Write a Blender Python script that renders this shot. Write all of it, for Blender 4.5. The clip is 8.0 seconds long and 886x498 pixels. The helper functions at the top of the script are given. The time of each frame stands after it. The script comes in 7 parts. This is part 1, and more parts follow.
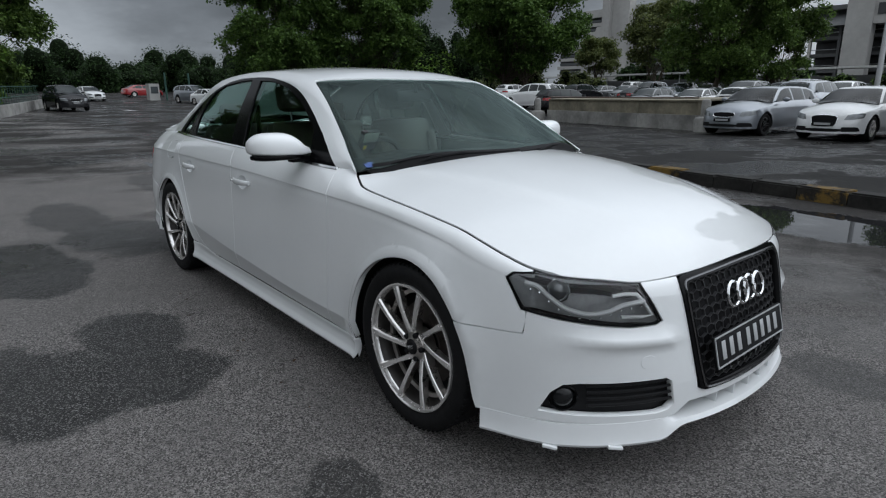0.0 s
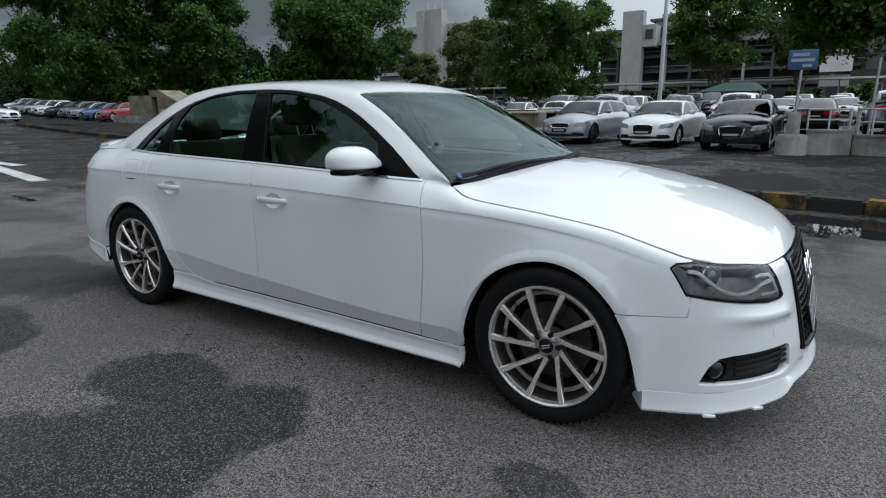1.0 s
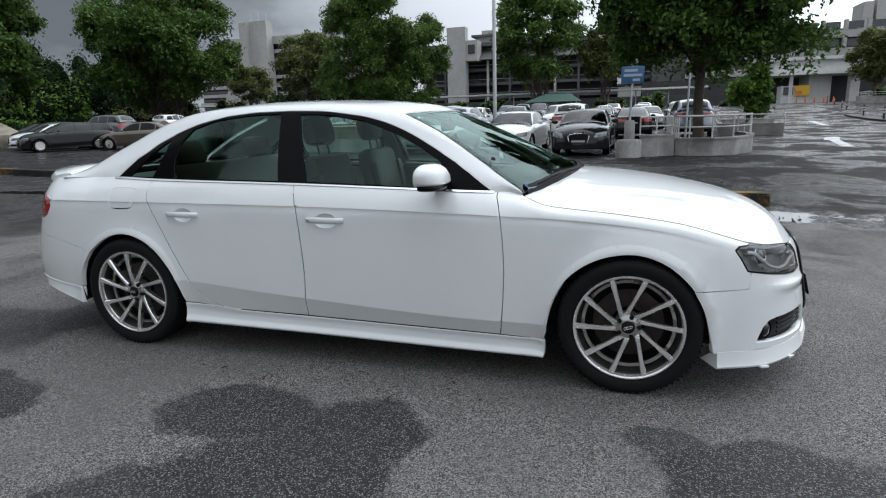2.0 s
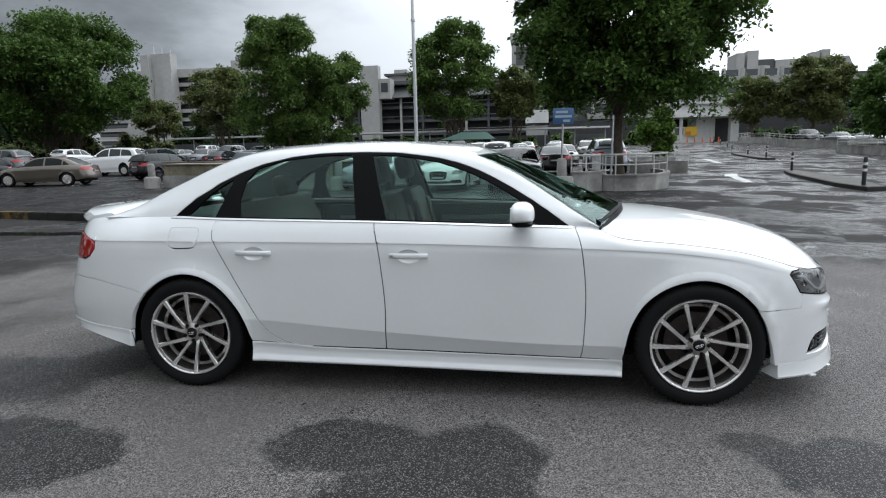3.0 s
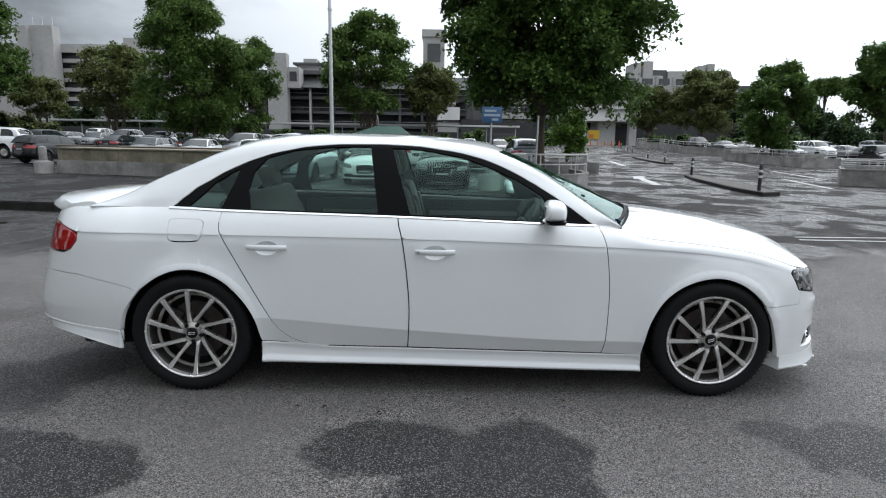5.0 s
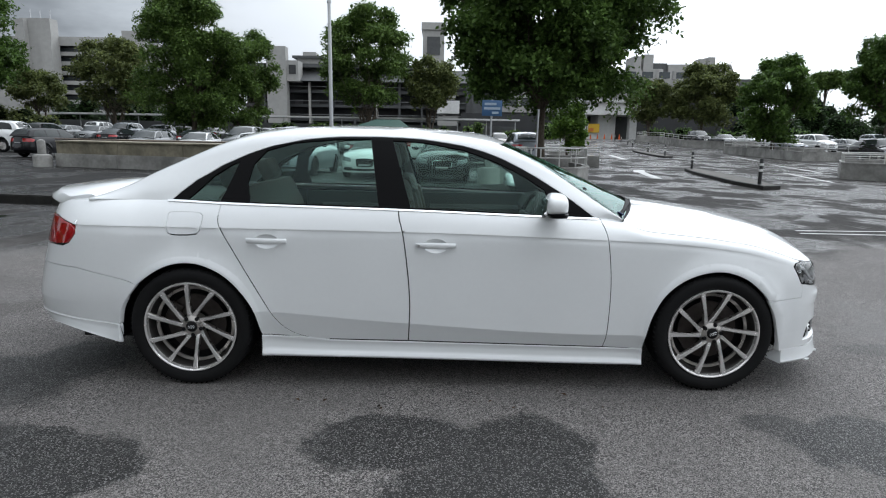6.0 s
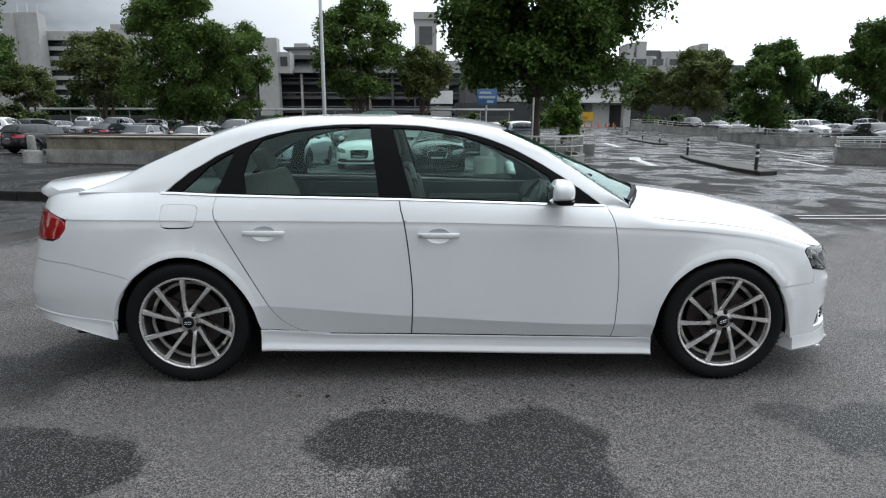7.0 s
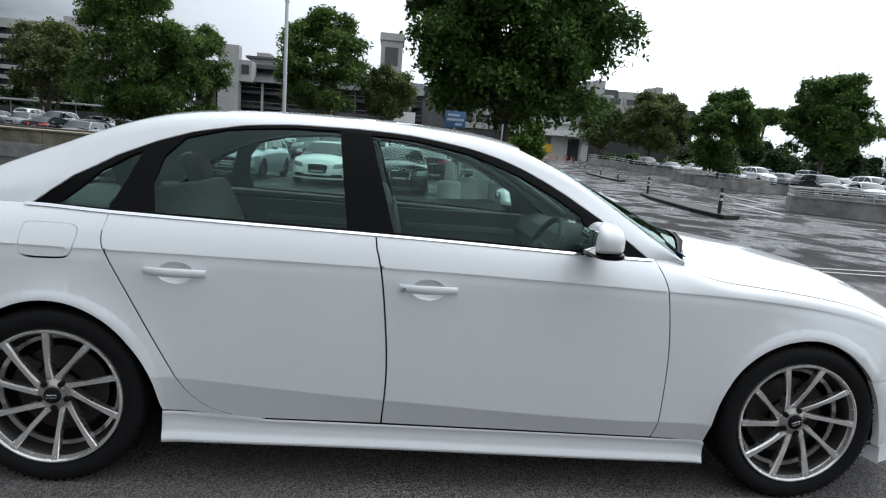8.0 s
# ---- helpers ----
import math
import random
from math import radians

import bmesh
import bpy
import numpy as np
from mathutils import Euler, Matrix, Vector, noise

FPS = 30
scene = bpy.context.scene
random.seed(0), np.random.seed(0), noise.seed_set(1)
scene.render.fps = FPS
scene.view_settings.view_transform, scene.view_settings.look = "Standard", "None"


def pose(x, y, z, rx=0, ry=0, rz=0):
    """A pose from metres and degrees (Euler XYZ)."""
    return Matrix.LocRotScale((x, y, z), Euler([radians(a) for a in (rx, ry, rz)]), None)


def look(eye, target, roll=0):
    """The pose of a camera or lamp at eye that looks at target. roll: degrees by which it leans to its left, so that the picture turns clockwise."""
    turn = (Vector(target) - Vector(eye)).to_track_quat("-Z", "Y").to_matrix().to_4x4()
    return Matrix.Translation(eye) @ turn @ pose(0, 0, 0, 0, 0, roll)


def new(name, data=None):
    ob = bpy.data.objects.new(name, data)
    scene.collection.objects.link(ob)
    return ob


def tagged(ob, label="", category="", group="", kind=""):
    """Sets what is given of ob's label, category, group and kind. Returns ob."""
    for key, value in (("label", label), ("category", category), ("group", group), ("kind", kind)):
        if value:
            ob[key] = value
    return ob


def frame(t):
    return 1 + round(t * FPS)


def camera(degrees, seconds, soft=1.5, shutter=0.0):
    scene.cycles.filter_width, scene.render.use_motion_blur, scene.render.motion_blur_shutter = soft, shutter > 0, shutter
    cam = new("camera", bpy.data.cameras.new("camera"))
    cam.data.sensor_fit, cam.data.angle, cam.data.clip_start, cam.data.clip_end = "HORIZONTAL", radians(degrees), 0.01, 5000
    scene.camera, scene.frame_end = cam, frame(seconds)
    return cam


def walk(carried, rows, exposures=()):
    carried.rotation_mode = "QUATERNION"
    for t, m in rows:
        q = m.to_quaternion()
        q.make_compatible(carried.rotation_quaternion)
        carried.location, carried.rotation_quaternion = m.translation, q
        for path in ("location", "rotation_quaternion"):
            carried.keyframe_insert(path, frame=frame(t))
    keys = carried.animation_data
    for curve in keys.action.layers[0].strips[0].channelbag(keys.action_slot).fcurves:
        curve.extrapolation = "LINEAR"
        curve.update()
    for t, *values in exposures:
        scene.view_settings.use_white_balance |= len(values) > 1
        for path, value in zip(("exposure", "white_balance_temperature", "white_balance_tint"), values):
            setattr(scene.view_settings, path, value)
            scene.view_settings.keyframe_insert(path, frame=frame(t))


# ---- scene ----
cam = camera(74.1, 8.0, soft=1.15)
PATH = [
    (0, (3.037, -2.083, 1.232), (1.557, -0.836, 0.726), -0.3),
    (0.5, (2.65, -2.517, 1.228), (1.396, -1.034, 0.751), 0.6),
    (1, (2.237, -2.88, 1.232), (1.178, -1.249, 0.765), -0.5),
    (1.5, (1.796, -3.228, 1.251), (0.948, -1.471, 0.812), 0.1),
    (1.7, (1.628, -3.362, 1.268), (0.896, -1.556, 0.816), -0.9),
    (2.8, (0.687, -3.849, 1.311), (0.349, -1.909, 0.963), -1.2),
    (3, (0.557, -3.903, 1.331), (0.257, -1.953, 1.004), -1.3),
    (3.5, (0.264, -3.895, 1.321), (0.119, -1.93, 0.976), -1.5),
    (4, (0.067, -3.914, 1.339), (-0.009, -1.944, 1.003), -1.2),
    (4.5, (-0.051, -3.933, 1.343), (-0.082, -1.96, 1.019), 0.2),
    (5, (-0.075, -3.909, 1.335), (-0.063, -1.938, 0.99), 0.9),
    (6.5, (-0.093, -3.887, 1.324), (-0.079, -1.923, 0.946), 0.9),
    (7, (-0.119, -3.807, 1.308), (-0.09, -1.847, 0.912), 0.1),
    (7.5, (-0.16, -3.443, 1.281), (-0.082, -1.475, 0.93), 4.1),
    (8, (-0.254, -2.935, 1.268), (-0.067, -0.969, 0.951), 4.4),
]
EXPOSURES = [(0, -1.36, 6030, 9), (1.0, -1.14, 6030, 9), (1.7, -.88, 6030, 9), (3.0, -.71, 6100, 9), (4.5, -.70, 6100, 9), (7.0, -.71, 6100, 9), (8, -.80, 6030, 9)]
walk(cam, [(t, look(eye, target, roll)) for t, eye, target, roll in PATH], EXPOSURES)
SKY, SUN = 1.0, .5

import collections
import mathutils

# ---- sky and sun: a wet, overcast tropical afternoon ----
SUN_AZ, SUN_EL = 52.0, 56.0         # degrees from +x towards +y, and above the horizon
RAIN_AZ = 147.0
world = bpy.data.worlds.new("sky")
scene.world = world
world.use_nodes = True
wn, wl = world.node_tree.nodes, world.node_tree.links
wn.clear()
sky = wn.new("ShaderNodeTexSky")
sky.sky_type, sky.sun_disc = "NISHITA", False
sky.sun_elevation, sky.sun_rotation = radians(SUN_EL), radians(90 - SUN_AZ)
coord = wn.new("ShaderNodeTexCoord")
cloud = wn.new("ShaderNodeTexNoise")
cloud.inputs["Scale"].default_value, cloud.inputs["Detail"].default_value, cloud.inputs["Roughness"].default_value = 2.4, 6.0, .58
squash = wn.new("ShaderNodeMapping")
squash.inputs["Scale"].default_value = (1.0, 1.0, 2.4)
wl.new(coord.outputs["Generated"], squash.inputs["Vector"])
wl.new(squash.outputs["Vector"], cloud.inputs["Vector"])
ramp_dir = wn.new("ShaderNodeVectorMath")                # a bank of rain cloud to one side
ramp_dir.operation = "DOT_PRODUCT"
ramp_dir.inputs[1].default_value = (math.cos(radians(RAIN_AZ)) * .97, math.sin(radians(RAIN_AZ)) * .97, .24)
wl.new(coord.outputs["Generated"], ramp_dir.inputs[0])
mixf = wn.new("ShaderNodeMath")
mixf.operation = "MULTIPLY_ADD"
mixf.inputs[1].default_value, mixf.inputs[2].default_value = -.44, .20
wl.new(cloud.outputs["Fac"], mixf.inputs[0])
addf = wn.new("ShaderNodeMath")
addf.operation = "ADD"
wl.new(ramp_dir.outputs["Value"], addf.inputs[0])
wl.new(mixf.outputs[0], addf.inputs[1])
grey = wn.new("ShaderNodeValToRGB")
grey.color_ramp.interpolation = "LINEAR"
e = grey.color_ramp.elements
e[0].position, e[0].color = .10, (1.80, 1.83, 1.85, 1)
e[1].position, e[1].color = 1.0, (.31, .33, .345, 1)
for at_, c_ in ((.55, (1.55, 1.58, 1.60, 1)), (.74, (1.42, 1.46, 1.50, 1)), (.84, (1.00, 1.05, 1.09, 1)), (.92, (.55, .58, .61, 1))):
    grey.color_ramp.elements.new(at_).color = c_
wl.new(addf.outputs[0], grey.inputs["Fac"])
scaled = wn.new("ShaderNodeVectorMath")
scaled.operation = "SCALE"
scaled.inputs["Scale"].default_value = .06
wl.new(sky.outputs["Color"], scaled.inputs[0])
both = wn.new("ShaderNodeMix")
both.data_type = "RGBA"
both.inputs["Factor"].default_value = .93
wl.new(scaled.outputs[0], both.inputs[6])
wl.new(grey.outputs["Color"], both.inputs[7])
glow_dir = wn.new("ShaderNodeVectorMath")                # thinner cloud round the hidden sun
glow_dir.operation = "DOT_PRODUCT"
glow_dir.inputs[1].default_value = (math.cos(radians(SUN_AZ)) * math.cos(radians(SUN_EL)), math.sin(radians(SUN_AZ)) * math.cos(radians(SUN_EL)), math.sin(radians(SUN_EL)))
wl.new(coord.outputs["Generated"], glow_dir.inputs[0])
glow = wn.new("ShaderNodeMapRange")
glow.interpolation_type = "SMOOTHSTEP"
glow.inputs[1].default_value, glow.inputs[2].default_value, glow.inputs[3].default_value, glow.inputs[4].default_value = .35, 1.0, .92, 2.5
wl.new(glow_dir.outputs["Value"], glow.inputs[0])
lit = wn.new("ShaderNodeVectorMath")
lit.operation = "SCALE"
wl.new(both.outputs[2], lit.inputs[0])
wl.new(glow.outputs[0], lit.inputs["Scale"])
back = wn.new("ShaderNodeBackground")
back.inputs["Strength"].default_value = SKY
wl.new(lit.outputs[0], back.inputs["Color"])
out = wn.new("ShaderNodeOutputWorld")
wl.new(back.outputs[0], out.inputs["Surface"])

sun = new("sun", bpy.data.lights.new("sun", "SUN"))
sun.data.energy, sun.data.angle, sun.data.color = SUN, radians(60), (1.0, .985, .96)
sun.matrix_world = look((0, 0, 30), (-math.cos(radians(SUN_AZ)) * 30 / math.tan(radians(SUN_EL)), -math.sin(radians(SUN_AZ)) * 30 / math.tan(radians(SUN_EL)), 0))

# ---- materials ----
MAT = {}


def material(name, color, rough=.5, metal=0.0, coat=0.0, grain=0.0, grain_scale=60.0, blotch=0.0, blotch_scale=2.0, bump=0.0, bump_scale=120.0, spec=.5, rough_var=0.0, tint=None, per_object=0.0):
    """A principled surface with variation at two scales."""
    mt = bpy.data.materials.new(name)
    mt.use_nodes = True
    n, l = mt.node_tree.nodes, mt.node_tree.links
    b = n["Principled BSDF"]
    b.inputs["Base Color"].default_value = (*color, 1)
    b.inputs["Roughness"].default_value, b.inputs["Metallic"].default_value = rough, metal
    b.inputs["Specular IOR Level"].default_value = spec
    if coat:
        b.inputs["Coat Weight"].default_value, b.inputs["Coat Roughness"].default_value = coat, .03
    tc = n.new("ShaderNodeTexCoord")
    src = None
    if grain or blotch or per_object:
        col = n.new("ShaderNodeRGB")
        col.outputs[0].default_value = (*color, 1)
        src = col.outputs[0]
        for amount, scale, det in ((grain, grain_scale, 3), (blotch, blotch_scale, 6)):
            if not amount:
                continue
            tx = n.new("ShaderNodeTexNoise")
            tx.inputs["Scale"].default_value, tx.inputs["Detail"].default_value = scale, det
            l.new(tc.outputs["Object"], tx.inputs["Vector"])
            mr = n.new("ShaderNodeMapRange")
            mr.inputs[1].default_value, mr.inputs[2].default_value = .3, .7
            mr.inputs[3].default_value, mr.inputs[4].default_value = 1 - amount, 1 + amount
            l.new(tx.outputs["Fac"], mr.inputs[0])
            mx = n.new("ShaderNodeVectorMath")
            mx.operation = "SCALE"
            l.new(src, mx.inputs[0])
            l.new(mr.outputs[0], mx.inputs["Scale"])
            src = mx.outputs[0]
            if rough_var:
                rr = n.new("ShaderNodeMapRange")
                rr.inputs[1].default_value, rr.inputs[2].default_value = .3, .7
                rr.inputs[3].default_value, rr.inputs[4].default_value = max(0, rough - rough_var), min(1, rough + rough_var)
                l.new(tx.outputs["Fac"], rr.inputs[0])
                l.new(rr.outputs[0], b.inputs["Roughness"])
        if per_object:
            oi = n.new("ShaderNodeObjectInfo")
            mr = n.new("ShaderNodeMapRange")
            mr.inputs[3].default_value, mr.inputs[4].default_value = 1 - per_object, 1 + per_object
            l.new(oi.outputs["Random"], mr.inputs[0])
            mx = n.new("ShaderNodeVectorMath")
            mx.operation = "SCALE"
            l.new(src, mx.inputs[0])
            l.new(mr.outputs[0], mx.inputs["Scale"])
            src = mx.outputs[0]
        l.new(src, b.inputs["Base Color"])
    if bump:
        tx = n.new("ShaderNodeTexNoise")
        tx.inputs["Scale"].default_value, tx.inputs["Detail"].default_value = bump_scale, 4
        l.new(tc.outputs["Object"], tx.inputs["Vector"])
        bp = n.new("ShaderNodeBump")
        bp.inputs["Strength"].default_value, bp.inputs["Distance"].default_value = bump, .01
        l.new(tx.outputs["Fac"], bp.inputs["Height"])
        l.new(bp.outputs[0], b.inputs["Normal"])
    MAT[name] = mt
    return mt


def glass(name, tint, gloss=.02, ior=1.45, shine=(1, 1, 1)):
    """A thin pane: tinted clear with a mirror gloss that grows with the angle."""
    mt = bpy.data.materials.new(name)
    mt.use_nodes = True
    n, l = mt.node_tree.nodes, mt.node_tree.links
    n.clear()
    o = n.new("ShaderNodeOutputMaterial")
    tr = n.new("ShaderNodeBsdfTransparent")
    tr.inputs["Color"].default_value = (*tint, 1)
    gl = n.new("ShaderNodeBsdfGlossy")
    gl.inputs["Roughness"].default_value, gl.inputs["Color"].default_value = gloss, (*shine, 1)
    fr = n.new("ShaderNodeFresnel")
    fr.inputs["IOR"].default_value = ior
    mx = n.new("ShaderNodeMixShader")
    l.new(fr.outputs[0], mx.inputs[0]), l.new(tr.outputs[0], mx.inputs[1]), l.new(gl.outputs[0], mx.inputs[2])
    l.new(mx.outputs[0], o.inputs["Surface"])
    MAT[name] = mt
    return mt


material("car_paint", (.80, .815, .82), .42, coat=1.0, blotch=.012, blotch_scale=3, grain=.006, grain_scale=40, spec=.3)
MAT["car_paint"].node_tree.nodes["Principled BSDF"].inputs["Coat IOR"].default_value = 1.62      # pearl lacquer
material("gloss_black", (.005, .005, .0055), .16, grain=.1, grain_scale=90, spec=.07)
material("matt_black", (.010, .010, .011), .6, grain=.2, grain_scale=80, bump=.1, spec=.15)
material("mesh_black", (.055, .055, .058), .28, .4, grain=.1, spec=.6)
material("black_plastic", (.012, .012, .013), .5, spec=.25, grain=.2, grain_scale=60, bump=.12, bump_scale=300)
material("chrome", (.78, .79, .80), .10, 1.0, grain=.03)
material("dark_chrome", (.16, .16, .165), .18, 1.0, grain=.05)
material("steel", (.55, .55, .55), .3, 1.0, grain=.05)
material("silver_paint", (.55, .56, .57), .35, .4, grain=.04)
material("rubber", (.0085, .0085, .009), .75, spec=.22, grain=.25, grain_scale=30, bump=.15, bump_scale=220, rough_var=.1)
material("wheel_silver", (.50, .475, .45), .30, .85, grain=.06, grain_scale=40, blotch=.06, blotch_scale=12, rough_var=.06)
material("wheel_face", (.90, .88, .86), .22, .7, grain=.05, grain_scale=70, rough_var=.06)
material("barrel", (.048, .045, .043), .42, .6, grain=.15, grain_scale=30)
material("brake_iron", (.055, .046, .042), .5, .6, grain=.2, grain_scale=40)
material("red_lens", (.35, .008, .012), .08, coat=1.0, grain=.15, grain_scale=90)
material("lamp_housing", (.36, .365, .37), .32, .4, grain=.1)
material("white_strip", (.96, .965, .97), .12, coat=.8)
material("lamp_glass", (.09, .095, .10), .06, .3, coat=1.0)
material("fog_glass", (.012, .013, .014), .10, coat=.2, spec=.3)
material("mirror", (.85, .86, .87), .02, 1.0)
material("seat_leather", (.088, .066, .054), .42, grain=.08, grain_scale=40, bump=.1, bump_scale=200)
material("trim_grey", (.10, .10, .098), .6, grain=.1, bump=.1)
material("trim_light", (.34, .345, .33), .7, grain=.08, bump=.1)
material("trim_dark", (.025, .025, .027), .5, grain=.2, bump=.1)
material("label_grey", (.45, .50, .45), .5, grain=.1)
material("sticker_yellow", (.8, .6, .05), .5)
material("sticker_blue", (.035, .085, .28), .5)
glass("tinted_glass", (.68, .85, .79), .0, 1.45, (.72, .94, .89))
glass("screen_glass", (.76, .87, .83), .0, 1.38, (.78, .97, .92))
glass("clear_lens", (.965, .975, .975), .0, 1.45)

# ---- ground ----
def ground_z(x, y):
    """The car park is level round the car and rises gently further off."""
    a, b = np.maximum(0, np.asarray(y, float) - 12), np.maximum(0, -np.asarray(x, float) - 10)
    a, b = np.minimum(a, 75) , np.minimum(b, 95)
    return .00033 * a * a + .00028 * b * b


def asphalt():
    mt = bpy.data.materials.new("asphalt")
    mt.use_nodes = True
    n, l = mt.node_tree.nodes, mt.node_tree.links
    b = n["Principled BSDF"]
    geo = n.new("ShaderNodeNewGeometry")

    def noise_tex(scale, detail, rough=.55, warp=0.0, offset=(0, 0, 0), stretch=None):
        t = n.new("ShaderNodeTexNoise")
        t.inputs["Scale"].default_value, t.inputs["Detail"].default_value, t.inputs["Roughness"].default_value, t.inputs["Distortion"].default_value = scale, detail, rough, warp
        mp = n.new("ShaderNodeMapping")
        mp.inputs["Location"].default_value = offset
        if stretch:
            mp.inputs["Scale"].default_value = stretch
        l.new(geo.outputs["Position"], mp.inputs["Vector"])
        l.new(mp.outputs[0], t.inputs["Vector"])
        return t.outputs["Fac"]

    def ranged(src, a, c, lo=0.0, hi=1.0, smooth=True):
        m = n.new("ShaderNodeMapRange")
        m.interpolation_type = "SMOOTHSTEP" if smooth else "LINEAR"
        m.inputs[1].default_value, m.inputs[2].default_value, m.inputs[3].default_value, m.inputs[4].default_value = a, c, lo, hi
        l.new(src, m.inputs[0])
        return m.outputs[0]

    def math_node(op, a, c):
        m = n.new("ShaderNodeMath")
        m.operation = op
        for i, q in enumerate((a, c)):
            if isinstance(q, (int, float)):
                m.inputs[i].default_value = q
            else:
                l.new(q, m.inputs[i])
        return m.outputs[0]

    def mix(f, a, c):
        m = n.new("ShaderNodeMix")
        m.data_type = "RGBA"
        l.new(f, m.inputs[0])
        for i, q in ((6, a), (7, c)):
            if isinstance(q, tuple):
                m.inputs[i].default_value = (*q, 1)
            else:
                l.new(q, m.inputs[i])
        return m.outputs[2]
    sep = n.new("ShaderNodeSeparateXYZ")
    l.new(geo.outputs["Position"], sep.inputs[0])
    # damp stains near the car: rough-edged blots
    wob = math_node("ADD", math_node("MULTIPLY", math_node("SUBTRACT", noise_tex(3.2, 2, .5), .5), .95), math_node("MULTIPLY", math_node("SUBTRACT", noise_tex(17, 7, .78), .5), .85))
    damp = None
    for cx, cy, rx, ry, k in STAINS:
        dx = math_node("DIVIDE", math_node("SUBTRACT", sep.outputs[0], cx), rx)
        dy = math_node("DIVIDE", math_node("SUBTRACT", sep.outputs[1], cy), ry)
        d = math_node("SQRT", math_node("ADD", math_node("MULTIPLY", dx, dx), math_node("MULTIPLY", dy, dy)), 0)
        f = ranged(math_node("ADD", d, math_node("MULTIPLY", wob, min(1.0, .34 / min(rx, ry)))), 1.10, .93, 0, k)
        damp = f if damp is None else math_node("MAXIMUM", damp, f)
    # the far part of the lot is soaked, with puddles lying across it
    far = ranged(sep.outputs[1], 1.2, 7.0)
    wet = ranged(math_node("ADD", noise_tex(.26, 7, .62, .3, (3, 7, 0), (1.1, .9, 1)), math_node("ADD", math_node("MULTIPLY", far, .30), ranged(sep.outputs[0], -3.0, -11.0, 0, .15))), .46, .70)
    pool = ranged(math_node("ADD", noise_tex(.42, 7, .66, 1.0, (11, 2, 0), (1.4, .7, 1)), math_node("MULTIPLY", far, .04)), .61, .69)
    pool = math_node("MULTIPLY", math_node("MULTIPLY", pool, far), .6)
    for cx, cy, rx, ry in PUDDLES:
        dx = math_node("DIVIDE", math_node("SUBTRACT", sep.outputs[0], cx), rx)
        dy = math_node("DIVIDE", math_node("SUBTRACT", sep.outputs[1], cy), ry)
        d = math_node("SQRT", math_node("ADD", math_node("MULTIPLY", dx, dx), math_node("MULTIPLY", dy, dy)), 0)
        pool = math_node("MAXIMUM", pool, ranged(math_node("ADD", d, math_node("MULTIPLY", wob, .85)), 1.06, .95))
    stone = n.new("ShaderNodeTexVoronoi")
    stone.inputs["Scale"].default_value = 215
    l.new(geo.outputs["Position"], stone.inputs["Vector"])
    grit = n.new("ShaderNodeSeparateColor")
    l.new(stone.outputs["Color"], grit.inputs[0])
    base = mix(ranged(grit.outputs[0], .30, 1.0, smooth=False), (.032, .0301, .0287), (.475, .442, .422))
    base = mix(ranged(noise_tex(1.3, 6, .68), .35, .7, 0, .8), base, mix(ranged(grit.outputs[1], .30, 1.0), (.046, .0432, .0412), (.355, .331, .318)))
    base = mix(ranged(noise_tex(.4, 5, .65, .4, (5, 1, 0)), .45, .75, 0, .35), base, (.168, .158, .147))
    base = mix(ranged(noise_tex(14, 4, .7), .60, .80, 0, .5), base, (.045, .045, .046))
    dark = mix(ranged(grit.outputs[2], .72, 1.0), (.0095, .0093, .009), (.30, .294, .285))
    color = mix(math_node("MULTIPLY", damp, .95), base, dark)
    color = mix(math_node("MULTIPLY", wet, .85), color, (.017, .0164, .0157))
    color = mix(pool, color, (.018, .018, .019))
    # lane beyond the kerb: dark tree reflections in the wet, painted into colour
    lane = math_node("MULTIPLY", ranged(math_node("ADD", sep.outputs[1], math_node("MULTIPLY", sep.outputs[0], .2)), 5.6, 6.6), ranged(sep.outputs[0], 7.5, 4.0))
    color = mix(math_node("MULTIPLY", lane, .9), color, mix(ranged(noise_tex(.8, 6, .6, .2, (4, 4, 0)), .35, .65), (.0085, .0083, .008), (.021, .020, .019)))
    l.new(color, b.inputs["Base Color"])
    r = math_node("SUBTRACT", .74, math_node("MULTIPLY", damp, .22))
    film_ = ranged(noise_tex(.50, 7, .64, .25, (2, 9, 0), (1.0, .8, 1)), .46, .57)     # where water still lies in a thin sheet
    r = math_node("SUBTRACT", r, math_node("MULTIPLY", wet, math_node("MULTIPLY", film_, .60)))
    r = mix(pool, r, (.02, .02, .02))
    l.new(r, b.inputs["Roughness"])
    l.new(mix(lane, mix(wet, (.5, .5, .5), mix(film_, (.06, .06, .06), (.40, .40, .40))), (.17, .17, .17)), b.inputs["Specular IOR Level"])
    h1 = n.new("ShaderNodeBump")
    h1.inputs["Distance"].default_value = .013
    l.new(stone.outputs["Distance"], h1.inputs["Height"])
    k = math_node("SUBTRACT", 1.0, pool)
    k = math_node("MULTIPLY", math_node("MULTIPLY", k, .8), math_node("SUBTRACT", 1.0, math_node("MULTIPLY", wet, .55)))
    l.new(k, h1.inputs["Strength"])
    h1.invert = True
    l.new(h1.outputs[0], b.inputs["Normal"])
    MAT["asphalt"] = mt


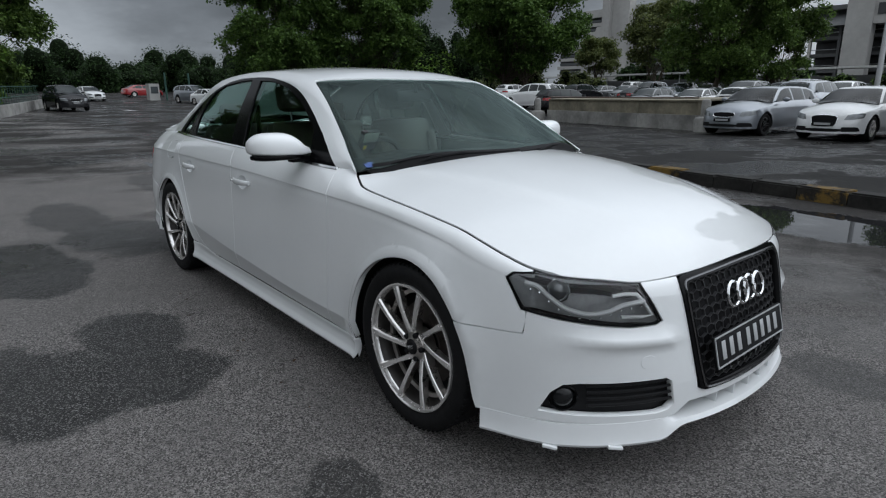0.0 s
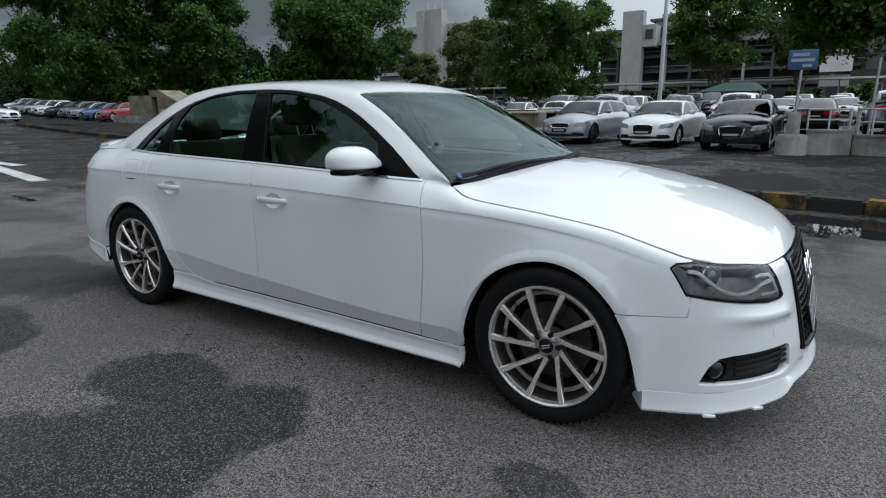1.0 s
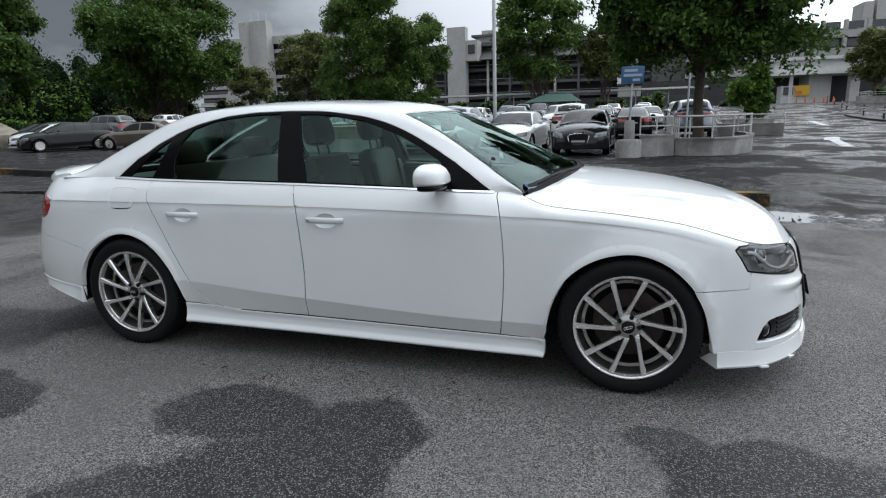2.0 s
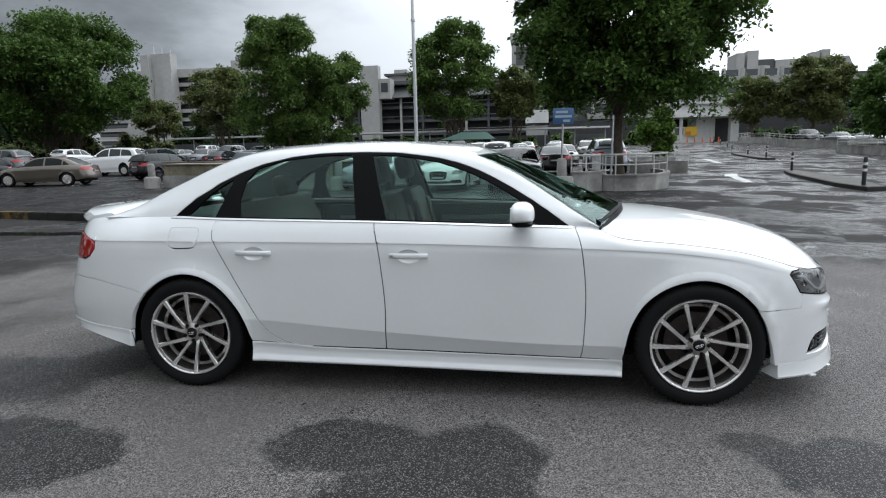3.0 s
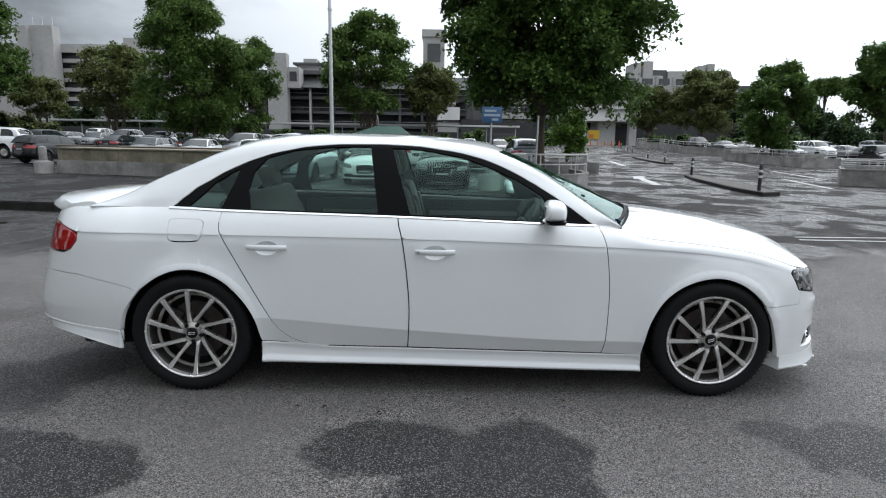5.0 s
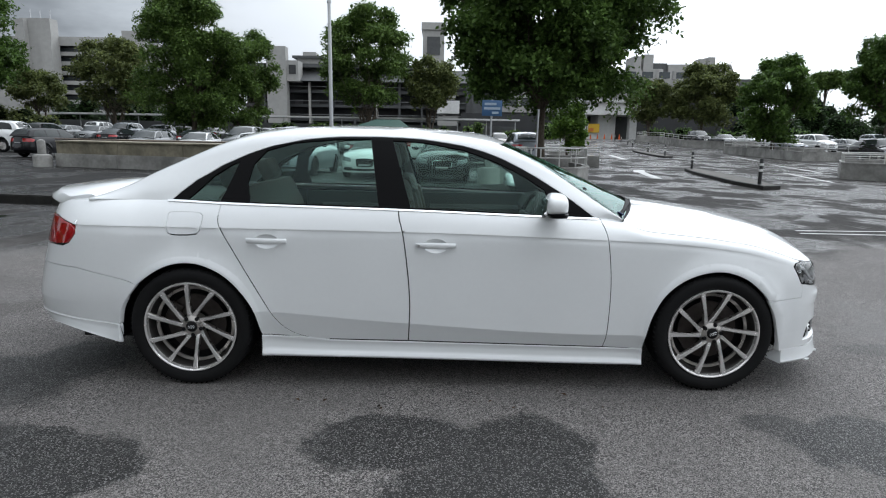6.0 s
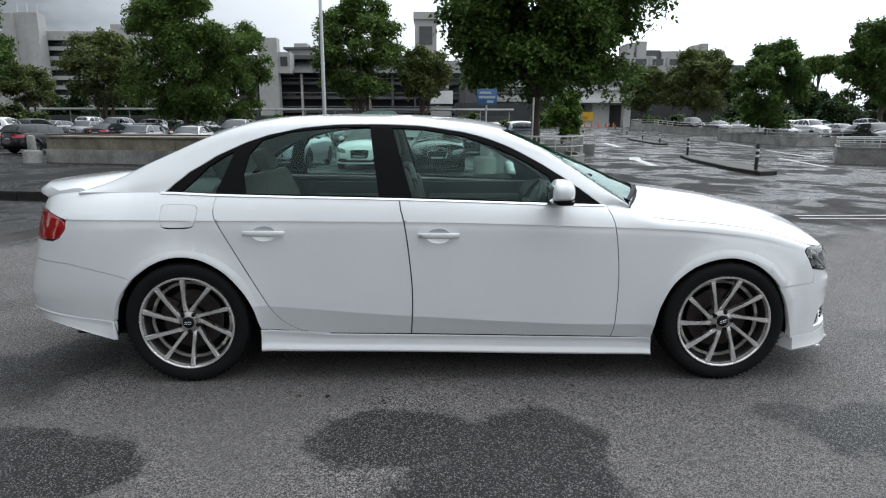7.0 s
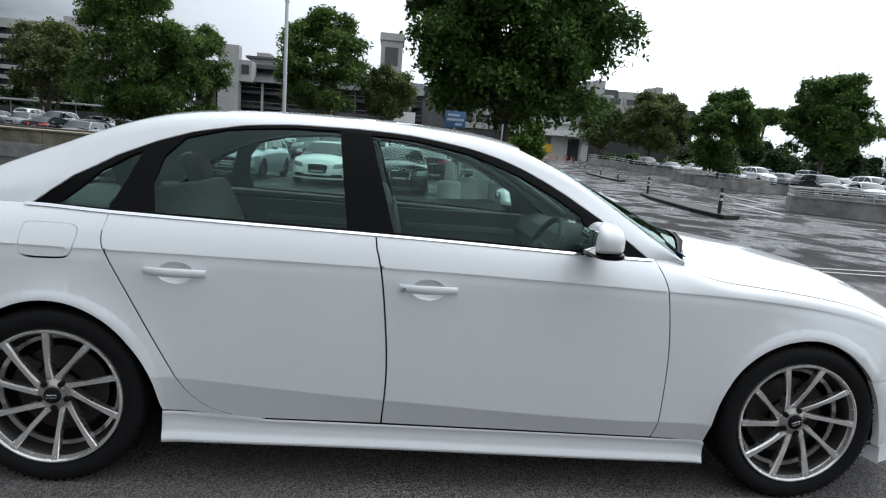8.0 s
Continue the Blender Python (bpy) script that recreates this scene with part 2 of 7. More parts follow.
STAINS = [(-.28, -1.47, .40, .25, 1), (.28, -1.58, .32, .36, 1), (.14, -1.90, .46, .36, 1), (-.10, -2.20, .55, .30, .9), (-1.95, -1.74, .62, .38, 1), (-2.5, -1.78, .6, .32, 1), (-2.95, -.95, .85, .46, .9), (-4.3, -1.2, .9, .36, .8), (-2.22, -.55, .30, .30, .95), (-2.50, -.80, .40, .30, 1), (-2.95, -1.05, .5, .24, 1),
          (1.92, -1.45, .40, .28, 1), (1.58, -1.25, .16, .10, .8), (2.35, .85, .26, .18, .6), (-3.1, -2.7, .9, .3, .7), (-6.2, .3, 1.3, .35, .6), (2.9, -.2, .35, .12, .5), (-8.4, 1.9, 1.4, .3, .7), (-10.6, -.35, 1.0, .22, .9), (-.6, -2.9, .5, .35, .8)]
PUDDLES = [(1.2, 4.35, 2.6, .66), (-8.2, .9, 1.2, .12), (-9.5, 5.6, 2.6, .25)]
asphalt()
gx = sorted({*np.arange(-60, 60.1, 4).round(2), *np.arange(-400, 401, 40).astype(float)})
gy = sorted({*np.arange(-24, 100.1, 4).round(2), *np.arange(-400, 601, 40).astype(float)})
vs = [(float(x), float(y), float(ground_z(x, y))) for y in gy for x in gx]
W = len(gx)
fs = [(j * W + i, j * W + i + 1, (j + 1) * W + i + 1, (j + 1) * W + i) for j in range(len(gy) - 1) for i in range(W - 1)]
me = bpy.data.meshes.new("ground")
me.from_pydata(vs, [], fs)
me.polygons.foreach_set("use_smooth", [True] * len(me.polygons))
me.materials.append(MAT["asphalt"])
tagged(new("ground", me), "grey worn asphalt car park with damp dark stains and puddles", "ground", kind="structure")

# ---- shape of the car: rails along the body ----
def curve(*pts):
    """A smooth monotone curve through the pairs given."""
    xs = np.array([a for a, b in pts], float)
    ys = np.array([b for a, b in pts], float)
    h, d = np.diff(xs), np.diff(ys) / np.diff(xs)
    m = np.zeros(len(xs))
    m[0], m[-1] = d[0], d[-1]
    for i in range(1, len(xs) - 1):
        if d[i - 1] * d[i] > 0:
            w1, w2 = 2 * h[i] + h[i - 1], h[i] + 2 * h[i - 1]
            m[i] = (w1 + w2) / (w1 / d[i - 1] + w2 / d[i])

    def at(x):
        x = np.clip(np.asarray(x, float), xs[0], xs[-1])
        i = np.clip(np.searchsorted(xs, x) - 1, 0, len(xs) - 2)
        t = (x - xs[i]) / h[i]
        return ((1 + 2 * t) * (1 - t) ** 2 * ys[i] + t * (1 - t) ** 2 * h[i] * m[i]
                + t * t * (3 - 2 * t) * ys[i + 1] + t * t * (t - 1) * h[i] * m[i + 1])
    return at


NOSE, TAIL, TURN_F, TURN_R = 2.5, -2.6, 1.6, -1.7   # p runs along the flank, then round the corners to the middle
RAIL_Z = [
    curve((-2.6, .32), (-2.07, .325), (-1.76, .245), (-1.02, .174), (-.36, .167), (1.02, .147), (1.8, .15), (2.1, .135), (2.5, .125)),
    curve((-2.6, .37), (-2.05, .37), (-1.76, .335), (-1.02, .29), (-.66, .264), (-.24, .259), (.8, .242), (1.02, .236), (1.8, .22), (2.5, .21)),
    curve((-2.6, .45), (-1.8, .45), (-1.07, .424), (-.30, .368), (.83, .315), (1.6, .325), (2.5, .34)),
    curve((-2.6, .64), (-1.7, .62), (0, .60), (1.6, .56), (2.1, .50), (2.5, .48)),
    curve((-2.6, .86), (-1.95, .859), (-1.21, .858), (-.29, .852), (.82, .823), (1.13, .810), (1.43, .782), (1.58, .757), (1.75, .705), (2.0, .645), (2.5, .60)),
    None,
    curve((-2.6, .955), (-2.2, .965), (-1.8, .985), (-1.52, .990), (-1.24, .982), (-.3, .963), (.25, .945), (.74, .928), (.84, .925), (.88, .918), (.92, .902), (.96, .885),
          (1.0, .871), (1.05, .861), (1.1, .855), (1.2, .846), (1.3, .837), (1.4, .825), (1.5, .811), (1.615, .791), (1.7, .769), (1.8, .737), (1.88, .710), (1.93, .700), (2.05, .686), (2.15, .667), (2.5, .672)),
]
RAIL_W = [
    curve((-1.7, .864), (-1.0, .872), (1.0, .868), (1.6, .878)),
    curve((-1.7, .866), (-1.0, .864), (1.0, .867), (1.6, .880)),
    curve((-1.7, .872), (-1.0, .889), (0, .895), (1.0, .892), (1.6, .880)),
    curve((-1.7, .868), (-1.2, .877), (0, .881), (.9, .879), (1.6, .874)),
    curve((-1.7, .838), (-1.2, .856), (-.3, .862), (.8, .861), (1.1, .858), (1.4, .852), (1.6, .842)),
    None,
    curve((-1.7, .715), (-1.52, .742), (-1.2, .775), (-.7, .795), (-.3, .800), (.25, .795), (.74, .775), (.86, .748), (.92, .769), (.96, .786), (1.0, .798), (1.1, .800), (1.3, .808), (1.4, .806), (1.6, .795)),
]
FRONT_X = [2.290, 2.285, 2.278, 2.245, 2.205, None, 2.165]
REAR_X = [-2.40, -2.455, -2.46, -2.415, -2.345, None, -2.33]
FRONT_N = [2.15, 2.15, 2.15, 2.25, 2.5, None, 2.8]
REAR_N = [3.0, 3.0, 3.0, 3.0, 3.0, None, 3.2]
WHEEL_X, HUB_Z = 1.404, .322


def rail(i, p):
    """The point (x, half width, z) of rail i at p."""
    p = np.asarray(p, float)
    if i == 5:
        a, b = rail(4, p), rail(6, p)
        f = np.clip((p - .7) / .3, 0, 1)
        kz, kw = .58 + .10 * f, .46 - .12 * f
        return a[0] + (b[0] - a[0]) * .5, a[1] + (b[1] - a[1]) * kw, a[2] + (b[2] - a[2]) * kz
    w = RAIL_W[i](np.clip(p, TURN_R, TURN_F))
    z = RAIL_Z[i](p)
    tf = np.clip((p - TURN_F) / (NOSE - TURN_F), 0, 1) * math.pi / 2
    tr = np.clip((TURN_R - p) / (TURN_R - TAIL), 0, 1) * math.pi / 2
    rf = (np.cos(tf) ** FRONT_N[i] + np.sin(tf) ** FRONT_N[i]) ** (-1 / FRONT_N[i])
    rr = (np.cos(tr) ** REAR_N[i] + np.sin(tr) ** REAR_N[i]) ** (-1 / REAR_N[i])
    x = np.clip(p, TURN_R, TURN_F) + (FRONT_X[i] - TURN_F) * rf * np.sin(tf) + (REAR_X[i] - TURN_R) * rr * np.sin(tr)
    y = w * rf * np.cos(tf) * rr * np.cos(tr)
    return x, y, z


def knots(p):
    return np.array([rail(i, p) for i in range(7)])       # 7 x 3 x n


def across(k, v):
    """Between the rails: straight under the crease, bulged above it."""
    v = np.clip(np.asarray(v, float), 0, 6)
    n = np.arange(v.size).reshape(v.shape)
    k = k.reshape(7, 3, -1)
    out = []
    for c in range(3):
        r = k[:, c, :]
        g = lambda i: r[i, n]
        a = np.where(v < 1, g(0) + (g(1) - g(0)) * v, g(1) + (g(2) - g(1)) * (v - 1))
        t = v - 2
        b = g(2) * (t - 1) * (t - 2) / 2 - g(3) * t * (t - 2) + g(4) * t * (t - 1) / 2
        t = v - 4
        d = g(4) * (t - 1) * (t - 2) / 2 - g(5) * t * (t - 2) + g(6) * t * (t - 1) / 2
        out.append(np.where(v < 2, a, np.where(v < 4, b, d)))
    return np.array(out)


def body(p, v):
    """The body's skin on the right side: points n x 3."""
    p, v = np.atleast_1d(np.asarray(p, float)), np.atleast_1d(np.asarray(v, float))
    far = np.where((p > NOSE) | (p < TAIL), -1.0, 1.0)
    p = np.where(p > NOSE, 2 * NOSE - p, np.where(p < TAIL, 2 * TAIL - p, p))
    x, y, z = across(knots(p), v)
    y = y - .0045 * np.exp(-((4.0 - v) / .12) ** 2) * (v < 4.0) * np.clip((1.75 - p) / .3, 0, 1) * np.clip((p + 2.2) / .2, 0, 1)    # undercut below the shoulder line
    ledge = .016 * np.exp(-((z - .492) / .024) ** 2) * np.clip((p - 1.88) / .20, 0, 1) * np.clip((2.25 - p) / .05, 0, 1)    # soft ledge under the headlights
    x, y = x + (x - 1.2) * ledge, y * (1 + ledge)
    for hub in (-WHEEL_X, WHEEL_X):                       # the arches swell a little
        r = np.hypot(x - hub, z - HUB_Z)
        y = y + (.014 * np.exp(-((r - .36) / .06) ** 2) + .007 * np.clip((.388 - r) / .030, 0, 1)) * np.clip((.55 - np.abs(p - hub)) / .12, 0, 1)
    return np.stack([x, -y * far, z], -1)


def v_of(p, z):
    """v on the skin at p where the height is z."""
    p, z = np.broadcast_arrays(np.atleast_1d(np.asarray(p, float)), np.atleast_1d(np.asarray(z, float)))
    vs = np.linspace(0, 6, 241)
    zs = body(np.repeat(p, vs.size), np.tile(vs, p.size))[:, 2].reshape(p.size, vs.size)
    zs = np.maximum.accumulate(zs, axis=1) + np.arange(vs.size) * 1e-7
    return np.array([np.interp(b, row, vs) for b, row in zip(z, zs)])


# ---- the cabin: belt, shoulder and middle line ----
SHOULDER_Z = curve((-2.0, .985), (-1.82, 1.050), (-1.677, 1.120), (-1.51, 1.192), (-1.343, 1.262), (-1.21, 1.308), (-1.08, 1.338), (-.9, 1.358), (-.6, 1.370),
                   (-.3, 1.368), (0, 1.350), (.222, 1.314), (.424, 1.238), (.586, 1.146), (.75, 1.040), (.86, .965), (.95, .90))
SHOULDER_W = curve((-2.0, .66), (-1.82, .615), (-1.5, .59), (-1.1, .578), (-.6, .580), (0, .588), (.222, .600), (.424, .628), (.586, .660), (.75, .700), (.86, .735), (.95, .76))
MIDDLE_Z = curve((-2.0, .995), (-1.9, 1.045), (-1.7, 1.155), (-1.5, 1.255), (-1.3, 1.338), (-1.15, 1.376), (-.9, 1.400), (-.6, 1.410), (-.3, 1.406), (0, 1.390),
                 (.2, 1.366), (.3, 1.335), (.5, 1.255), (.7, 1.170), (.9, 1.080), (1.05, 1.008), (1.15, .960))


def cabin(x, u, lines=None):
    """The cabin's skin: u = 0 at the right belt, 1 at the shoulder, 2 in the middle, on to 4 at the left belt."""
    x, u = np.atleast_1d(np.asarray(x, float)), np.atleast_1d(np.asarray(u, float))
    side = np.where(u > 2, 1.0, -1.0)
    q = np.where(u > 2, 4 - u, u)
    bx = np.clip(x, -2.0, .95)
    _, bw, bz = rail(6, np.clip(bx, -1.7, 1.2))
    sz, sw, mz = (f(x) for f in lines or (SHOULDER_Z, SHOULDER_W, MIDDLE_Z))
    bz = np.minimum(bz, sz - .004)

    def wall(t):
        return bw + (sw - bw) * t + .016 * np.sin(np.pi * t), bz + (sz - bz) * t

    def top(t):
        return sw * (1 - t), sz + (mz - sz) * (1 - (1 - t) ** 2.1)
    wy, wz = wall(np.clip(q, 0, .86))
    ty, tz = top(np.clip(q - 1, .12, 1))
    t = np.clip((q - .86) / .26, 0, 1)
    (ay, az), (cy, cz) = wall(.86), top(.12)
    ky, kz = sw + .004, sz + .004
    by = ay * (1 - t) ** 2 + ky * 2 * t * (1 - t) + cy * t * t
    bz2 = az * (1 - t) ** 2 + kz * 2 * t * (1 - t) + cz * t * t
    y = np.where(q < .86, wy, np.where(q > 1.12, ty, by))
    z = np.where(q < .86, wz, np.where(q > 1.12, tz, bz2))
    return np.stack([x, side * y, z], -1)

HOOD_Z = curve((.9, .985), (1.165, .970), (1.4, .946), (1.66, .905), (1.9, .848), (2.05, .785), (2.12, .732), (2.165, .672))
DECK_Z = curve((-2.34, .965), (-2.25, 1.000), (-2.1, 1.015), (-1.9, 1.020), (-1.7, 1.03))
_p = np.linspace(.5, NOSE, 400)
_r = rail(6, _p)
_q = np.linspace(TAIL, -1.2, 300)
_s = rail(6, _q)


def edge_at(x, line):
    """Half width and height of the top rail at x."""
    o = np.argsort(line[0])
    return np.interp(x, line[0][o], line[1][o]), np.interp(x, line[0][o], line[2][o])


def hood(x, y):
    x, y = np.atleast_1d(np.asarray(x, float)), np.atleast_1d(np.asarray(y, float))
    ye, ze = edge_at(x, _r)
    t = np.clip(np.abs(y) / np.maximum(ye, .02), 0, 1.05)
    zc = np.maximum(HOOD_Z(x), ze)
    z = zc - (zc - ze) * t ** 2.3
    line = .60 - .27 * (x - .95) / 1.1                      # the faint crease towards the grille's corner
    z = z - .007 / (1 + np.exp(-(np.abs(y) - line) / .012)) * np.clip((2.1 - x) / .3, 0, 1) * (1 - t ** 6)
    return np.stack([x, y, z], -1)


def deck(x, y):
    x, y = np.atleast_1d(np.asarray(x, float)), np.atleast_1d(np.asarray(y, float))
    ye, ze = edge_at(x, _s)
    t = np.clip(np.abs(y) / np.maximum(ye, .02), 0, 1.05)
    zc = np.maximum(DECK_Z(x), ze)
    return np.stack([x, y, zc - (zc - ze) * t ** 2.6], -1)


def resample(loop, step):
    out = []
    for (a, b), (c, d) in zip(loop, loop[1:] + loop[:1]):
        n = max(1, int(math.ceil(math.hypot(c - a, d - b) / step)))
        out += [(a + (c - a) * i / n, b + (d - b) * i / n) for i in range(n)]
    return out


def rounded(loop, times=2):
    """Soften a loop's corners."""
    for _ in range(times):
        loop = [q for (a, b), (c, d) in zip(loop, loop[1:] + loop[:1]) for q in ((a * .78 + c * .22, b * .78 + d * .22), (a * .22 + c * .78, b * .22 + d * .78))]
    return loop


def softened(line, times=2):
    """Soften an open line's bends, keeping its ends."""
    for _ in range(times):
        inner = [q for (a, b), (c, d) in zip(line, line[1:]) for q in ((a * .75 + c * .25, b * .75 + d * .25), (a * .25 + c * .75, b * .25 + d * .75))]
        line = [line[0]] + inner[1:-1] + [line[-1]]
    return line


def shrunk(loop, gap):
    """The loop drawn in by gap (a negative gap widens it)."""
    area = sum(a * d - c * b for (a, b), (c, d) in zip(loop, loop[1:] + loop[:1]))
    s = gap if area > 0 else -gap
    out = []
    for i, (x, y) in enumerate(loop):
        (ax, ay), (bx, by) = loop[i - 1], loop[(i + 1) % len(loop)]
        e1, e2 = Vector((x - ax, y - ay)), Vector((bx - x, by - y))
        if e1.length < 1e-9 or e2.length < 1e-9:
            out.append((x, y))
            continue
        e1.normalize(), e2.normalize()
        n = Vector((-e1.y - e2.y, e1.x + e2.x))
        k = n.length_squared / 2
        n = n / max(k, .35)
        out.append((x + s * n.x, y + s * n.y))
    return out


def inside(pts, loop):
    x, y = pts[:, 0], pts[:, 1]
    hit = np.zeros(len(pts), bool)
    for (ax, ay), (bx, by) in zip(loop, loop[1:] + loop[:1]):
        if ay == by:
            continue
        hit ^= ((ay > y) != (by > y)) & (x < (bx - ax) * (y - ay) / (by - ay) + ax)
    return hit


def panel(name, surface, outline, material, parent, holes=(), step=.03, depth=.014, lift=0.0, kv=1.0, mirror=False, label=""):
    """A piece of a curved skin: the outline (and holes) in the skin's two coordinates, cut out, with a folded edge. kv: metres to one unit of the second coordinate."""
    loops = [[(a, b * kv) for a, b in lo] for lo in (outline, *holes)]
    loops = [resample(lo, step) for lo in loops]
    box = np.array(loops[0])
    ga, gb = np.arange(box[:, 0].min(), box[:, 0].max(), step), np.arange(box[:, 1].min(), box[:, 1].max(), step)
    grid = np.stack(np.meshgrid(ga, gb, indexing="ij"), -1).reshape(-1, 2)
    keep = inside(grid, loops[0])
    for lo in loops[1:]:
        keep &= ~inside(grid, lo)
    grid = grid[keep]
    if surface is body:                                      # closer rows along the two creases
        rows = [(x, q * kv) for x in np.arange(box[:, 0].min(), box[:, 0].max(), .025) for q in (1.93, 1.985, 2.015, 2.07, 3.80, 3.90, 3.96, 3.99, 4.01, 4.06, 4.15)]
        for hub in (-WHEEL_X, WHEEL_X):                      # and round the arches' lips
            for r in (.362, .374, .385, .391):
                turn = np.linspace(0, math.pi, 60)
                ring = np.stack([hub + r * np.cos(turn), HUB_Z + r * np.sin(turn)], -1)
                ring = ring[(ring[:, 0] < 1.62) & (ring[:, 0] > -1.75)]
                rows += [(x, q * kv) for x, q in zip(ring[:, 0], v_of(ring[:, 0], ring[:, 1]))]
        rows = np.array(rows)
        ok = inside(rows, loops[0])
        for lo in loops[1:]:
            ok &= ~inside(rows, lo)
        rows = rows[ok]
    rim = np.array([q for lo in loops for q in lo])
    if len(grid):
        near = np.array([np.min((rim[:, 0] - q[0]) ** 2 + (rim[:, 1] - q[1]) ** 2) for q in grid])
        grid = grid[near > (.45 * step) ** 2]
    if surface is body and len(rows):
        near = np.array([np.min((rim[:, 0] - q[0]) ** 2 + (rim[:, 1] - q[1]) ** 2) for q in rows])
        rows = rows[near > .0035 ** 2]
        if len(grid):
            band = np.min(np.abs(grid[:, 1:2] / kv - np.array([[1.985, 2.015, 3.9, 3.96, 4.05]])), axis=1)
            grid = grid[band > .05]
        grid = np.concatenate([grid, rows])
    verts, edges = [], []
    for lo in loops:
        n = len(verts)
        verts += lo
        edges += [(n + i, n + (i + 1) % len(lo)) for i in range(len(lo))]
    verts += [tuple(q) for q in grid]
    got = mathutils.geometry.delaunay_2d_cdt([Vector(q) for q in verts], edges, [], 0, 1e-6)
    co = np.array([(q[0], q[1]) for q in got[0]])
    tri = np.array([f for f in got[2] if len(f) == 3])
    mid = co[tri].mean(axis=1)
    ok = inside(mid, loops[0])
    for lo in loops[1:]:
        ok &= ~inside(mid, lo)
    tri = tri[ok]
    a, b = co[:, 0], co[:, 1] / kv
    P = surface(a, b)
    h = 1e-3
    N = np.cross(surface(a + h, b) - surface(a - h, b), surface(a, b + h / kv) - surface(a, b - h / kv))
    N /= np.maximum(np.linalg.norm(N, axis=1), 1e-12)[:, None]
    if callable(lift):
        raised = lambda da, db: surface(a + da, b + db / kv) + N * np.array([lift(q, w) for q, w in zip(a + da, b + db / kv)])[:, None]
        P = raised(0, 0)
        g = .003
        N = np.cross(raised(g, 0) - raised(-g, 0), raised(0, g) - raised(0, -g))
        N /= np.maximum(np.linalg.norm(N, axis=1), 1e-12)[:, None]
    else:
        P = P + N * lift
    fn = np.cross(P[tri[:, 1]] - P[tri[:, 0]], P[tri[:, 2]] - P[tri[:, 0]])
    if (fn * N[tri[:, 0]]).sum() < 0:
        tri = tri[:, ::-1]
    if mirror:
        P, N, tri = P * (1, -1, 1), N * (1, -1, 1), tri[:, ::-1]
    used = collections.Counter()
    for f in tri:
        for i in range(3):
            used[(int(f[i]), int(f[(i + 1) % 3]))] += 1
    lone = [e for e in used if (e[1], e[0]) not in used]
    vs, ns, fs = [tuple(q) for q in P], [tuple(q) for q in N], [tuple(int(i) for i in f) for f in tri]
    if depth:
        side = {}
        for i, j in lone:
            t = P[j] - P[i]
            o = np.cross(t, N[i])
            o /= max(np.linalg.norm(o), 1e-12)
            for k in (i, j):
                side.setdefault(k, []).append(o)
        top, low = {}, {}
        for k, os in side.items():
            o = sum(os)
            o = o / max(np.linalg.norm(o), 1e-12)
            q = o * .8 + N[k] * .6
            top[k] = len(vs)
            vs.append(tuple(P[k])), ns.append(tuple(q))
            low[k] = len(vs)
            vs.append(tuple(P[k] - N[k] * depth + o * .001)), ns.append(tuple(o))
        fs += [(top[j], top[i], low[i], low[j]) for i, j in lone]
    me = bpy.data.meshes.new(name)
    me.from_pydata(vs, [], fs)
    me.polygons.foreach_set("use_smooth", [True] * len(me.polygons))
    me.normals_split_custom_set_from_vertices(ns)
    me.materials.append(material)
    ob = new(name, me)
    ob.parent = parent
    if label:
        ob["label"] = label
    return ob


def part(name, bm, material, parent, label="", smooth=True):
    """Link a bmesh as one mesh object under a thing or a part."""
    me = bpy.data.meshes.new(name)
    bmesh.ops.recalc_face_normals(bm, faces=bm.faces)
    bm.to_mesh(me)
    bm.free()
    if smooth:
        me.polygons.foreach_set("use_smooth", [True] * len(me.polygons))
        me.set_sharp_from_angle(angle=radians(38))
    me.materials.append(material)
    ob = new(name, me)
    ob.parent = parent
    if label:
        ob["label"] = label
    return ob


def add_box(bm, x0, x1, y0, y1, z0, z1, bevel=0.0, m=None):
    g = bmesh.ops.create_cube(bm, size=1.0)["verts"]
    bmesh.ops.scale(bm, vec=(x1 - x0, y1 - y0, z1 - z0), verts=g)
    bmesh.ops.translate(bm, vec=((x0 + x1) / 2, (y0 + y1) / 2, (z0 + z1) / 2), verts=g)
    if bevel:
        es = list({e for q in g for e in q.link_edges})
        r = bmesh.ops.bevel(bm, geom=es, offset=bevel, segments=2, profile=.5, affect="EDGES")
        g = list({q for f in r["faces"] for q in f.verts} | {q for q in g if q.is_valid})
    if m is not None:
        bmesh.ops.transform(bm, matrix=m, verts=g)
    return g


def add_tube(bm, pts, radius, n=8, closed=False, caps=True):
    """A round bar along the points; radius: one number or one for each point."""
    pts = [Vector(q) for q in pts]
    rad = radius if isinstance(radius, (list, tuple)) else [radius] * len(pts)
    rings, up = [], None
    for i, q in enumerate(pts):
        a = pts[i - 1] if (i or closed) else pts[i]
        b = pts[(i + 1) % len(pts)] if (i + 1 < len(pts) or closed) else pts[i]
        t = (b - a).normalized()
        if up is None:
            up = t.orthogonal().normalized()
        up = (up - t * up.dot(t)).normalized()
        s = t.cross(up)
        rings.append([bm.verts.new(q + (up * math.cos(k * math.tau / n) + s * math.sin(k * math.tau / n)) * rad[i]) for k in range(n)])
    for i in range(len(rings) - (0 if closed else 1)):
        A, B = rings[i], rings[(i + 1) % len(rings)]
        for k in range(n):
            bm.faces.new((A[k], A[(k + 1) % n], B[(k + 1) % n], B[k]))
    if caps and not closed:
        bm.faces.new(rings[0][::-1]), bm.faces.new(rings[-1])


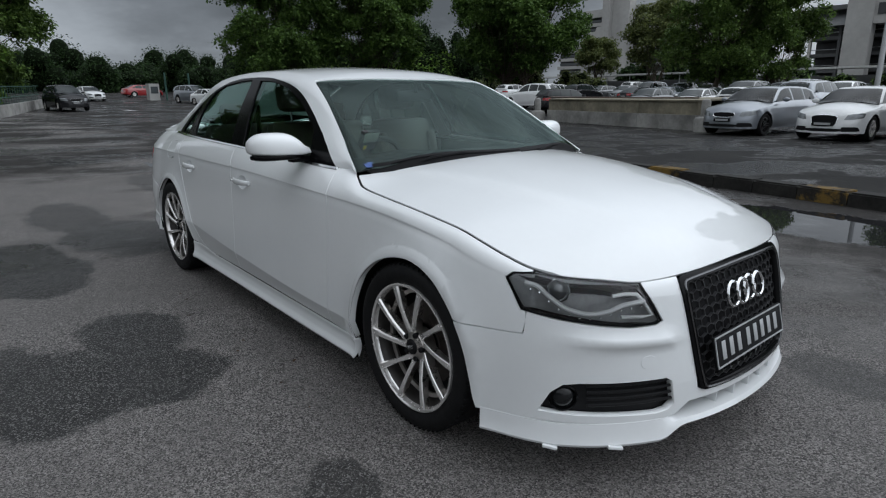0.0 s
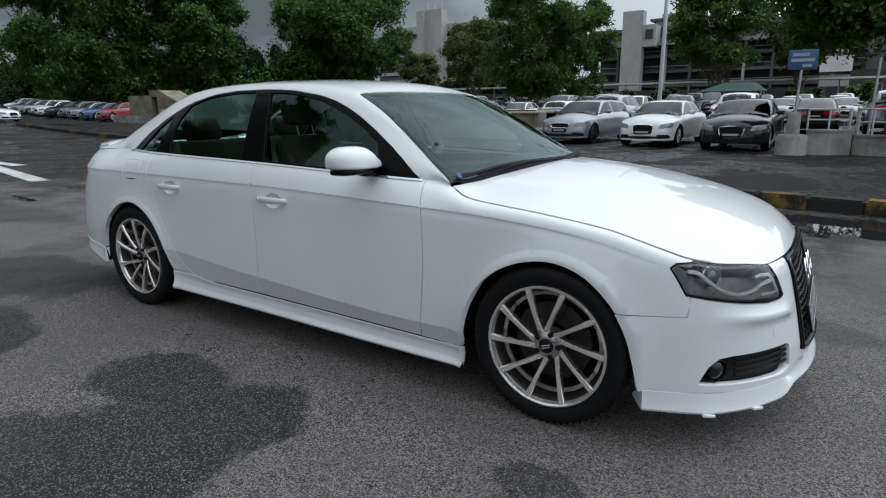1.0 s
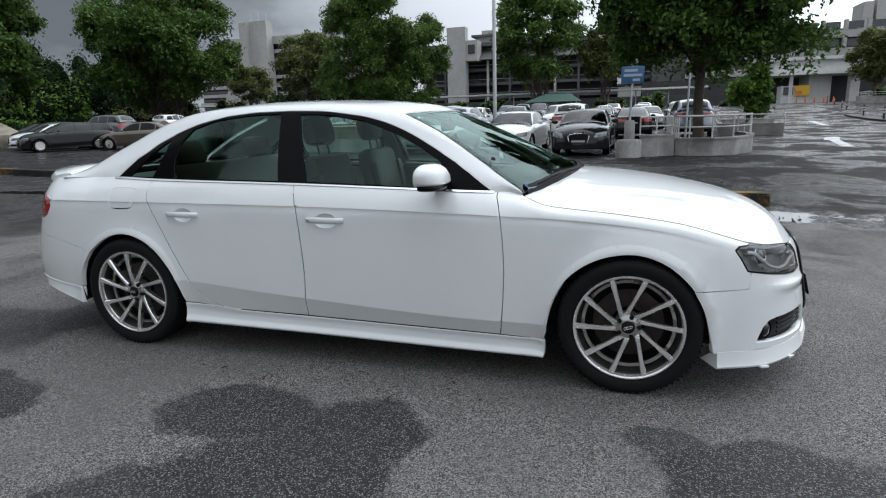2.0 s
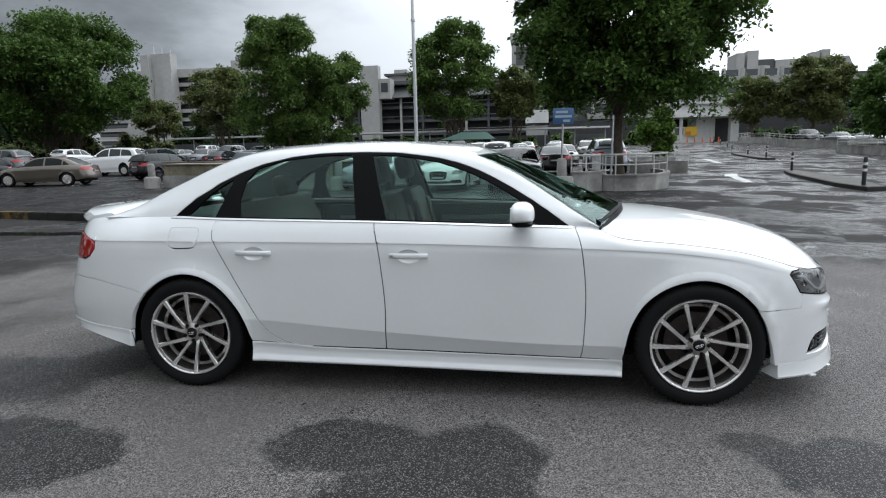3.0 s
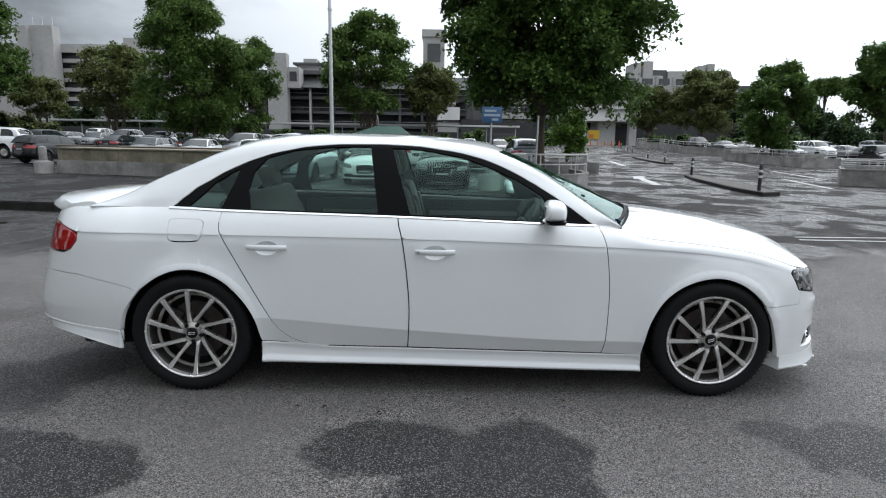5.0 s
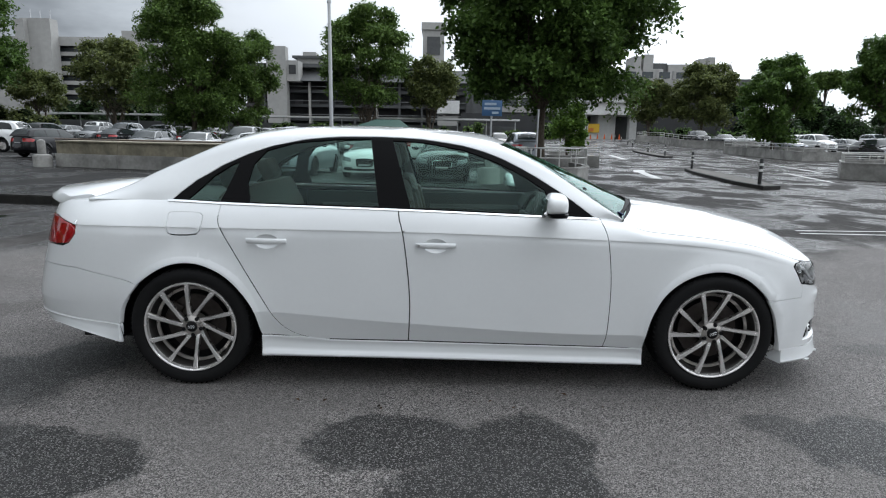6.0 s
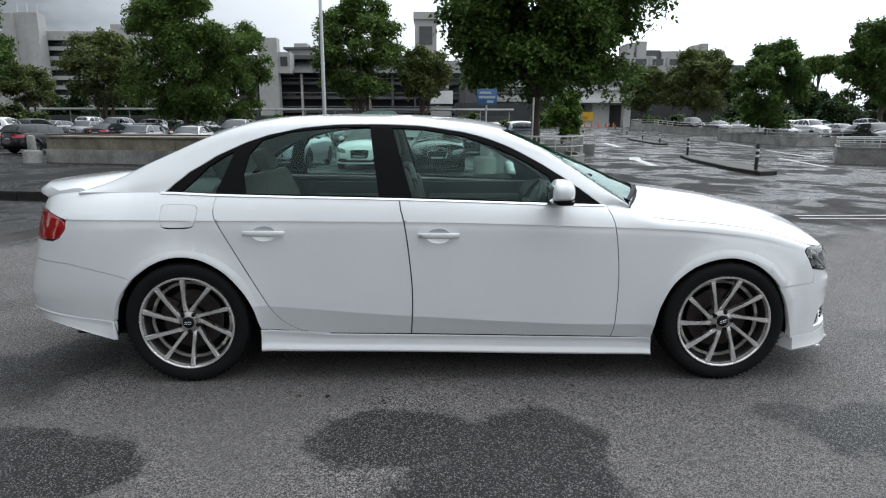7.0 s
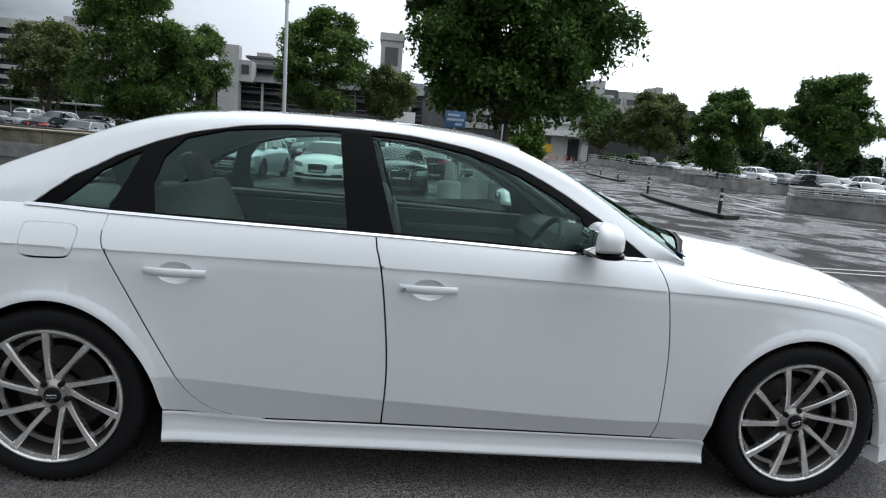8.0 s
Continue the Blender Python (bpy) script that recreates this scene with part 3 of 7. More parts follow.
def add_lathe(bm, profile, n=48, axis="y", closed=False):
    """Turn (radius, along) pairs about an axis."""
    rings = []
    for r, d in profile:
        ring = []
        for k in range(n):
            c, s = math.cos(k * math.tau / n), math.sin(k * math.tau / n)
            ring.append(bm.verts.new({"y": (r * c, d, r * s), "z": (r * c, r * s, d), "x": (d, r * c, r * s)}[axis]))
        rings.append(ring)
    for A, B in zip(rings, rings[1:] + (rings[:1] if closed else [])):
        for k in range(n):
            bm.faces.new((A[k], A[(k + 1) % n], B[(k + 1) % n], B[k]))


def thing(name, label, category, m=None, group=""):
    ob = new(name)
    ob.empty_display_size = .2
    if m is not None:
        ob.matrix_world = m
    return tagged(ob, label, category, group)


# ---- the white saloon ----
KV = .15


def pz(loop, step=.014):
    """A loop of (p, height) on the flank, as (p, v)."""
    loop = resample(loop, step)
    real = [(2 * NOSE - p if p > NOSE else 2 * TAIL - p if p < TAIL else p) for p, _ in loop]
    v = v_of(real, [b for _, b in loop])
    return [(p, float(q)) for (p, _), q in zip(loop, v)]


def flank(name, loop, material, parent, holes=(), mirror=False, gap=.0034, step=.03, **k):
    lo = [(a, b * KV) for a, b in pz(loop)]
    lo = [(a, b / KV) for a, b in shrunk(lo, gap)]
    k.setdefault("depth", .028)
    return panel(name, body, lo, material, parent, holes=[pz(h) for h in holes], kv=KV, mirror=mirror, step=step, **k)


def disc(cx, cz, rx, rz, n=28):
    return [(cx + rx * math.cos(i * math.tau / n), cz + rz * math.sin(i * math.tau / n)) for i in range(n)]


TOP = 1.3
SEAM_F = [(.775, TOP), (.778, .925), (.800, .875), (.816, .795), (.834, .616), (.832, .459), (.822, .297), (.812, .243)]
SEAM_M = [(-.240, .261), (-.230, .451), (-.240, .603), (-.270, .845), (-.305, .955), (-.307, TOP)]
SEAM_R = [(-.665, .264), (-.755, .268), (-.845, .290), (-.905, .328), (-.950, .377), (-1.015, .492), (-1.130, .685), (-1.220, .837), (-1.242, .880), (-1.247, .925), (-1.240, .968), (-1.235, TOP)]
ARCH_F = [(1.022, .236), (1.026, .303), (1.047, .399), (1.075, .465), (1.112, .530), (1.165, .582), (1.228, .624), (1.310, .655), (1.405, .668), (1.480, .656), (1.545, .630), (1.600, .592), (1.645, .542), (1.662, .515)]
ARCH_F2 = [(1.662, .513), (1.700, .433), (1.720, .336), (1.740, .232)]
ARCH_R = [(-1.022, .290), (-1.030, .310), (-1.050, .413), (-1.085, .478), (-1.135, .541), (-1.190, .596), (-1.255, .638), (-1.330, .667), (-1.410, .676), (-1.495, .663), (-1.575, .625), (-1.640, .577), (-1.668, .555)]
ARCH_R2 = [(-1.668, .553), (-1.700, .515), (-1.745, .433), (-1.760, .337)]
SEAM_F, SEAM_M, SEAM_R, ARCH_F, ARCH_F2, ARCH_R, ARCH_R2 = (softened(q) for q in (SEAM_F, SEAM_M, SEAM_R, ARCH_F, ARCH_F2, ARCH_R, ARCH_R2))
HANDLES = [(-.985, .797), (-.098, .786)]
HEADLIGHT = [(1.890, TOP), (2.148, TOP), (2.150, .664), (2.175, .605), (2.195, .549), (2.180, .541), (2.12, .541), (2.05, .552), (1.95, .573), (1.862, .592), (1.838, .645), (1.815, .686), (1.835, .703), (1.885, .706)]
FOG = [(1.900, .263), (1.930, .330), (1.960, .358), (2.000, .364), (2.200, .362), (2.214, .350), (2.222, .270), (2.205, .252), (2.180, .246), (1.960, .257)]
GRILLE = [(2.250, .655), (2.262, .560), (2.285, .305), (2.310, .290), (2.5, .290), (2.690, .290), (2.715, .305), (2.738, .560), (2.750, .655), (2.735, .668), (2.5, .676), (2.265, .668)]
FUEL = rounded([(-1.515, .927), (-1.500, .935), (-1.345, .936), (-1.323, .918), (-1.325, .880), (-1.335, .838), (-1.355, .817), (-1.490, .813), (-1.513, .830), (-1.516, .880)], 2)


def mirrored(loop):
    return [(2 * NOSE - p, z) for p, z in loop][::-1]


def cup_outline(at):
    return disc(at[0], at[1] - .005, .063, .038)


def cup_depth(at):
    """The hollow behind a door handle."""
    v0 = float(v_of(at[0], at[1] - .005)[0])
    return lambda a, b: -.024 * max(0.0, 1 - ((a - at[0]) / .0645) ** 2 - ((b - v0) * .245 / .0395) ** 2) ** .7


def white_saloon():
    car = thing("car", "white four-door saloon with black grille and silver ten-spoke wheels", "car")
    P = MAT["car_paint"]
    for mir in (False, True):
        front = [*SEAM_F, *SEAM_M]
        cup = cup_outline(HANDLES[1])
        door = flank("front_door", front, P, car, holes=[cup], mirror=mir)
        flank("handle_cup", cup_outline(HANDLES[1]), P, door, mirror=mir, gap=0, step=.012, depth=0,
              lift=cup_depth(HANDLES[1]))
        door_handle(door, HANDLES[1], mir, True)
        rear = [*SEAM_R, *[(p, z) for p, z in reversed(SEAM_M)]]
        rdoor = flank("rear_door", rear, P, car, holes=[cup_outline(HANDLES[0])], mirror=mir)
        flank("handle_cup", cup_outline(HANDLES[0]), P, rdoor, mirror=mir, gap=0, step=.012, depth=0,
              lift=cup_depth(HANDLES[0]))
        door_handle(rdoor, HANDLES[0], mir, False)
        fender = [*SEAM_F, *ARCH_F, (1.866, .516), (1.876, .560), (1.874, .590), (1.862, .593), (1.838, .645), (1.815, .687), (1.835, .704), (1.886, .706), (1.890, TOP)]
        flank("front_fender", fender, P, car, gap=.0016, mirror=mir)
        quarter = [*reversed(SEAM_R), *ARCH_R, (-1.725, .575), (-1.830, .605), (-1.935, .634), (-2.035, .640), (-2.150, .640), (-2.150, .743), (-2.020, .744), (-1.985, .763),
                   (-1.960, .810), (-1.965, .857), (-2.100, .896), (-2.150, .898), (-2.150, TOP)]
        flank("rear_quarter", quarter, P, car, gap=.0018, holes=[FUEL], mirror=mir)
        flank("fuel_flap", FUEL, P, car, mirror=mir, gap=.0045)
        lamp = [(-2.020, .746), (-1.987, .765), (-1.963, .810), (-1.968, .855), (-2.100, .893), (-2.350, .893), (-2.350, .746)]
        flank("tail_lamp", rounded(lamp, 2), MAT["red_lens"], car, mirror=mir, lift=.004, label="dark red plastic tail lamp")
        skirt = [(-1.025, .0), (1.028, .0), (1.022, .236), (.80, .240), (-.24, .257), (-.66, .262), (-.85, .276), (-1.022, .288)]
        flank("side_skirt", skirt, P, car, mirror=mir, gap=0, depth=.03, step=.022, lift=lambda a, b: float(np.interp(b, [0, .06, .14, .34, .60, .80, .92, 1], [.014, .020, .019, .006, .001, .003, .007, .002])))
        flank("headlight", HEADLIGHT, MAT["clear_lens"], car, mirror=mir, gap=.003, depth=.004, label="clear headlight lens over dark housing")
    top = [(2.150, TOP), (2.150, .667), (2.178, .603), (2.199, .548), (2.182, .537), (2.12, .537), (2.05, .548), (1.95, .569), (1.877, .588), (1.868, .514)]
    half = top + ARCH_F2 + [(1.90, .232), (2.17, .220), (2.225, .232), (2.262, .266), (2.5, .266)]
    outline = half + mirrored(half)[1:]
    outline += [(2.750, TOP), (2.748, .655), (2.738, .560), (2.715, .305), (2.690, .290), (2.5, .290), (2.310, .290), (2.285, .305), (2.262, .560), (2.252, .655), (2.250, TOP)]
    front_bumper = flank("front_bumper", outline, P, car, gap=.0005, holes=[FOG, mirrored(FOG)])
    flank("tow_cap", disc(2.160, .421, .022, .024), P, front_bumper, gap=.002, depth=.004, lift=.0012, step=.012)
    rear_low = [*ARCH_R2, (-2.050, .374), (-2.6, .374)]
    rear_up = [(-1.668, .555), (-1.725, .573), (-1.830, .603), (-1.935, .632), (-2.035, .638), (-2.6, .638)]
    rb = rear_up[::-1] + rear_low
    flank("rear_bumper", rb + [(2 * TAIL - p, z) for p, z in rb[::-1]][1:-1], P, car, gap=.0005)
    lip = [(-1.762, .333), (-2.050, .368), (-2.6, .368)]
    lip = lip + [(2 * TAIL - p, z) for p, z in lip[::-1]][1:]
    low = [(-1.757, .0), (-2.6, .0)]
    low = low + [(2 * TAIL - p, z) for p, z in low[::-1]][1:]
    flank("rear_valance", [(-2.22, .376), (-2.24, .43), (-2.32, .46), (-2.6, .46), (-2.88, .46), (-2.96, .43), (-2.98, .376)], MAT["matt_black"], car, gap=0, depth=.01, lift=.004, label="black insert in the rear bumper")
    flank("rear_lip", lip + low[::-1], P, car, gap=0, depth=.03, lift=lambda a, b: .006 + .014 * max(0, 1 - b * 1.4))
    tr = [(-2.6, .642), (-2.152, .642), (-2.152, .743), (-2.352, .743), (-2.352, .898), (-2.152, .898), (-2.152, TOP), (-2.6, TOP)]
    for mir in (False, True):
        flank("boot_panel", tr, P, car, mirror=mir, step=.05)
    # hood and deck
    rim = [tuple(float(c) for c in (q[0], -q[1])) for q in np.stack(rail(6, np.linspace(.90, NOSE, 60)), -1)]
    cowl = [(.90, .735), (.958, .60), (1.036, .42), (1.090, .20), (1.105, 0), (1.090, -.20), (1.036, -.42), (.958, -.60), (.90, -.735)]
    outline = rim + [(x, -y) for x, y in rim[::-1]][1:] + cowl[1:-1]
    panel("hood", hood, [a if a[0] < 1.93 else b for a, b in zip(shrunk(outline, .010), shrunk(outline, .003))], P, car, step=.03, depth=.03)
    for s in (-1, 1):
        for seam in (SEAM_F, SEAM_M, SEAM_R):                # black tubes stand in for the shade deep in the door gaps
            line = [(p, z) for p, z in resample([(p, min(z, .93)) for p, z in seam], .03)[:-1] if z < .925]
            line = line[:max(2, [i for i in range(1, len(line)) if math.dist(line[i], line[i - 1]) > .06][0] if any(math.dist(a, b) > .06 for a, b in zip(line, line[1:])) else len(line))]
            shift = .0016 if seam is not SEAM_R else -.0016
            pts = []
            for p, z in line:
                q = body(p + (shift if seam is SEAM_F else -.0004 if seam is SEAM_M else shift), v_of(p, z))[0]
                pts.append((float(q[0]), -s * float(q[1] + .0050) if s > 0 else float(q[1] + .0050), float(q[2])))
            bm = bmesh.new()
            add_tube(bm, pts, .0026 if seam is SEAM_F else .0019, 6)
            part("door_seal", bm, MAT["matt_black"], car, "black rubber door seal")
        bm = bmesh.new()
        rows = []
        for i in range(11):
            t = i / 10
            x6, y6, z6 = (float(c) for c in rail(6, .772 + .125 * t))
            xc, yc, zc = (float(c) for c in cabin(.79 + .118 * t, .60 * t)[0])
            rows.append([bm.verts.new((x6 + (xc - x6) * f, s * (y6 + (abs(yc) - y6) * f), z6 - .003 + (zc - z6 + .001) * f + .006 * math.sin(math.pi * f))) for f in (0, .25, .5, .75, 1)])
        for A, B in zip(rows, rows[1:]):
            for k in range(4):
                bm.faces.new((A[k], A[k + 1], B[k + 1], B[k]))
        bmesh.ops.recalc_face_normals(bm, faces=bm.faces)
        part("pillar_foot", bm, P, car)
    for s in (-1, 1):                                        # black tubes added as the shade in the hood's shut lines
        bm = bmesh.new()
        line = np.stack(rail(6, np.linspace(.93, 2.14, 70)), -1)
        add_tube(bm, [(x, s * (y - .0058), z - .0062) for x, y, z in line.tolist()], [.0066 if x < 1.9 else .0034 for x in line[:, 0]], 6)
        part("hood_seal", bm, MAT["matt_black"], car, "black rubber hood seal")
    rim = [tuple(float(c) for c in (q[0], -q[1])) for q in np.stack(rail(6, np.linspace(-1.74, TAIL, 50)), -1)]
    outline = rim + [(x, -y) for x, y in rim[::-1]][1:] + [(-1.90, .60), (-1.96, .30), (-1.97, 0), (-1.96, -.30), (-1.90, -.60)]
    panel("boot_lid", deck, shrunk(outline, .002), P, car, step=.04, depth=.02)
    spoiler(car, P)
    # cabin
    win = [(-1.525, 0), (-1.470, .22), (-1.400, .43), (-1.265, .63), (-1.130, .745), (-1.005, .825), (-.820, .893), (-.630, .922), (-.405, .932), (-.180, .920),
           (.040, .882), (.160, .848), (.260, .800), (.360, .748), (.445, .690), (.565, .585), (.640, .46), (.690, .320), (.730, .16), (.762, 0)]
    left = [(x, 4 - u) for x, u in win]
    wsr = [(.885, .68), (.800, .80), (.725, .875), (.575, .93), (.42, .97), (.300, 1.00), (.245, 1.03), (.262, 1.15), (.295, 1.40), (.325, 1.75), (.332, 2.0)]
    shell = [(-1.98, 0), *win, (.80, 0), (.905, .58), *wsr, *[(x, 4 - u) for x, u in wsr[::-1]][1:], (.905, 3.42), (.80, 4), *left[::-1], (-1.98, 4),
             (-1.98, 2.92), (-1.86, 2.84), (-1.55, 2.80), (-1.27, 2.82), (-1.235, 2.75), (-1.205, 2.0), (-1.235, 1.25), (-1.27, 1.18), (-1.55, 1.20), (-1.86, 1.16), (-1.98, 1.08)]
    panel("roof", cabin, shell, P, car, kv=.45, step=.035, depth=.016)
    panel("windscreen", cabin, [(.895, .70), (.800, .81), (.725, .885), (.575, .94), (.42, .98), (.250, 1.04), (.300, 1.40), (.335, 2.0), (.300, 2.60), (.250, 2.96), (.42, 3.02), (.575, 3.06), (.725, 3.115),
                                (.800, 3.19), (.895, 3.30), (.925, 2.96), (1.04, 2.55), (1.12, 2.2), (1.135, 2.0), (1.12, 1.8), (1.04, 1.45), (.925, 1.04)],
          MAT["screen_glass"], car, kv=.45, step=.05, depth=.004, lift=-.006, label="clear windscreen with a faint green tint")
    panel("screen_band", cabin, [(.895, .70), (.725, .885), (.42, .98), (.250, 1.04), (.300, 1.40), (.335, 2.0), (.300, 2.60), (.250, 2.96), (.42, 3.02), (.725, 3.115), (.895, 3.30), (.925, 2.96), (1.04, 2.55), (1.12, 2.2), (1.135, 2.0), (1.12, 1.8), (1.04, 1.45), (.925, 1.04)],
          MAT["black_plastic"], car, kv=.45, step=.05, depth=.003, lift=-.0095,
          holes=[[(.830, .90), (.725, .955), (.42, 1.04), (.290, 1.12), (.330, 1.45), (.360, 2.0), (.330, 2.55), (.290, 2.88), (.42, 2.96), (.725, 3.045), (.830, 3.10), (.905, 2.80), (1.005, 2.45), (1.065, 2.2), (1.078, 2.0), (1.065, 1.8), (1.005, 1.55), (.905, 1.20)]])
    panel("rear_window", cabin, [(-1.86, 1.17), (-1.55, 1.21), (-1.27, 1.19), (-1.235, 1.26), (-1.21, 2.0), (-1.235, 2.74), (-1.27, 2.81), (-1.55, 2.79), (-1.86, 2.83), (-1.955, 2.6), (-1.965, 2.0), (-1.955, 1.4)],
          MAT["tinted_glass"], car, kv=.45, step=.06, depth=.004, lift=-.004)
    q_glass = rounded([(-1.435, .03), (-1.305, .47), (-1.215, .615), (-1.170, .655), (-1.205, .35), (-1.250, .03)], 0)
    r_glass = rounded([(-1.092, .03), (-1.112, .31), (-1.092, .58), (-1.030, .77), (-.880, .855), (-.625, .890), (-.462, .900), (-.405, .03)], 0)
    f_glass = rounded([(-.235, .03), (-.343, .885), (-.180, .880), (.040, .832), (.225, .735), (.380, .630), (.485, .510), (.515, .20), (.535, .03)], 0)
    for mir in (False, True):
        panel("window_trim", cabin, shrunk(win, .003), MAT["gloss_black"], car, holes=[q_glass, r_glass, f_glass], kv=.45, step=.03, depth=.012, lift=-.004, mirror=mir, label="gloss black window surround")
        for nm, lo in (("quarter_glass", q_glass), ("rear_door_glass", r_glass), ("front_door_glass", f_glass)):
            panel(nm, cabin, shrunk(lo, -.004), MAT["tinted_glass"], car, kv=.45, step=.06, depth=0, lift=-.011, mirror=mir)
        # bright strip along the belt
        strip = [(-1.535, 5.80), (-1.2, 5.80), (0, 5.81), (.765, 5.79), (.772, 6.0), (-1.54, 6.0)]
        panel("belt_trim", body, strip, MAT["chrome"], car, kv=KV, step=.03, depth=.008, lift=.005, mirror=mir, label="chrome belt moulding")
        # arch lips and wells
        for hub, arch in ((WHEEL_X, ARCH_F + ARCH_F2), (-WHEEL_X, [(-1.018, .18)] + ARCH_R + ARCH_R2 + [(-1.752, .25)])):
            arch_well(car, arch, hub, mir)
    inner_body(car)
    front_end(car)
    cabin_fittings(car)
    side_mirror(car, False), side_mirror(car, True)
    wipers(car)
    for hub in (-WHEEL_X, WHEEL_X):
        for s in (-1, 1):
            wheel(car, hub, s)
    return car


def door_handle(door, at, mir, lock):
    x0, z0 = at
    base = body(x0, v_of(x0, z0))[0]
    s = -1 if mir else 1
    bm = bmesh.new()
    n, rings = 14, []
    for i in range(n + 1):
        t = i / n
        x = x0 - .105 + .21 * t
        out = .012 + .022 * math.sin(math.pi * min(1, max(0, t))) ** .5
        w = body(x, v_of(x, z0))[0][1]
        hz = .0155 * (1 - .25 * abs(2 * t - 1) ** 3)
        ring = [bm.verts.new((x, s * (w - out + .012 * (1 - math.cos(k * math.tau / 8)) * .5), z0 + hz * math.sin(k * math.tau / 8))) for k in range(8)]
        rings.append(ring)
    for A, B in zip(rings, rings[1:]):
        for k in range(8):
            bm.faces.new((A[k], A[(k + 1) % 8], B[(k + 1) % 8], B[k]))
    bm.faces.new(rings[0][::-1]), bm.faces.new(rings[-1])
    h = part("door_handle", bm, MAT["car_paint"], door)
    if lock and not mir:
        bm = bmesh.new()
        add_lathe(bm, [(.0005, -.006), (.006, -.006), (.0075, -.003), (.0075, .004)], 16)
        bmesh.ops.translate(bm, vec=(x0 - .088, base[1] - .024, z0), verts=bm.verts)
        part("key_lock", bm, MAT["steel"], h)


def spoiler(car, P):
    """A low lip along the boot's rear edge."""
    bm = bmesh.new()
    rows = []
    for i in range(41):
        f = -1 + 2 * i / 40
        p = TAIL + abs(f) * .54
        x, y, z = (float(c) for c in rail(6, p))
        y = -y * (1 if f < 0 else -1)
        k = 1 - abs(f) ** 5 * .55
        t = abs(f)
        xi = -2.02 + .05 * t
        x = min(x, -2.04)
        prof = [(xi, DECK_Z(xi) - .012), (xi - .03, DECK_Z(xi) + .012 * k), (x * .5 + xi * .5, 1.018 + .018 * k), (x - .005, 1.006 + .024 * k), (x - .062 * k, .982 + .016 * k), (x - .068 * k, .974 + .012 * k),
                (x - .045 * k, .970), (x + .004, .948)]
        drop = .05 * t ** 4
        rows.append([bm.verts.new((float(a), y * (1.0 - .02 * j / 8), float(b) - drop * (.3 + .7 * j / 8))) for j, (a, b) in enumerate(prof)])
    for A, B in zip(rows, rows[1:]):
        for j in range(len(A) - 1):
            bm.faces.new((A[j], A[j + 1], B[j + 1], B[j]))
    bm.faces.new(rows[0]), bm.faces.new(rows[-1][::-1])
    part("boot_spoiler", bm, P, car)


def arch_well(car, arch, hub, mir):
    """The dark liner behind an arch's edge, with the edge's folded lip."""
    bm = bmesh.new()
    s = -1 if mir else 1
    rows = []
    for p, z in arch:
        q = body(p, v_of(p, z))[0]
        c = Vector((hub, 0, HUB_Z))
        o = (Vector((q[0], 0, q[2])) - c).normalized()
        rows.append([bm.verts.new((q[0] + o.x * g, s * (q[1] + d), q[2] + o.z * g)) for d, g in ((.004, .0), (.020, .004), (.03, .03), (.26, .035), (.36, .0))])
    for A, B in zip(rows, rows[1:]):
        for k in range(len(A) - 1):
            bm.faces.new((A[k], A[k + 1], B[k + 1], B[k]))
    hubv = bm.verts.new((hub, s * -.54, HUB_Z))
    for A, B in zip(rows, rows[1:]):
        bm.faces.new((A[-1], hubv, B[-1]))
    part("wheel_arch_liner", bm, MAT["black_plastic"], car)


def inner_body(car):
    """Black skin added behind the panels to block light, then dark floor and bulkheads."""
    for mir in (False, True):
        a = [(-2.55, 1.0), (-1.80, 1.0), *[(p, float(v_of(p, z)[0]) + .1) for p, z in [(-1.78, .40), (-1.70, .58), (-1.56, .66), (-1.41, .70), (-1.25, .665), (-1.11, .56), (-1.0, .40)]], (-.98, .6), (.98, .6),
             *[(p, float(v_of(p, z)[0]) + .1) for p, z in [(1.0, .40), (1.09, .55), (1.21, .65), (1.40, .70), (1.56, .655), (1.68, .56), (1.72, .50)]], (1.76, 5.6), (-2.55, 5.6)]
        panel("inner_skin", body, a, MAT["black_plastic"], car, kv=KV, step=.08, depth=0, lift=-.035, mirror=mir)
    bm = bmesh.new()
    add_box(bm, -2.15, 2.0, -.60, .60, .17, .21, .01)
    add_box(bm, -1.0, 1.0, -.84, .84, .18, .22, .01)
    part("floor_pan", bm, MAT["black_plastic"], car)
    bm = bmesh.new()
    add_box(bm, 1.0, 1.06, -.64, .64, .22, .82, .01)
    part("bulkhead", bm, MAT["black_plastic"], car)
    bm = bmesh.new()
    add_box(bm, -1.20, -1.14, -.66, .66, .22, .90, .01)
    part("bulkhead", bm, MAT["black_plastic"], car)


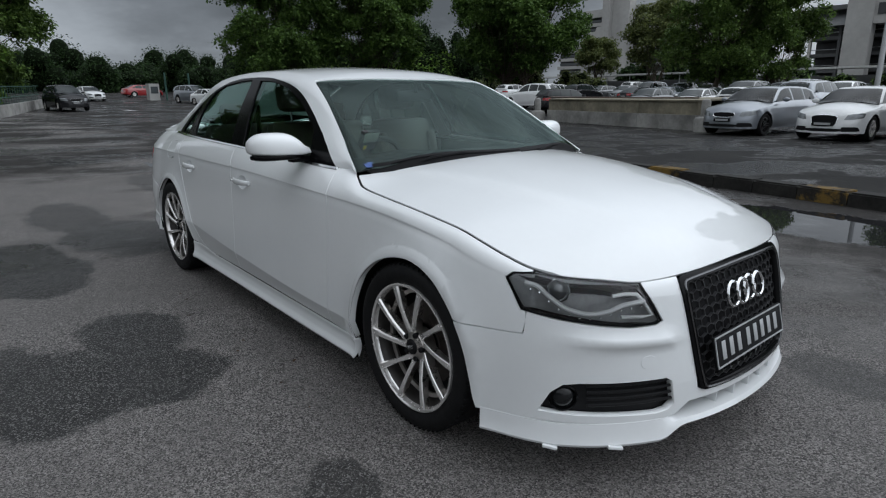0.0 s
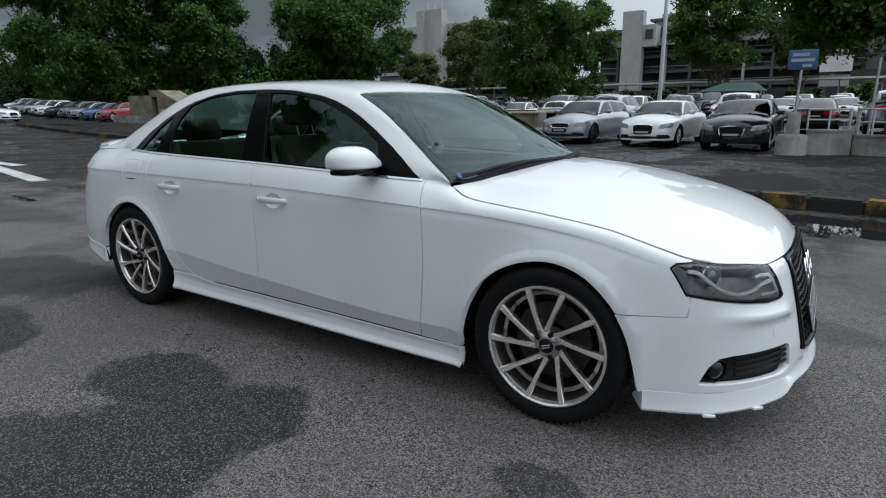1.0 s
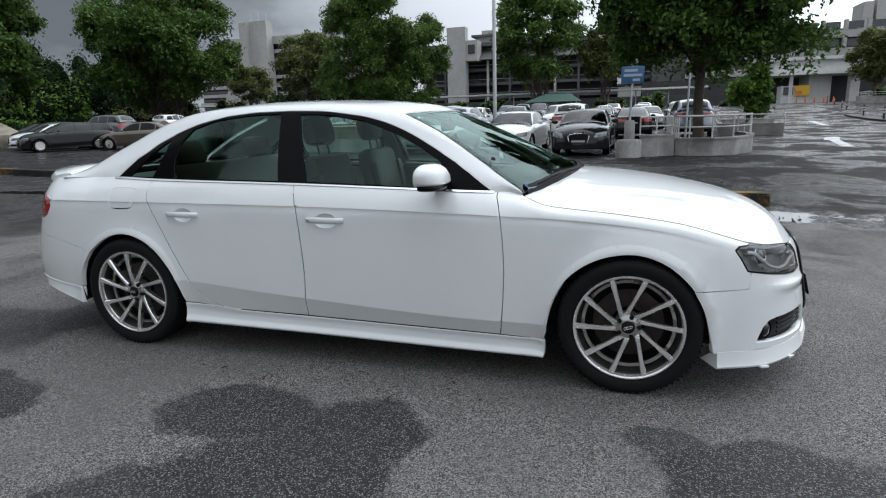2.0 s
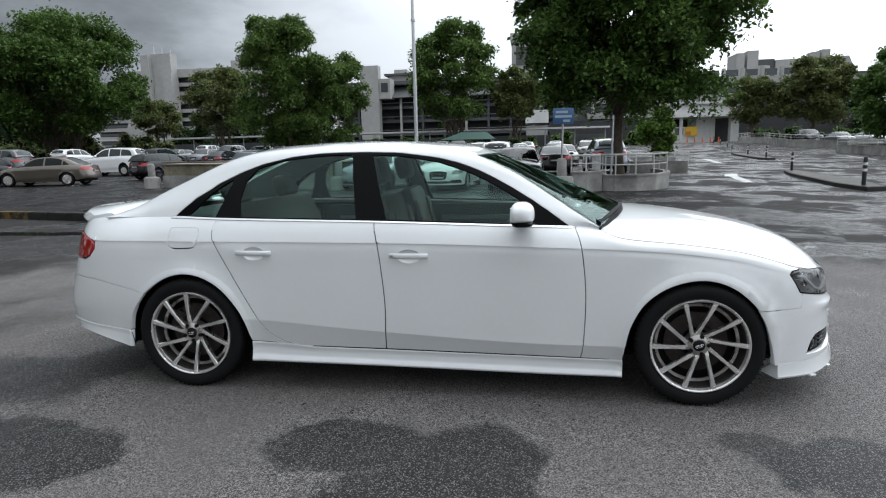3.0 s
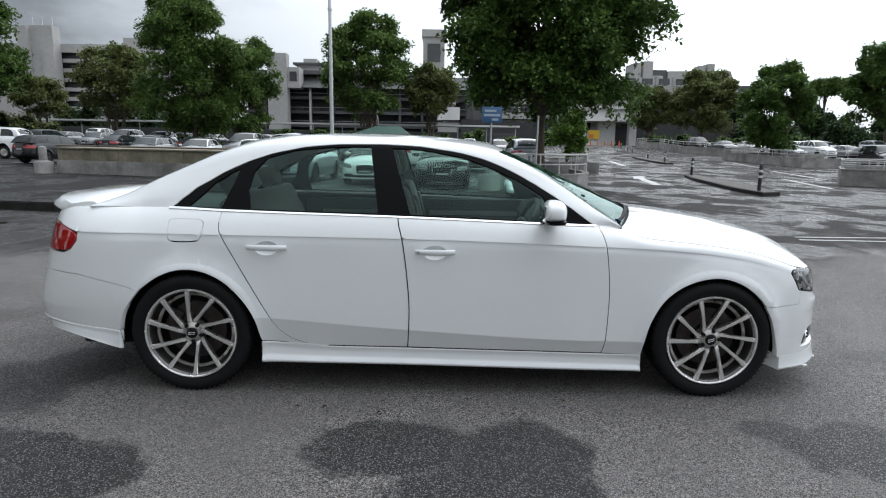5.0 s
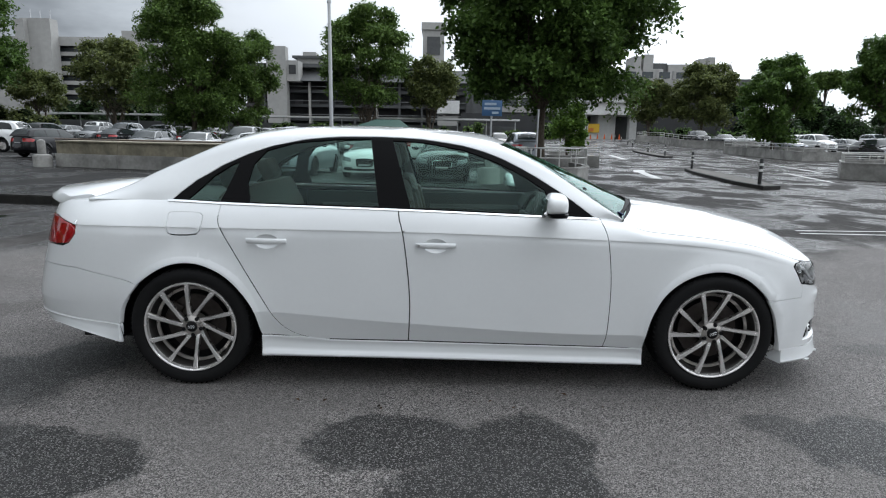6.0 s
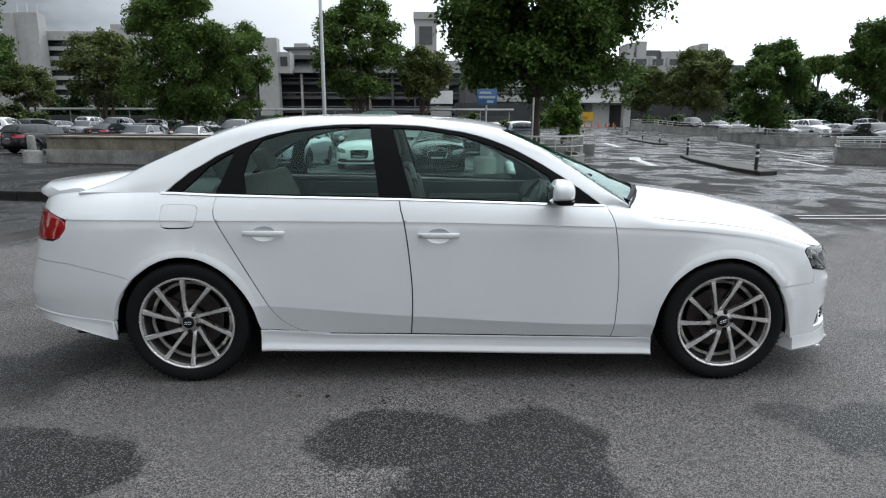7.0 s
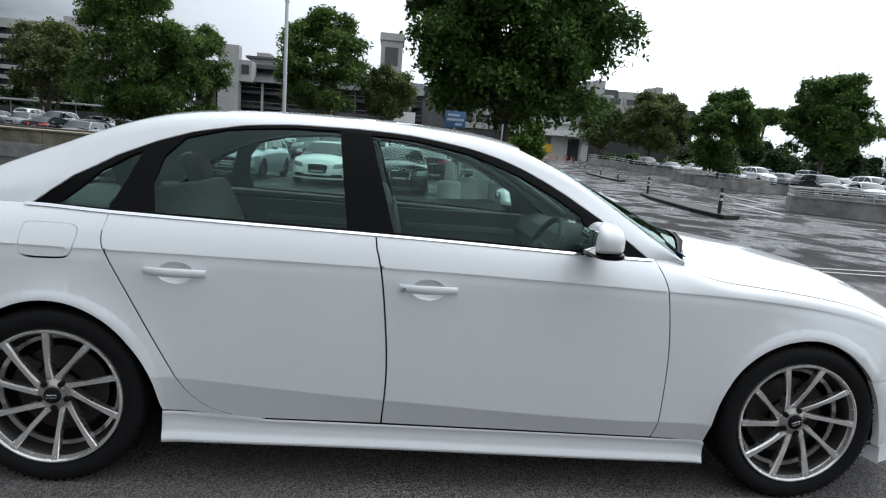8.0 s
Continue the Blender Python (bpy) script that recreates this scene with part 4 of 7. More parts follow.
def front_end(car):
    """Grille, lamps, fog openings and the lower lip."""
    grille = panel("grille_surround", body, pz(rounded(GRILLE, 1)), MAT["gloss_black"], car, holes=[pz(rounded([(2.272, .640), (2.280, .560), (2.305, .318), (2.330, .308), (2.5, .308), (2.670, .308), (2.695, .318), (2.720, .560), (2.728, .640), (2.70, .650), (2.5, .655), (2.30, .650)], 1))],
                   kv=KV, step=.02, depth=.03, lift=.006, label="gloss black single frame grille surround")
    bm = bmesh.new()
    edge = rounded([(2.262, .648), (2.272, .560), (2.296, .312), (2.320, .299), (2.5, .299), (2.680, .299), (2.704, .312), (2.728, .560), (2.738, .648), (2.72, .659), (2.5, .666), (2.28, .659)], 2)
    pts = []
    for p, z in edge:
        q = body(p, v_of(2 * NOSE - p if p > NOSE else p, z))[0]
        pts.append((q[0] + .007, q[1], q[2]))
    add_tube(bm, pts, .0042, 6, closed=True)
    part("grille_rim", bm, MAT["dark_chrome"], grille, "dark chrome rim")
    back = panel("grille_backing", body, pz([(2.27, .64), (2.30, .30), (2.70, .30), (2.73, .64)]), MAT["matt_black"], grille, kv=KV, step=.05, depth=0, lift=-.045)
    # honeycomb: rods along the cells' walls
    bm = bmesh.new()
    a = .0250
    half = rounded([(2.272, .640), (2.280, .560), (2.305, .318), (2.330, .308), (2.5, .308), (2.670, .308), (2.695, .318), (2.720, .560), (2.728, .640), (2.70, .650), (2.5, .655), (2.30, .650)], 1)
    span = [body(p, v_of(2 * NOSE - p if p > NOSE else p, z))[0] for p, z in half]
    yz = [(float(q[1]), float(q[2])) for q in span]
    ymap = np.linspace(2.2, 2.8, 241)
    ylist = np.array([body(p, v_of(2 * NOSE - p if p > NOSE else p, .48))[0] for p in ymap])

    def face(y, z):
        p = np.interp(y, ylist[:, 1], ymap)
        q = body(p, v_of(2 * NOSE - p if p > NOSE else p, z))[0]
        return Vector((q[0] - .014, y, z))
    for i in range(-14, 15):
        for j in range(-2, 16):
            cy, cz = i * a * math.sqrt(3) * 1.05 + (j % 2) * a * math.sqrt(3) * .525, .30 + j * a * 1.18
            for k in range(3):
                A = (cy + a * math.sin(k * math.pi / 3) * 1.05, cz + a * .79 * math.cos(k * math.pi / 3))
                B = (cy + a * math.sin((k + 1) * math.pi / 3) * 1.05, cz + a * .79 * math.cos((k + 1) * math.pi / 3))
                mid = np.array([[(A[0] + B[0]) / 2, (A[1] + B[1]) / 2]])
                if not inside(mid, yz)[0]:
                    continue
                p, q = face(*A), face(*B)
                for e in (0,):
                    d = (q - p)
                    nrm = Vector((1, 0, 0))
                    sd = d.cross(nrm).normalized() * .0017
                    vs = [bm.verts.new(w) for w in (p - sd, p + sd, q + sd, q - sd)]
                    vb = [bm.verts.new(w.co - Vector((.009, 0, 0))) for w in vs]
                    bm.faces.new(vs)
                    bm.faces.new((vs[1], vb[1], vb[2], vs[2])), bm.faces.new((vs[3], vb[3], vb[0], vs[0]))
    part("grille_mesh", bm, MAT["mesh_black"], grille, "black honeycomb mesh", smooth=False)
    # emblem: four plain overlapping rings
    bm = bmesh.new()
    for k in range(4):
        y = (k - 1.5) * .060 - .008
        add_tube(bm, [(face(y, .572).x + .020 + (.004 if k % 2 else 0) - .25 * .041 * math.sin(t * math.tau / 32), y + .041 * math.cos(t * math.tau / 32), .572 + .041 * math.sin(t * math.tau / 32)) for t in range(32)], .0060, 8, closed=True)
    part("emblem", bm, MAT["chrome"], grille, "chrome ring emblem")
    # number plate with plain bars
    plate = Matrix.Translation((2.260, -.012, .412)) @ Euler((0, radians(-14), 0)).to_matrix().to_4x4()
    bm = bmesh.new()
    add_box(bm, -.006, .004, -.262, .262, -.055, .055, .004, plate)
    pl = part("number_plate", bm, MAT["matt_black"], grille, "black number plate with plain silver bars")
    bm = bmesh.new()
    for y0, y1, z0, z1 in ((-.259, .259, .047, .052), (-.259, .259, -.052, -.047), (-.259, -.254, -.052, .052), (.254, .259, -.052, .052)):
        add_box(bm, .0035, .0065, y0, y1, z0, z1, 0, plate)
    part("plate_border", bm, MAT["silver_paint"], pl)
    for k in range(8):
        y = -.205 + k * .056 + (.014 if k > 2 else 0)
        bm = bmesh.new()
        add_box(bm, .0035, .006, y - .013, y + .013, -.031, .031, .001, plate)
        part("plate_bar", bm, MAT["silver_paint"], pl)
    for mir in (False, True):
        headlamp_inside(car, mir)
        fog = flank("fog_opening", FOG, MAT["black_plastic"], car, mirror=mir, gap=-.006, depth=0, lift=-.035)
        s = -1 if mir else 1
        bm = bmesh.new()
        for z in (.284, .306, .328, .350):
            pts = []
            for p in np.linspace(2.02, 2.222, 12):
                q = body(p, v_of(p, z))[0]
                pts.append((q[0] - .014, s * (q[1] + .004), q[2]))
            add_tube(bm, pts, .0055, 6)
        part("fog_slat", bm, MAT["black_plastic"], fog)
        q = body(1.965, v_of(1.965, .305))[0]
        nrm = Vector((.80, -.60 * s, 0))
        m = Matrix.Translation(Vector((q[0], s * q[1], q[2])) - nrm * .022) @ nrm.to_track_quat("Y", "Z").to_matrix().to_4x4()
        bm = bmesh.new()
        add_lathe(bm, [(.046, -.02), (.046, .004), (.040, .008), (.037, .0)], 32)
        bmesh.ops.transform(bm, matrix=m, verts=bm.verts)
        part("fog_lamp_bezel", bm, MAT["gloss_black"], fog)
        bm = bmesh.new()
        add_lathe(bm, [(.037, -.002), (.030, .006), (.016, .012), (.0005, .014)], 32)
        bmesh.ops.transform(bm, matrix=m, verts=bm.verts)
        part("fog_lamp", bm, MAT["fog_glass"], fog, "round dark fog lamp glass")
    # lower lip: a flat ledge standing out under the bumper
    bm = bmesh.new()
    rows = []
    N = 90
    for i in range(N + 1):
        p = 1.752 + (2 * NOSE - 2 * 1.752) * i / N
        r = 2 * NOSE - p if p > NOSE else p
        f = min(1.0, max(0.0, (r - 1.752) / .20))
        c = min(1.0, max(0.0, (r - 2.195) / .045))          # the middle is a thin blade, set higher
        ztop = .236 - .012 * f - .008 * c
        zbot = .160 - .010 * f + .042 * c
        q = body(p, v_of(r, ztop))[0]
        q2 = body(p + 1e-3, v_of(r, ztop))[0]
        t = Vector(q2 - q).normalized()
        o = Vector((t.y, -t.x, 0))
        if o.x < 0:
            o = -o
        out = .005 + .008 * f - .002 * c
        base = Vector((q[0], q[1], 0))
        prof = [(-.020 - .06 * c, ztop + .004), (.001 - .03 * c, ztop + .002), (out * .5, (ztop + zbot) / 2 + .010), (out, zbot + .018 - .006 * c), (out + .003, zbot + .010 - .004 * c), (out - .002, zbot), (-.03, zbot + .004), (-.10, zbot + .014)]
        rows.append([bm.verts.new((base.x + o.x * d, base.y + o.y * d, z)) for d, z in prof])
    for A, B in zip(rows, rows[1:]):
        for k in range(len(A) - 1):
            bm.faces.new((A[k], A[k + 1], B[k + 1], B[k]))
    bm.faces.new(rows[0][::-1]), bm.faces.new(rows[-1])
    part("front_lip", bm, MAT["car_paint"], car, "white lower bumper lip, scuffed underneath")
    # torn flakes and fins under the lip
    for p0, p1, dz in ((1.90, 1.96, -.018), (2.06, 2.10, -.012)):
        bm = bmesh.new()
        a, b = body(p0, v_of(p0, .2))[0], body(p1, v_of(p1, .2))[0]
        m = Matrix.Translation(Vector(((a[0] + b[0]) / 2 + .012, (a[1] + b[1]) / 2 - .012, .156 + dz * .4))) @ Euler((0, .12, math.atan2(b[1] - a[1], b[0] - a[0]))).to_matrix().to_4x4()
        add_box(bm, -.024, .024, -.008, .012, -.004, .006, .002, m)
        part("lip_flake", bm, MAT["car_paint"], car)
    for k in range(5):
        bm = bmesh.new()
        y = (k - 2) * .105
        q = face(y, .30)
        add_box(bm, q.x - .08, q.x + .004, y - .0025, y + .0025, .216, .268, .001)
        part("lip_fin", bm, MAT["car_paint"], car)
    bm = bmesh.new()
    add_box(bm, 2.02, 2.16, -.40, .40, .21, .31, .01)
    part("crash_bar", bm, MAT["matt_black"], car)


def headlamp_inside(car, mir):
    s = -1 if mir else 1
    lamp = flank("headlamp_housing", HEADLIGHT, MAT["lamp_housing"], car, mirror=mir, gap=.001, depth=0, step=.02,
                 lift=lambda a, b: -.016 - .045 * min(1, max(0, (a - 1.83) / .06)) * min(1, max(0, (2.19 - a) / .05)), label="dark grey headlamp housing with projector and light strip")
    rim = [(a, b) for a, b in HEADLIGHT]
    panel("lamp_gasket", body, pz(rim), MAT["gloss_black"], lamp, holes=[[(a, b / KV) for a, b in shrunk([(a, b * KV) for a, b in pz(rim)], .005)]], kv=KV, depth=.01, lift=.0012, mirror=mir, step=.015)

    def at(p, z, d):
        q = body(p, v_of(p, z))[0]
        n = np.cross(body(p + 1e-3, v_of(p, z))[0] - q, body(p, v_of(p, z + 1e-3))[0] - q)
        n = n / np.linalg.norm(n)
        w = q + n * -d
        return Vector((w[0], s * w[1], w[2])), Vector((n[0], s * n[1], n[2]))
    strip = curve((1.868, .676), (1.895, .672), (1.93, .640), (1.98, .600), (2.03, .586), (2.07, .592), (2.11, .610), (2.16, .616))
    bm = bmesh.new()
    add_tube(bm, [at(p, float(strip(p)), .009)[0] for p in np.linspace(1.868, 2.158, 40)], .0078, 8)
    part("light_strip", bm, MAT["white_strip"], lamp, "white light guide")
    bm = bmesh.new()
    add_tube(bm, [at(p, z, .009)[0] for p, z in ((2.08, .640), (2.11, .644), (2.14, .640), (2.155, .615), (2.175, .570), (2.15, .567), (2.10, .572))], .0066, 8)
    part("light_strip", bm, MAT["white_strip"], lamp)
    for p in np.linspace(1.88, 2.16, 12):
        q, n = at(p, float(strip(p)) - .022, .03)
        bm = bmesh.new()
        bmesh.ops.create_icosphere(bm, subdivisions=1, radius=.0045, matrix=Matrix.Translation(q))
        part("lamp_bead", bm, MAT["chrome"], lamp)
    for p, z, r in ((1.955, .655, .032),):
        q, n = at(p, z, .040)
        m = Matrix.Translation(q) @ n.to_track_quat("Y", "Z").to_matrix().to_4x4()
        bm = bmesh.new()
        add_lathe(bm, [(r, -.01), (r, .002), (r * 1.12, .006), (r * 1.2, .004), (r * 1.2, -.01)], 32)
        bmesh.ops.transform(bm, matrix=m, verts=bm.verts)
        part("projector_ring", bm, MAT["chrome"], lamp)
        bm = bmesh.new()
        add_lathe(bm, [(r, 0), (r * .85, .010), (r * .5, .019), (.0005, .022)], 28)
        bmesh.ops.transform(bm, matrix=m, verts=bm.verts)
        part("projector_lens", bm, MAT["lamp_glass"], lamp)


def side_mirror(car, mir):
    s = 1 if mir else -1
    root = Vector((.50, s * .90, 1.005))
    bm = bmesh.new()
    bmesh.ops.create_uvsphere(bm, u_segments=32, v_segments=20, radius=1.0)
    for v in bm.verts:
        x, y, z = v.co
        e = lambda t, k: math.copysign(abs(t) ** k, t)
        fx = .074 if x > 0 else .042
        tip = y * s
        inner = max(0, -tip)
        zz = e(z, .80) * .066 * (1 - .22 * max(0, tip) ** 3) * (1 - .70 * inner ** 1.7) if z > 0 else e(z, .38) * .040
        reach = .130 if tip > 0 else .130 + .040 * max(0, 1 - abs(z + .25) / .5)
        v.co = (e(x, .72) * fx + (.010 if tip < 0 else -.020) * abs(tip), e(y, .66) * reach, zz + .006 * tip)
    bmesh.ops.translate(bm, vec=(root.x - .004, root.y + s * .028, root.z + .004), verts=bm.verts)
    cap = part("wing_mirror", bm, MAT["car_paint"], car)
    bm = bmesh.new()
    bmesh.ops.create_uvsphere(bm, u_segments=28, v_segments=14, radius=1.0)
    for v in bm.verts:
        x, y, z = v.co
        e = lambda t, k: math.copysign(abs(t) ** k, t)
        v.co = (e(x, .72) * (.071 if x > 0 else .041), e(y, .66) * .124, e(z, .6) * .017)
    bmesh.ops.translate(bm, vec=(root.x - .004, root.y + s * .026, root.z - .037), verts=bm.verts)
    part("mirror_base", bm, MAT["gloss_black"], cap)
    bm = bmesh.new()
    add_box(bm, root.x - .022, root.x + .030, root.y - s * .14, root.y - s * .03, root.z - .068, root.z - .040, .008)
    part("mirror_arm", bm, MAT["gloss_black"], cap)
    bm = bmesh.new()
    add_box(bm, root.x - .052, root.x - .044, root.y - .085 + s * .03, root.y + .085 + s * .03, root.z - .035, root.z + .045, .003)
    part("mirror_glass", bm, MAT["mirror"], cap, "mirror glass")


def wipers(car):
    bm = bmesh.new()
    pts = []
    for i in range(21):
        y = -.705 + 1.41 * i / 20
        x = 1.145 - .205 * (abs(y) / .72) ** 1.9
        pts.append((x, y))
    rows = []
    for x, y in pts:
        u = 2 - abs(y) / .77
        za, zb = (float(cabin(x - d, u)[0][2]) for d in (.050, .035))
        zh = float(hood(x + .02, y)[0][2])
        low = .016 * (abs(y) / .705) ** 5
        za, zb, zh = za - low, zb - low, zh - low
        rows.append([bm.verts.new(q) for q in ((x - .050, y, za + .002), (x - .035, y, zb + .003), (x - .005, y, zh - .018), (x + .02, y, zh - .022))])
    for A, B in zip(rows, rows[1:]):
        for k in range(3):
            bm.faces.new((A[k], A[k + 1], B[k + 1], B[k]))
    part("cowl_panel", bm, MAT["matt_black"], car, "matt black scuttle panel")
    for y0, y1 in ((-.62, .02), (.02, .60)):
        bm = bmesh.new()
        p = []
        for i in range(13):
            y = y0 + (y1 - y0) * i / 12
            x = 1.122 - .215 * (abs(y) / .70) ** 1.9 + .004 - .016 * (i / 12)
            z = float(cabin(x, 2 - abs(y) / .74)[0][2]) + .002
            p.append((x, y, z))
        add_tube(bm, p, .0045, 6)
        w = part("wiper", bm, MAT["matt_black"], car)
        bm = bmesh.new()
        add_tube(bm, [(p[0][0] + .02, p[0][1] + .04, p[0][2] - .03), (p[3][0] + .012, p[3][1], p[3][2] - .006), (p[6][0] + .004, p[6][1], p[6][2] + .004)], .006, 6)
        part("wiper_arm", bm, MAT["matt_black"], w)


WHEEL_MESH = {}


def wheel(car, hub, s):
    """One wheel; s = -1 on the right side."""
    turn = -19 if hub > 0 else -2
    w = new("wheel")
    w.parent = car
    w.location = (hub, s * .875, HUB_Z)
    w.rotation_euler = (0, radians(turn), 0) if s < 0 else (0, radians(turn + 20), math.pi)
    # y < 0 is the outside
    if not WHEEL_MESH:
        def keep(name, bm, mat):
            ob = part(name, bm, mat, None)
            WHEEL_MESH[name] = ob.data
            bpy.data.objects.remove(ob)
        bm = bmesh.new()
        add_lathe(bm, [(.244, .010), (.250, .000), (.262, -.007), (.280, -.012), (.298, -.011), (.311, -.004), (.318, .008), (.3212, .026), (.322, .060), (.322, .150), (.3205, .185), (.314, .205), (.295, .225), (.262, .232), (.244, .222)], 72)
        for k in range(72):                                  # grooves across the shoulder
            a = k * math.tau / 72
            m = Matrix.Rotation(a, 4, "Y") @ Matrix.Translation((.3185, .016, 0))
            add_box(bm, -.004, .004, -.016, .016, -.0022, .0022, 0, m)
        keep("tyre", bm, MAT["rubber"])
        bm = bmesh.new()
        add_lathe(bm, [(.245, .012), (.2475, .000), (.246, -.006), (.241, -.007), (.235, -.003), (.233, .012), (.230, .017)], 72)
        keep("rim", bm, MAT["wheel_face"])
        bm = bmesh.new()
        add_lathe(bm, [(.2305, .016), (.224, .024), (.216, .060), (.213, .120), (.218, .200), (.240, .222)], 72)
        keep("rim_barrel", bm, MAT["barrel"])
        # silver ring: the barrel's inner step, its lit look put into colour
        bm = bmesh.new()
        add_lathe(bm, [(.196, .066), (.211, .062), (.213, .075), (.197, .078)], 72, closed=True)
        keep("rim_band", bm, MAT["wheel_silver"])
        for nm, mat, face_, swirl in (("spoke", "wheel_face", 1, 16), ("spoke_side", "wheel_silver", 0, 16), ("spoke_b", "wheel_face", 1, 30), ("spoke_side_b", "wheel_silver", 0, 30)):
            bm = bmesh.new()
            n = 14
            rows = []
            a0 = Vector((-math.sin(radians(swirl)) * .050, math.cos(radians(swirl)) * .050))
            a1 = Vector((0, .240))
            for i in range(n + 1):
                t = i / n
                c = a0.lerp(a1, t)
                d = (a1 - a0).normalized()
                sd = Vector((d.y, -d.x))
                wd = .0125 - .0030 * math.sin(math.pi * min(1, t * 1.15)) + .0005 * t
                y = .030 - .033 * t ** .8 - .005 * math.sin(math.pi * t)
                dp = .042 - .016 * t
                L, R = c - sd * wd, c + sd * wd
                if face_:
                    rows.append([bm.verts.new(q) for q in ((L.x, y + .002, L.y), (L.x + sd.x * .002, y - .0015, L.y + sd.y * .002), (R.x - sd.x * .004, y - .0015, R.y - sd.y * .004), (R.x, y + .006, R.y))])
                else:
                    rows.append([bm.verts.new(q) for q in ((L.x, y + .002, L.y), (L.x + sd.x * .004, y + dp, L.y + sd.y * .004), (R.x - sd.x * .004, y + dp, R.y - sd.y * .004), (R.x, y + .006, R.y))])
            for A, B in zip(rows, rows[1:]):
                for k in range(3):
                    bm.faces.new((A[k], A[k + 1], B[k + 1], B[k]))
            keep(nm, bm, MAT[mat])
        bm = bmesh.new()
        add_lathe(bm, [(.0005, .014), (.034, .014), (.040, .018), (.054, .024), (.060, .036), (.062, .080), (.0005, .080)], 48)
        keep("hub", bm, MAT["wheel_silver"])
        bm = bmesh.new()
        add_lathe(bm, [(.0005, .004), (.024, .005), (.028, .008), (.030, .014)], 40)
        keep("hub_cap", bm, MAT["matt_black"])
        bm = bmesh.new()
        for k in range(4):
            add_tube(bm, [((k - 1.5) * .0088 + .0062 * math.cos(t * math.tau / 16), .003, .0062 * math.sin(t * math.tau / 16)) for t in range(16)], .0012, 5, closed=True)
        keep("cap_ring", bm, MAT["chrome"])
        bm = bmesh.new()
        add_lathe(bm, [(.0005, .012), (.0085, .012), (.0105, .015), (.0105, .034)], 14)
        keep("wheel_bolt", bm, MAT["matt_black"])
        bm = bmesh.new()
        add_lathe(bm, [(.075, .080), (.078, .086), (.160, .088), (.160, .108), (.075, .108)], 56)
        keep("brake_disc", bm, MAT["brake_iron"])
        bm = bmesh.new()
        add_lathe(bm, [(.0005, .125), (.225, .125), (.225, .130), (.0005, .130)], 40)
        keep("brake_shield", bm, MAT["matt_black"])
        bm = bmesh.new()
        add_box(bm, -.055, .055, .070, .122, .095, .168, .012)
        keep("caliper", bm, MAT["brake_iron"])

    def put(name, m=None, up=w, label=""):
        o = new(name, WHEEL_MESH[name])
        o.parent = up
        if m is not None:
            o.matrix_basis = m
        if label:
            o["label"] = label
        return o
    put("tyre", label="black low-profile tyre")
    rim = put("rim", label="silver alloy rim")
    put("rim_barrel", up=rim, label="dark inner barrel"), put("rim_band", up=rim)
    for k in range(10):
        m = Matrix.Rotation(radians(36 * k), 4, "Y")
        put("spoke_b" if k % 2 else "spoke", m, rim).name = "spoke"
        put("spoke_side_b" if k % 2 else "spoke_side", m, rim).name = "spoke_side"
    hubo = put("hub")
    put("hub_cap", up=hubo)
    put("cap_ring", up=hubo)
    for k in range(5):
        put("wheel_bolt", Matrix.Rotation(radians(72 * k + 18), 4, "Y") @ Matrix.Translation((.048, 0, 0)), hubo)
    put("brake_disc"), put("brake_shield")
    put("caliper", Matrix.Rotation(radians(60 if hub > 0 else -60), 4, "Y"))


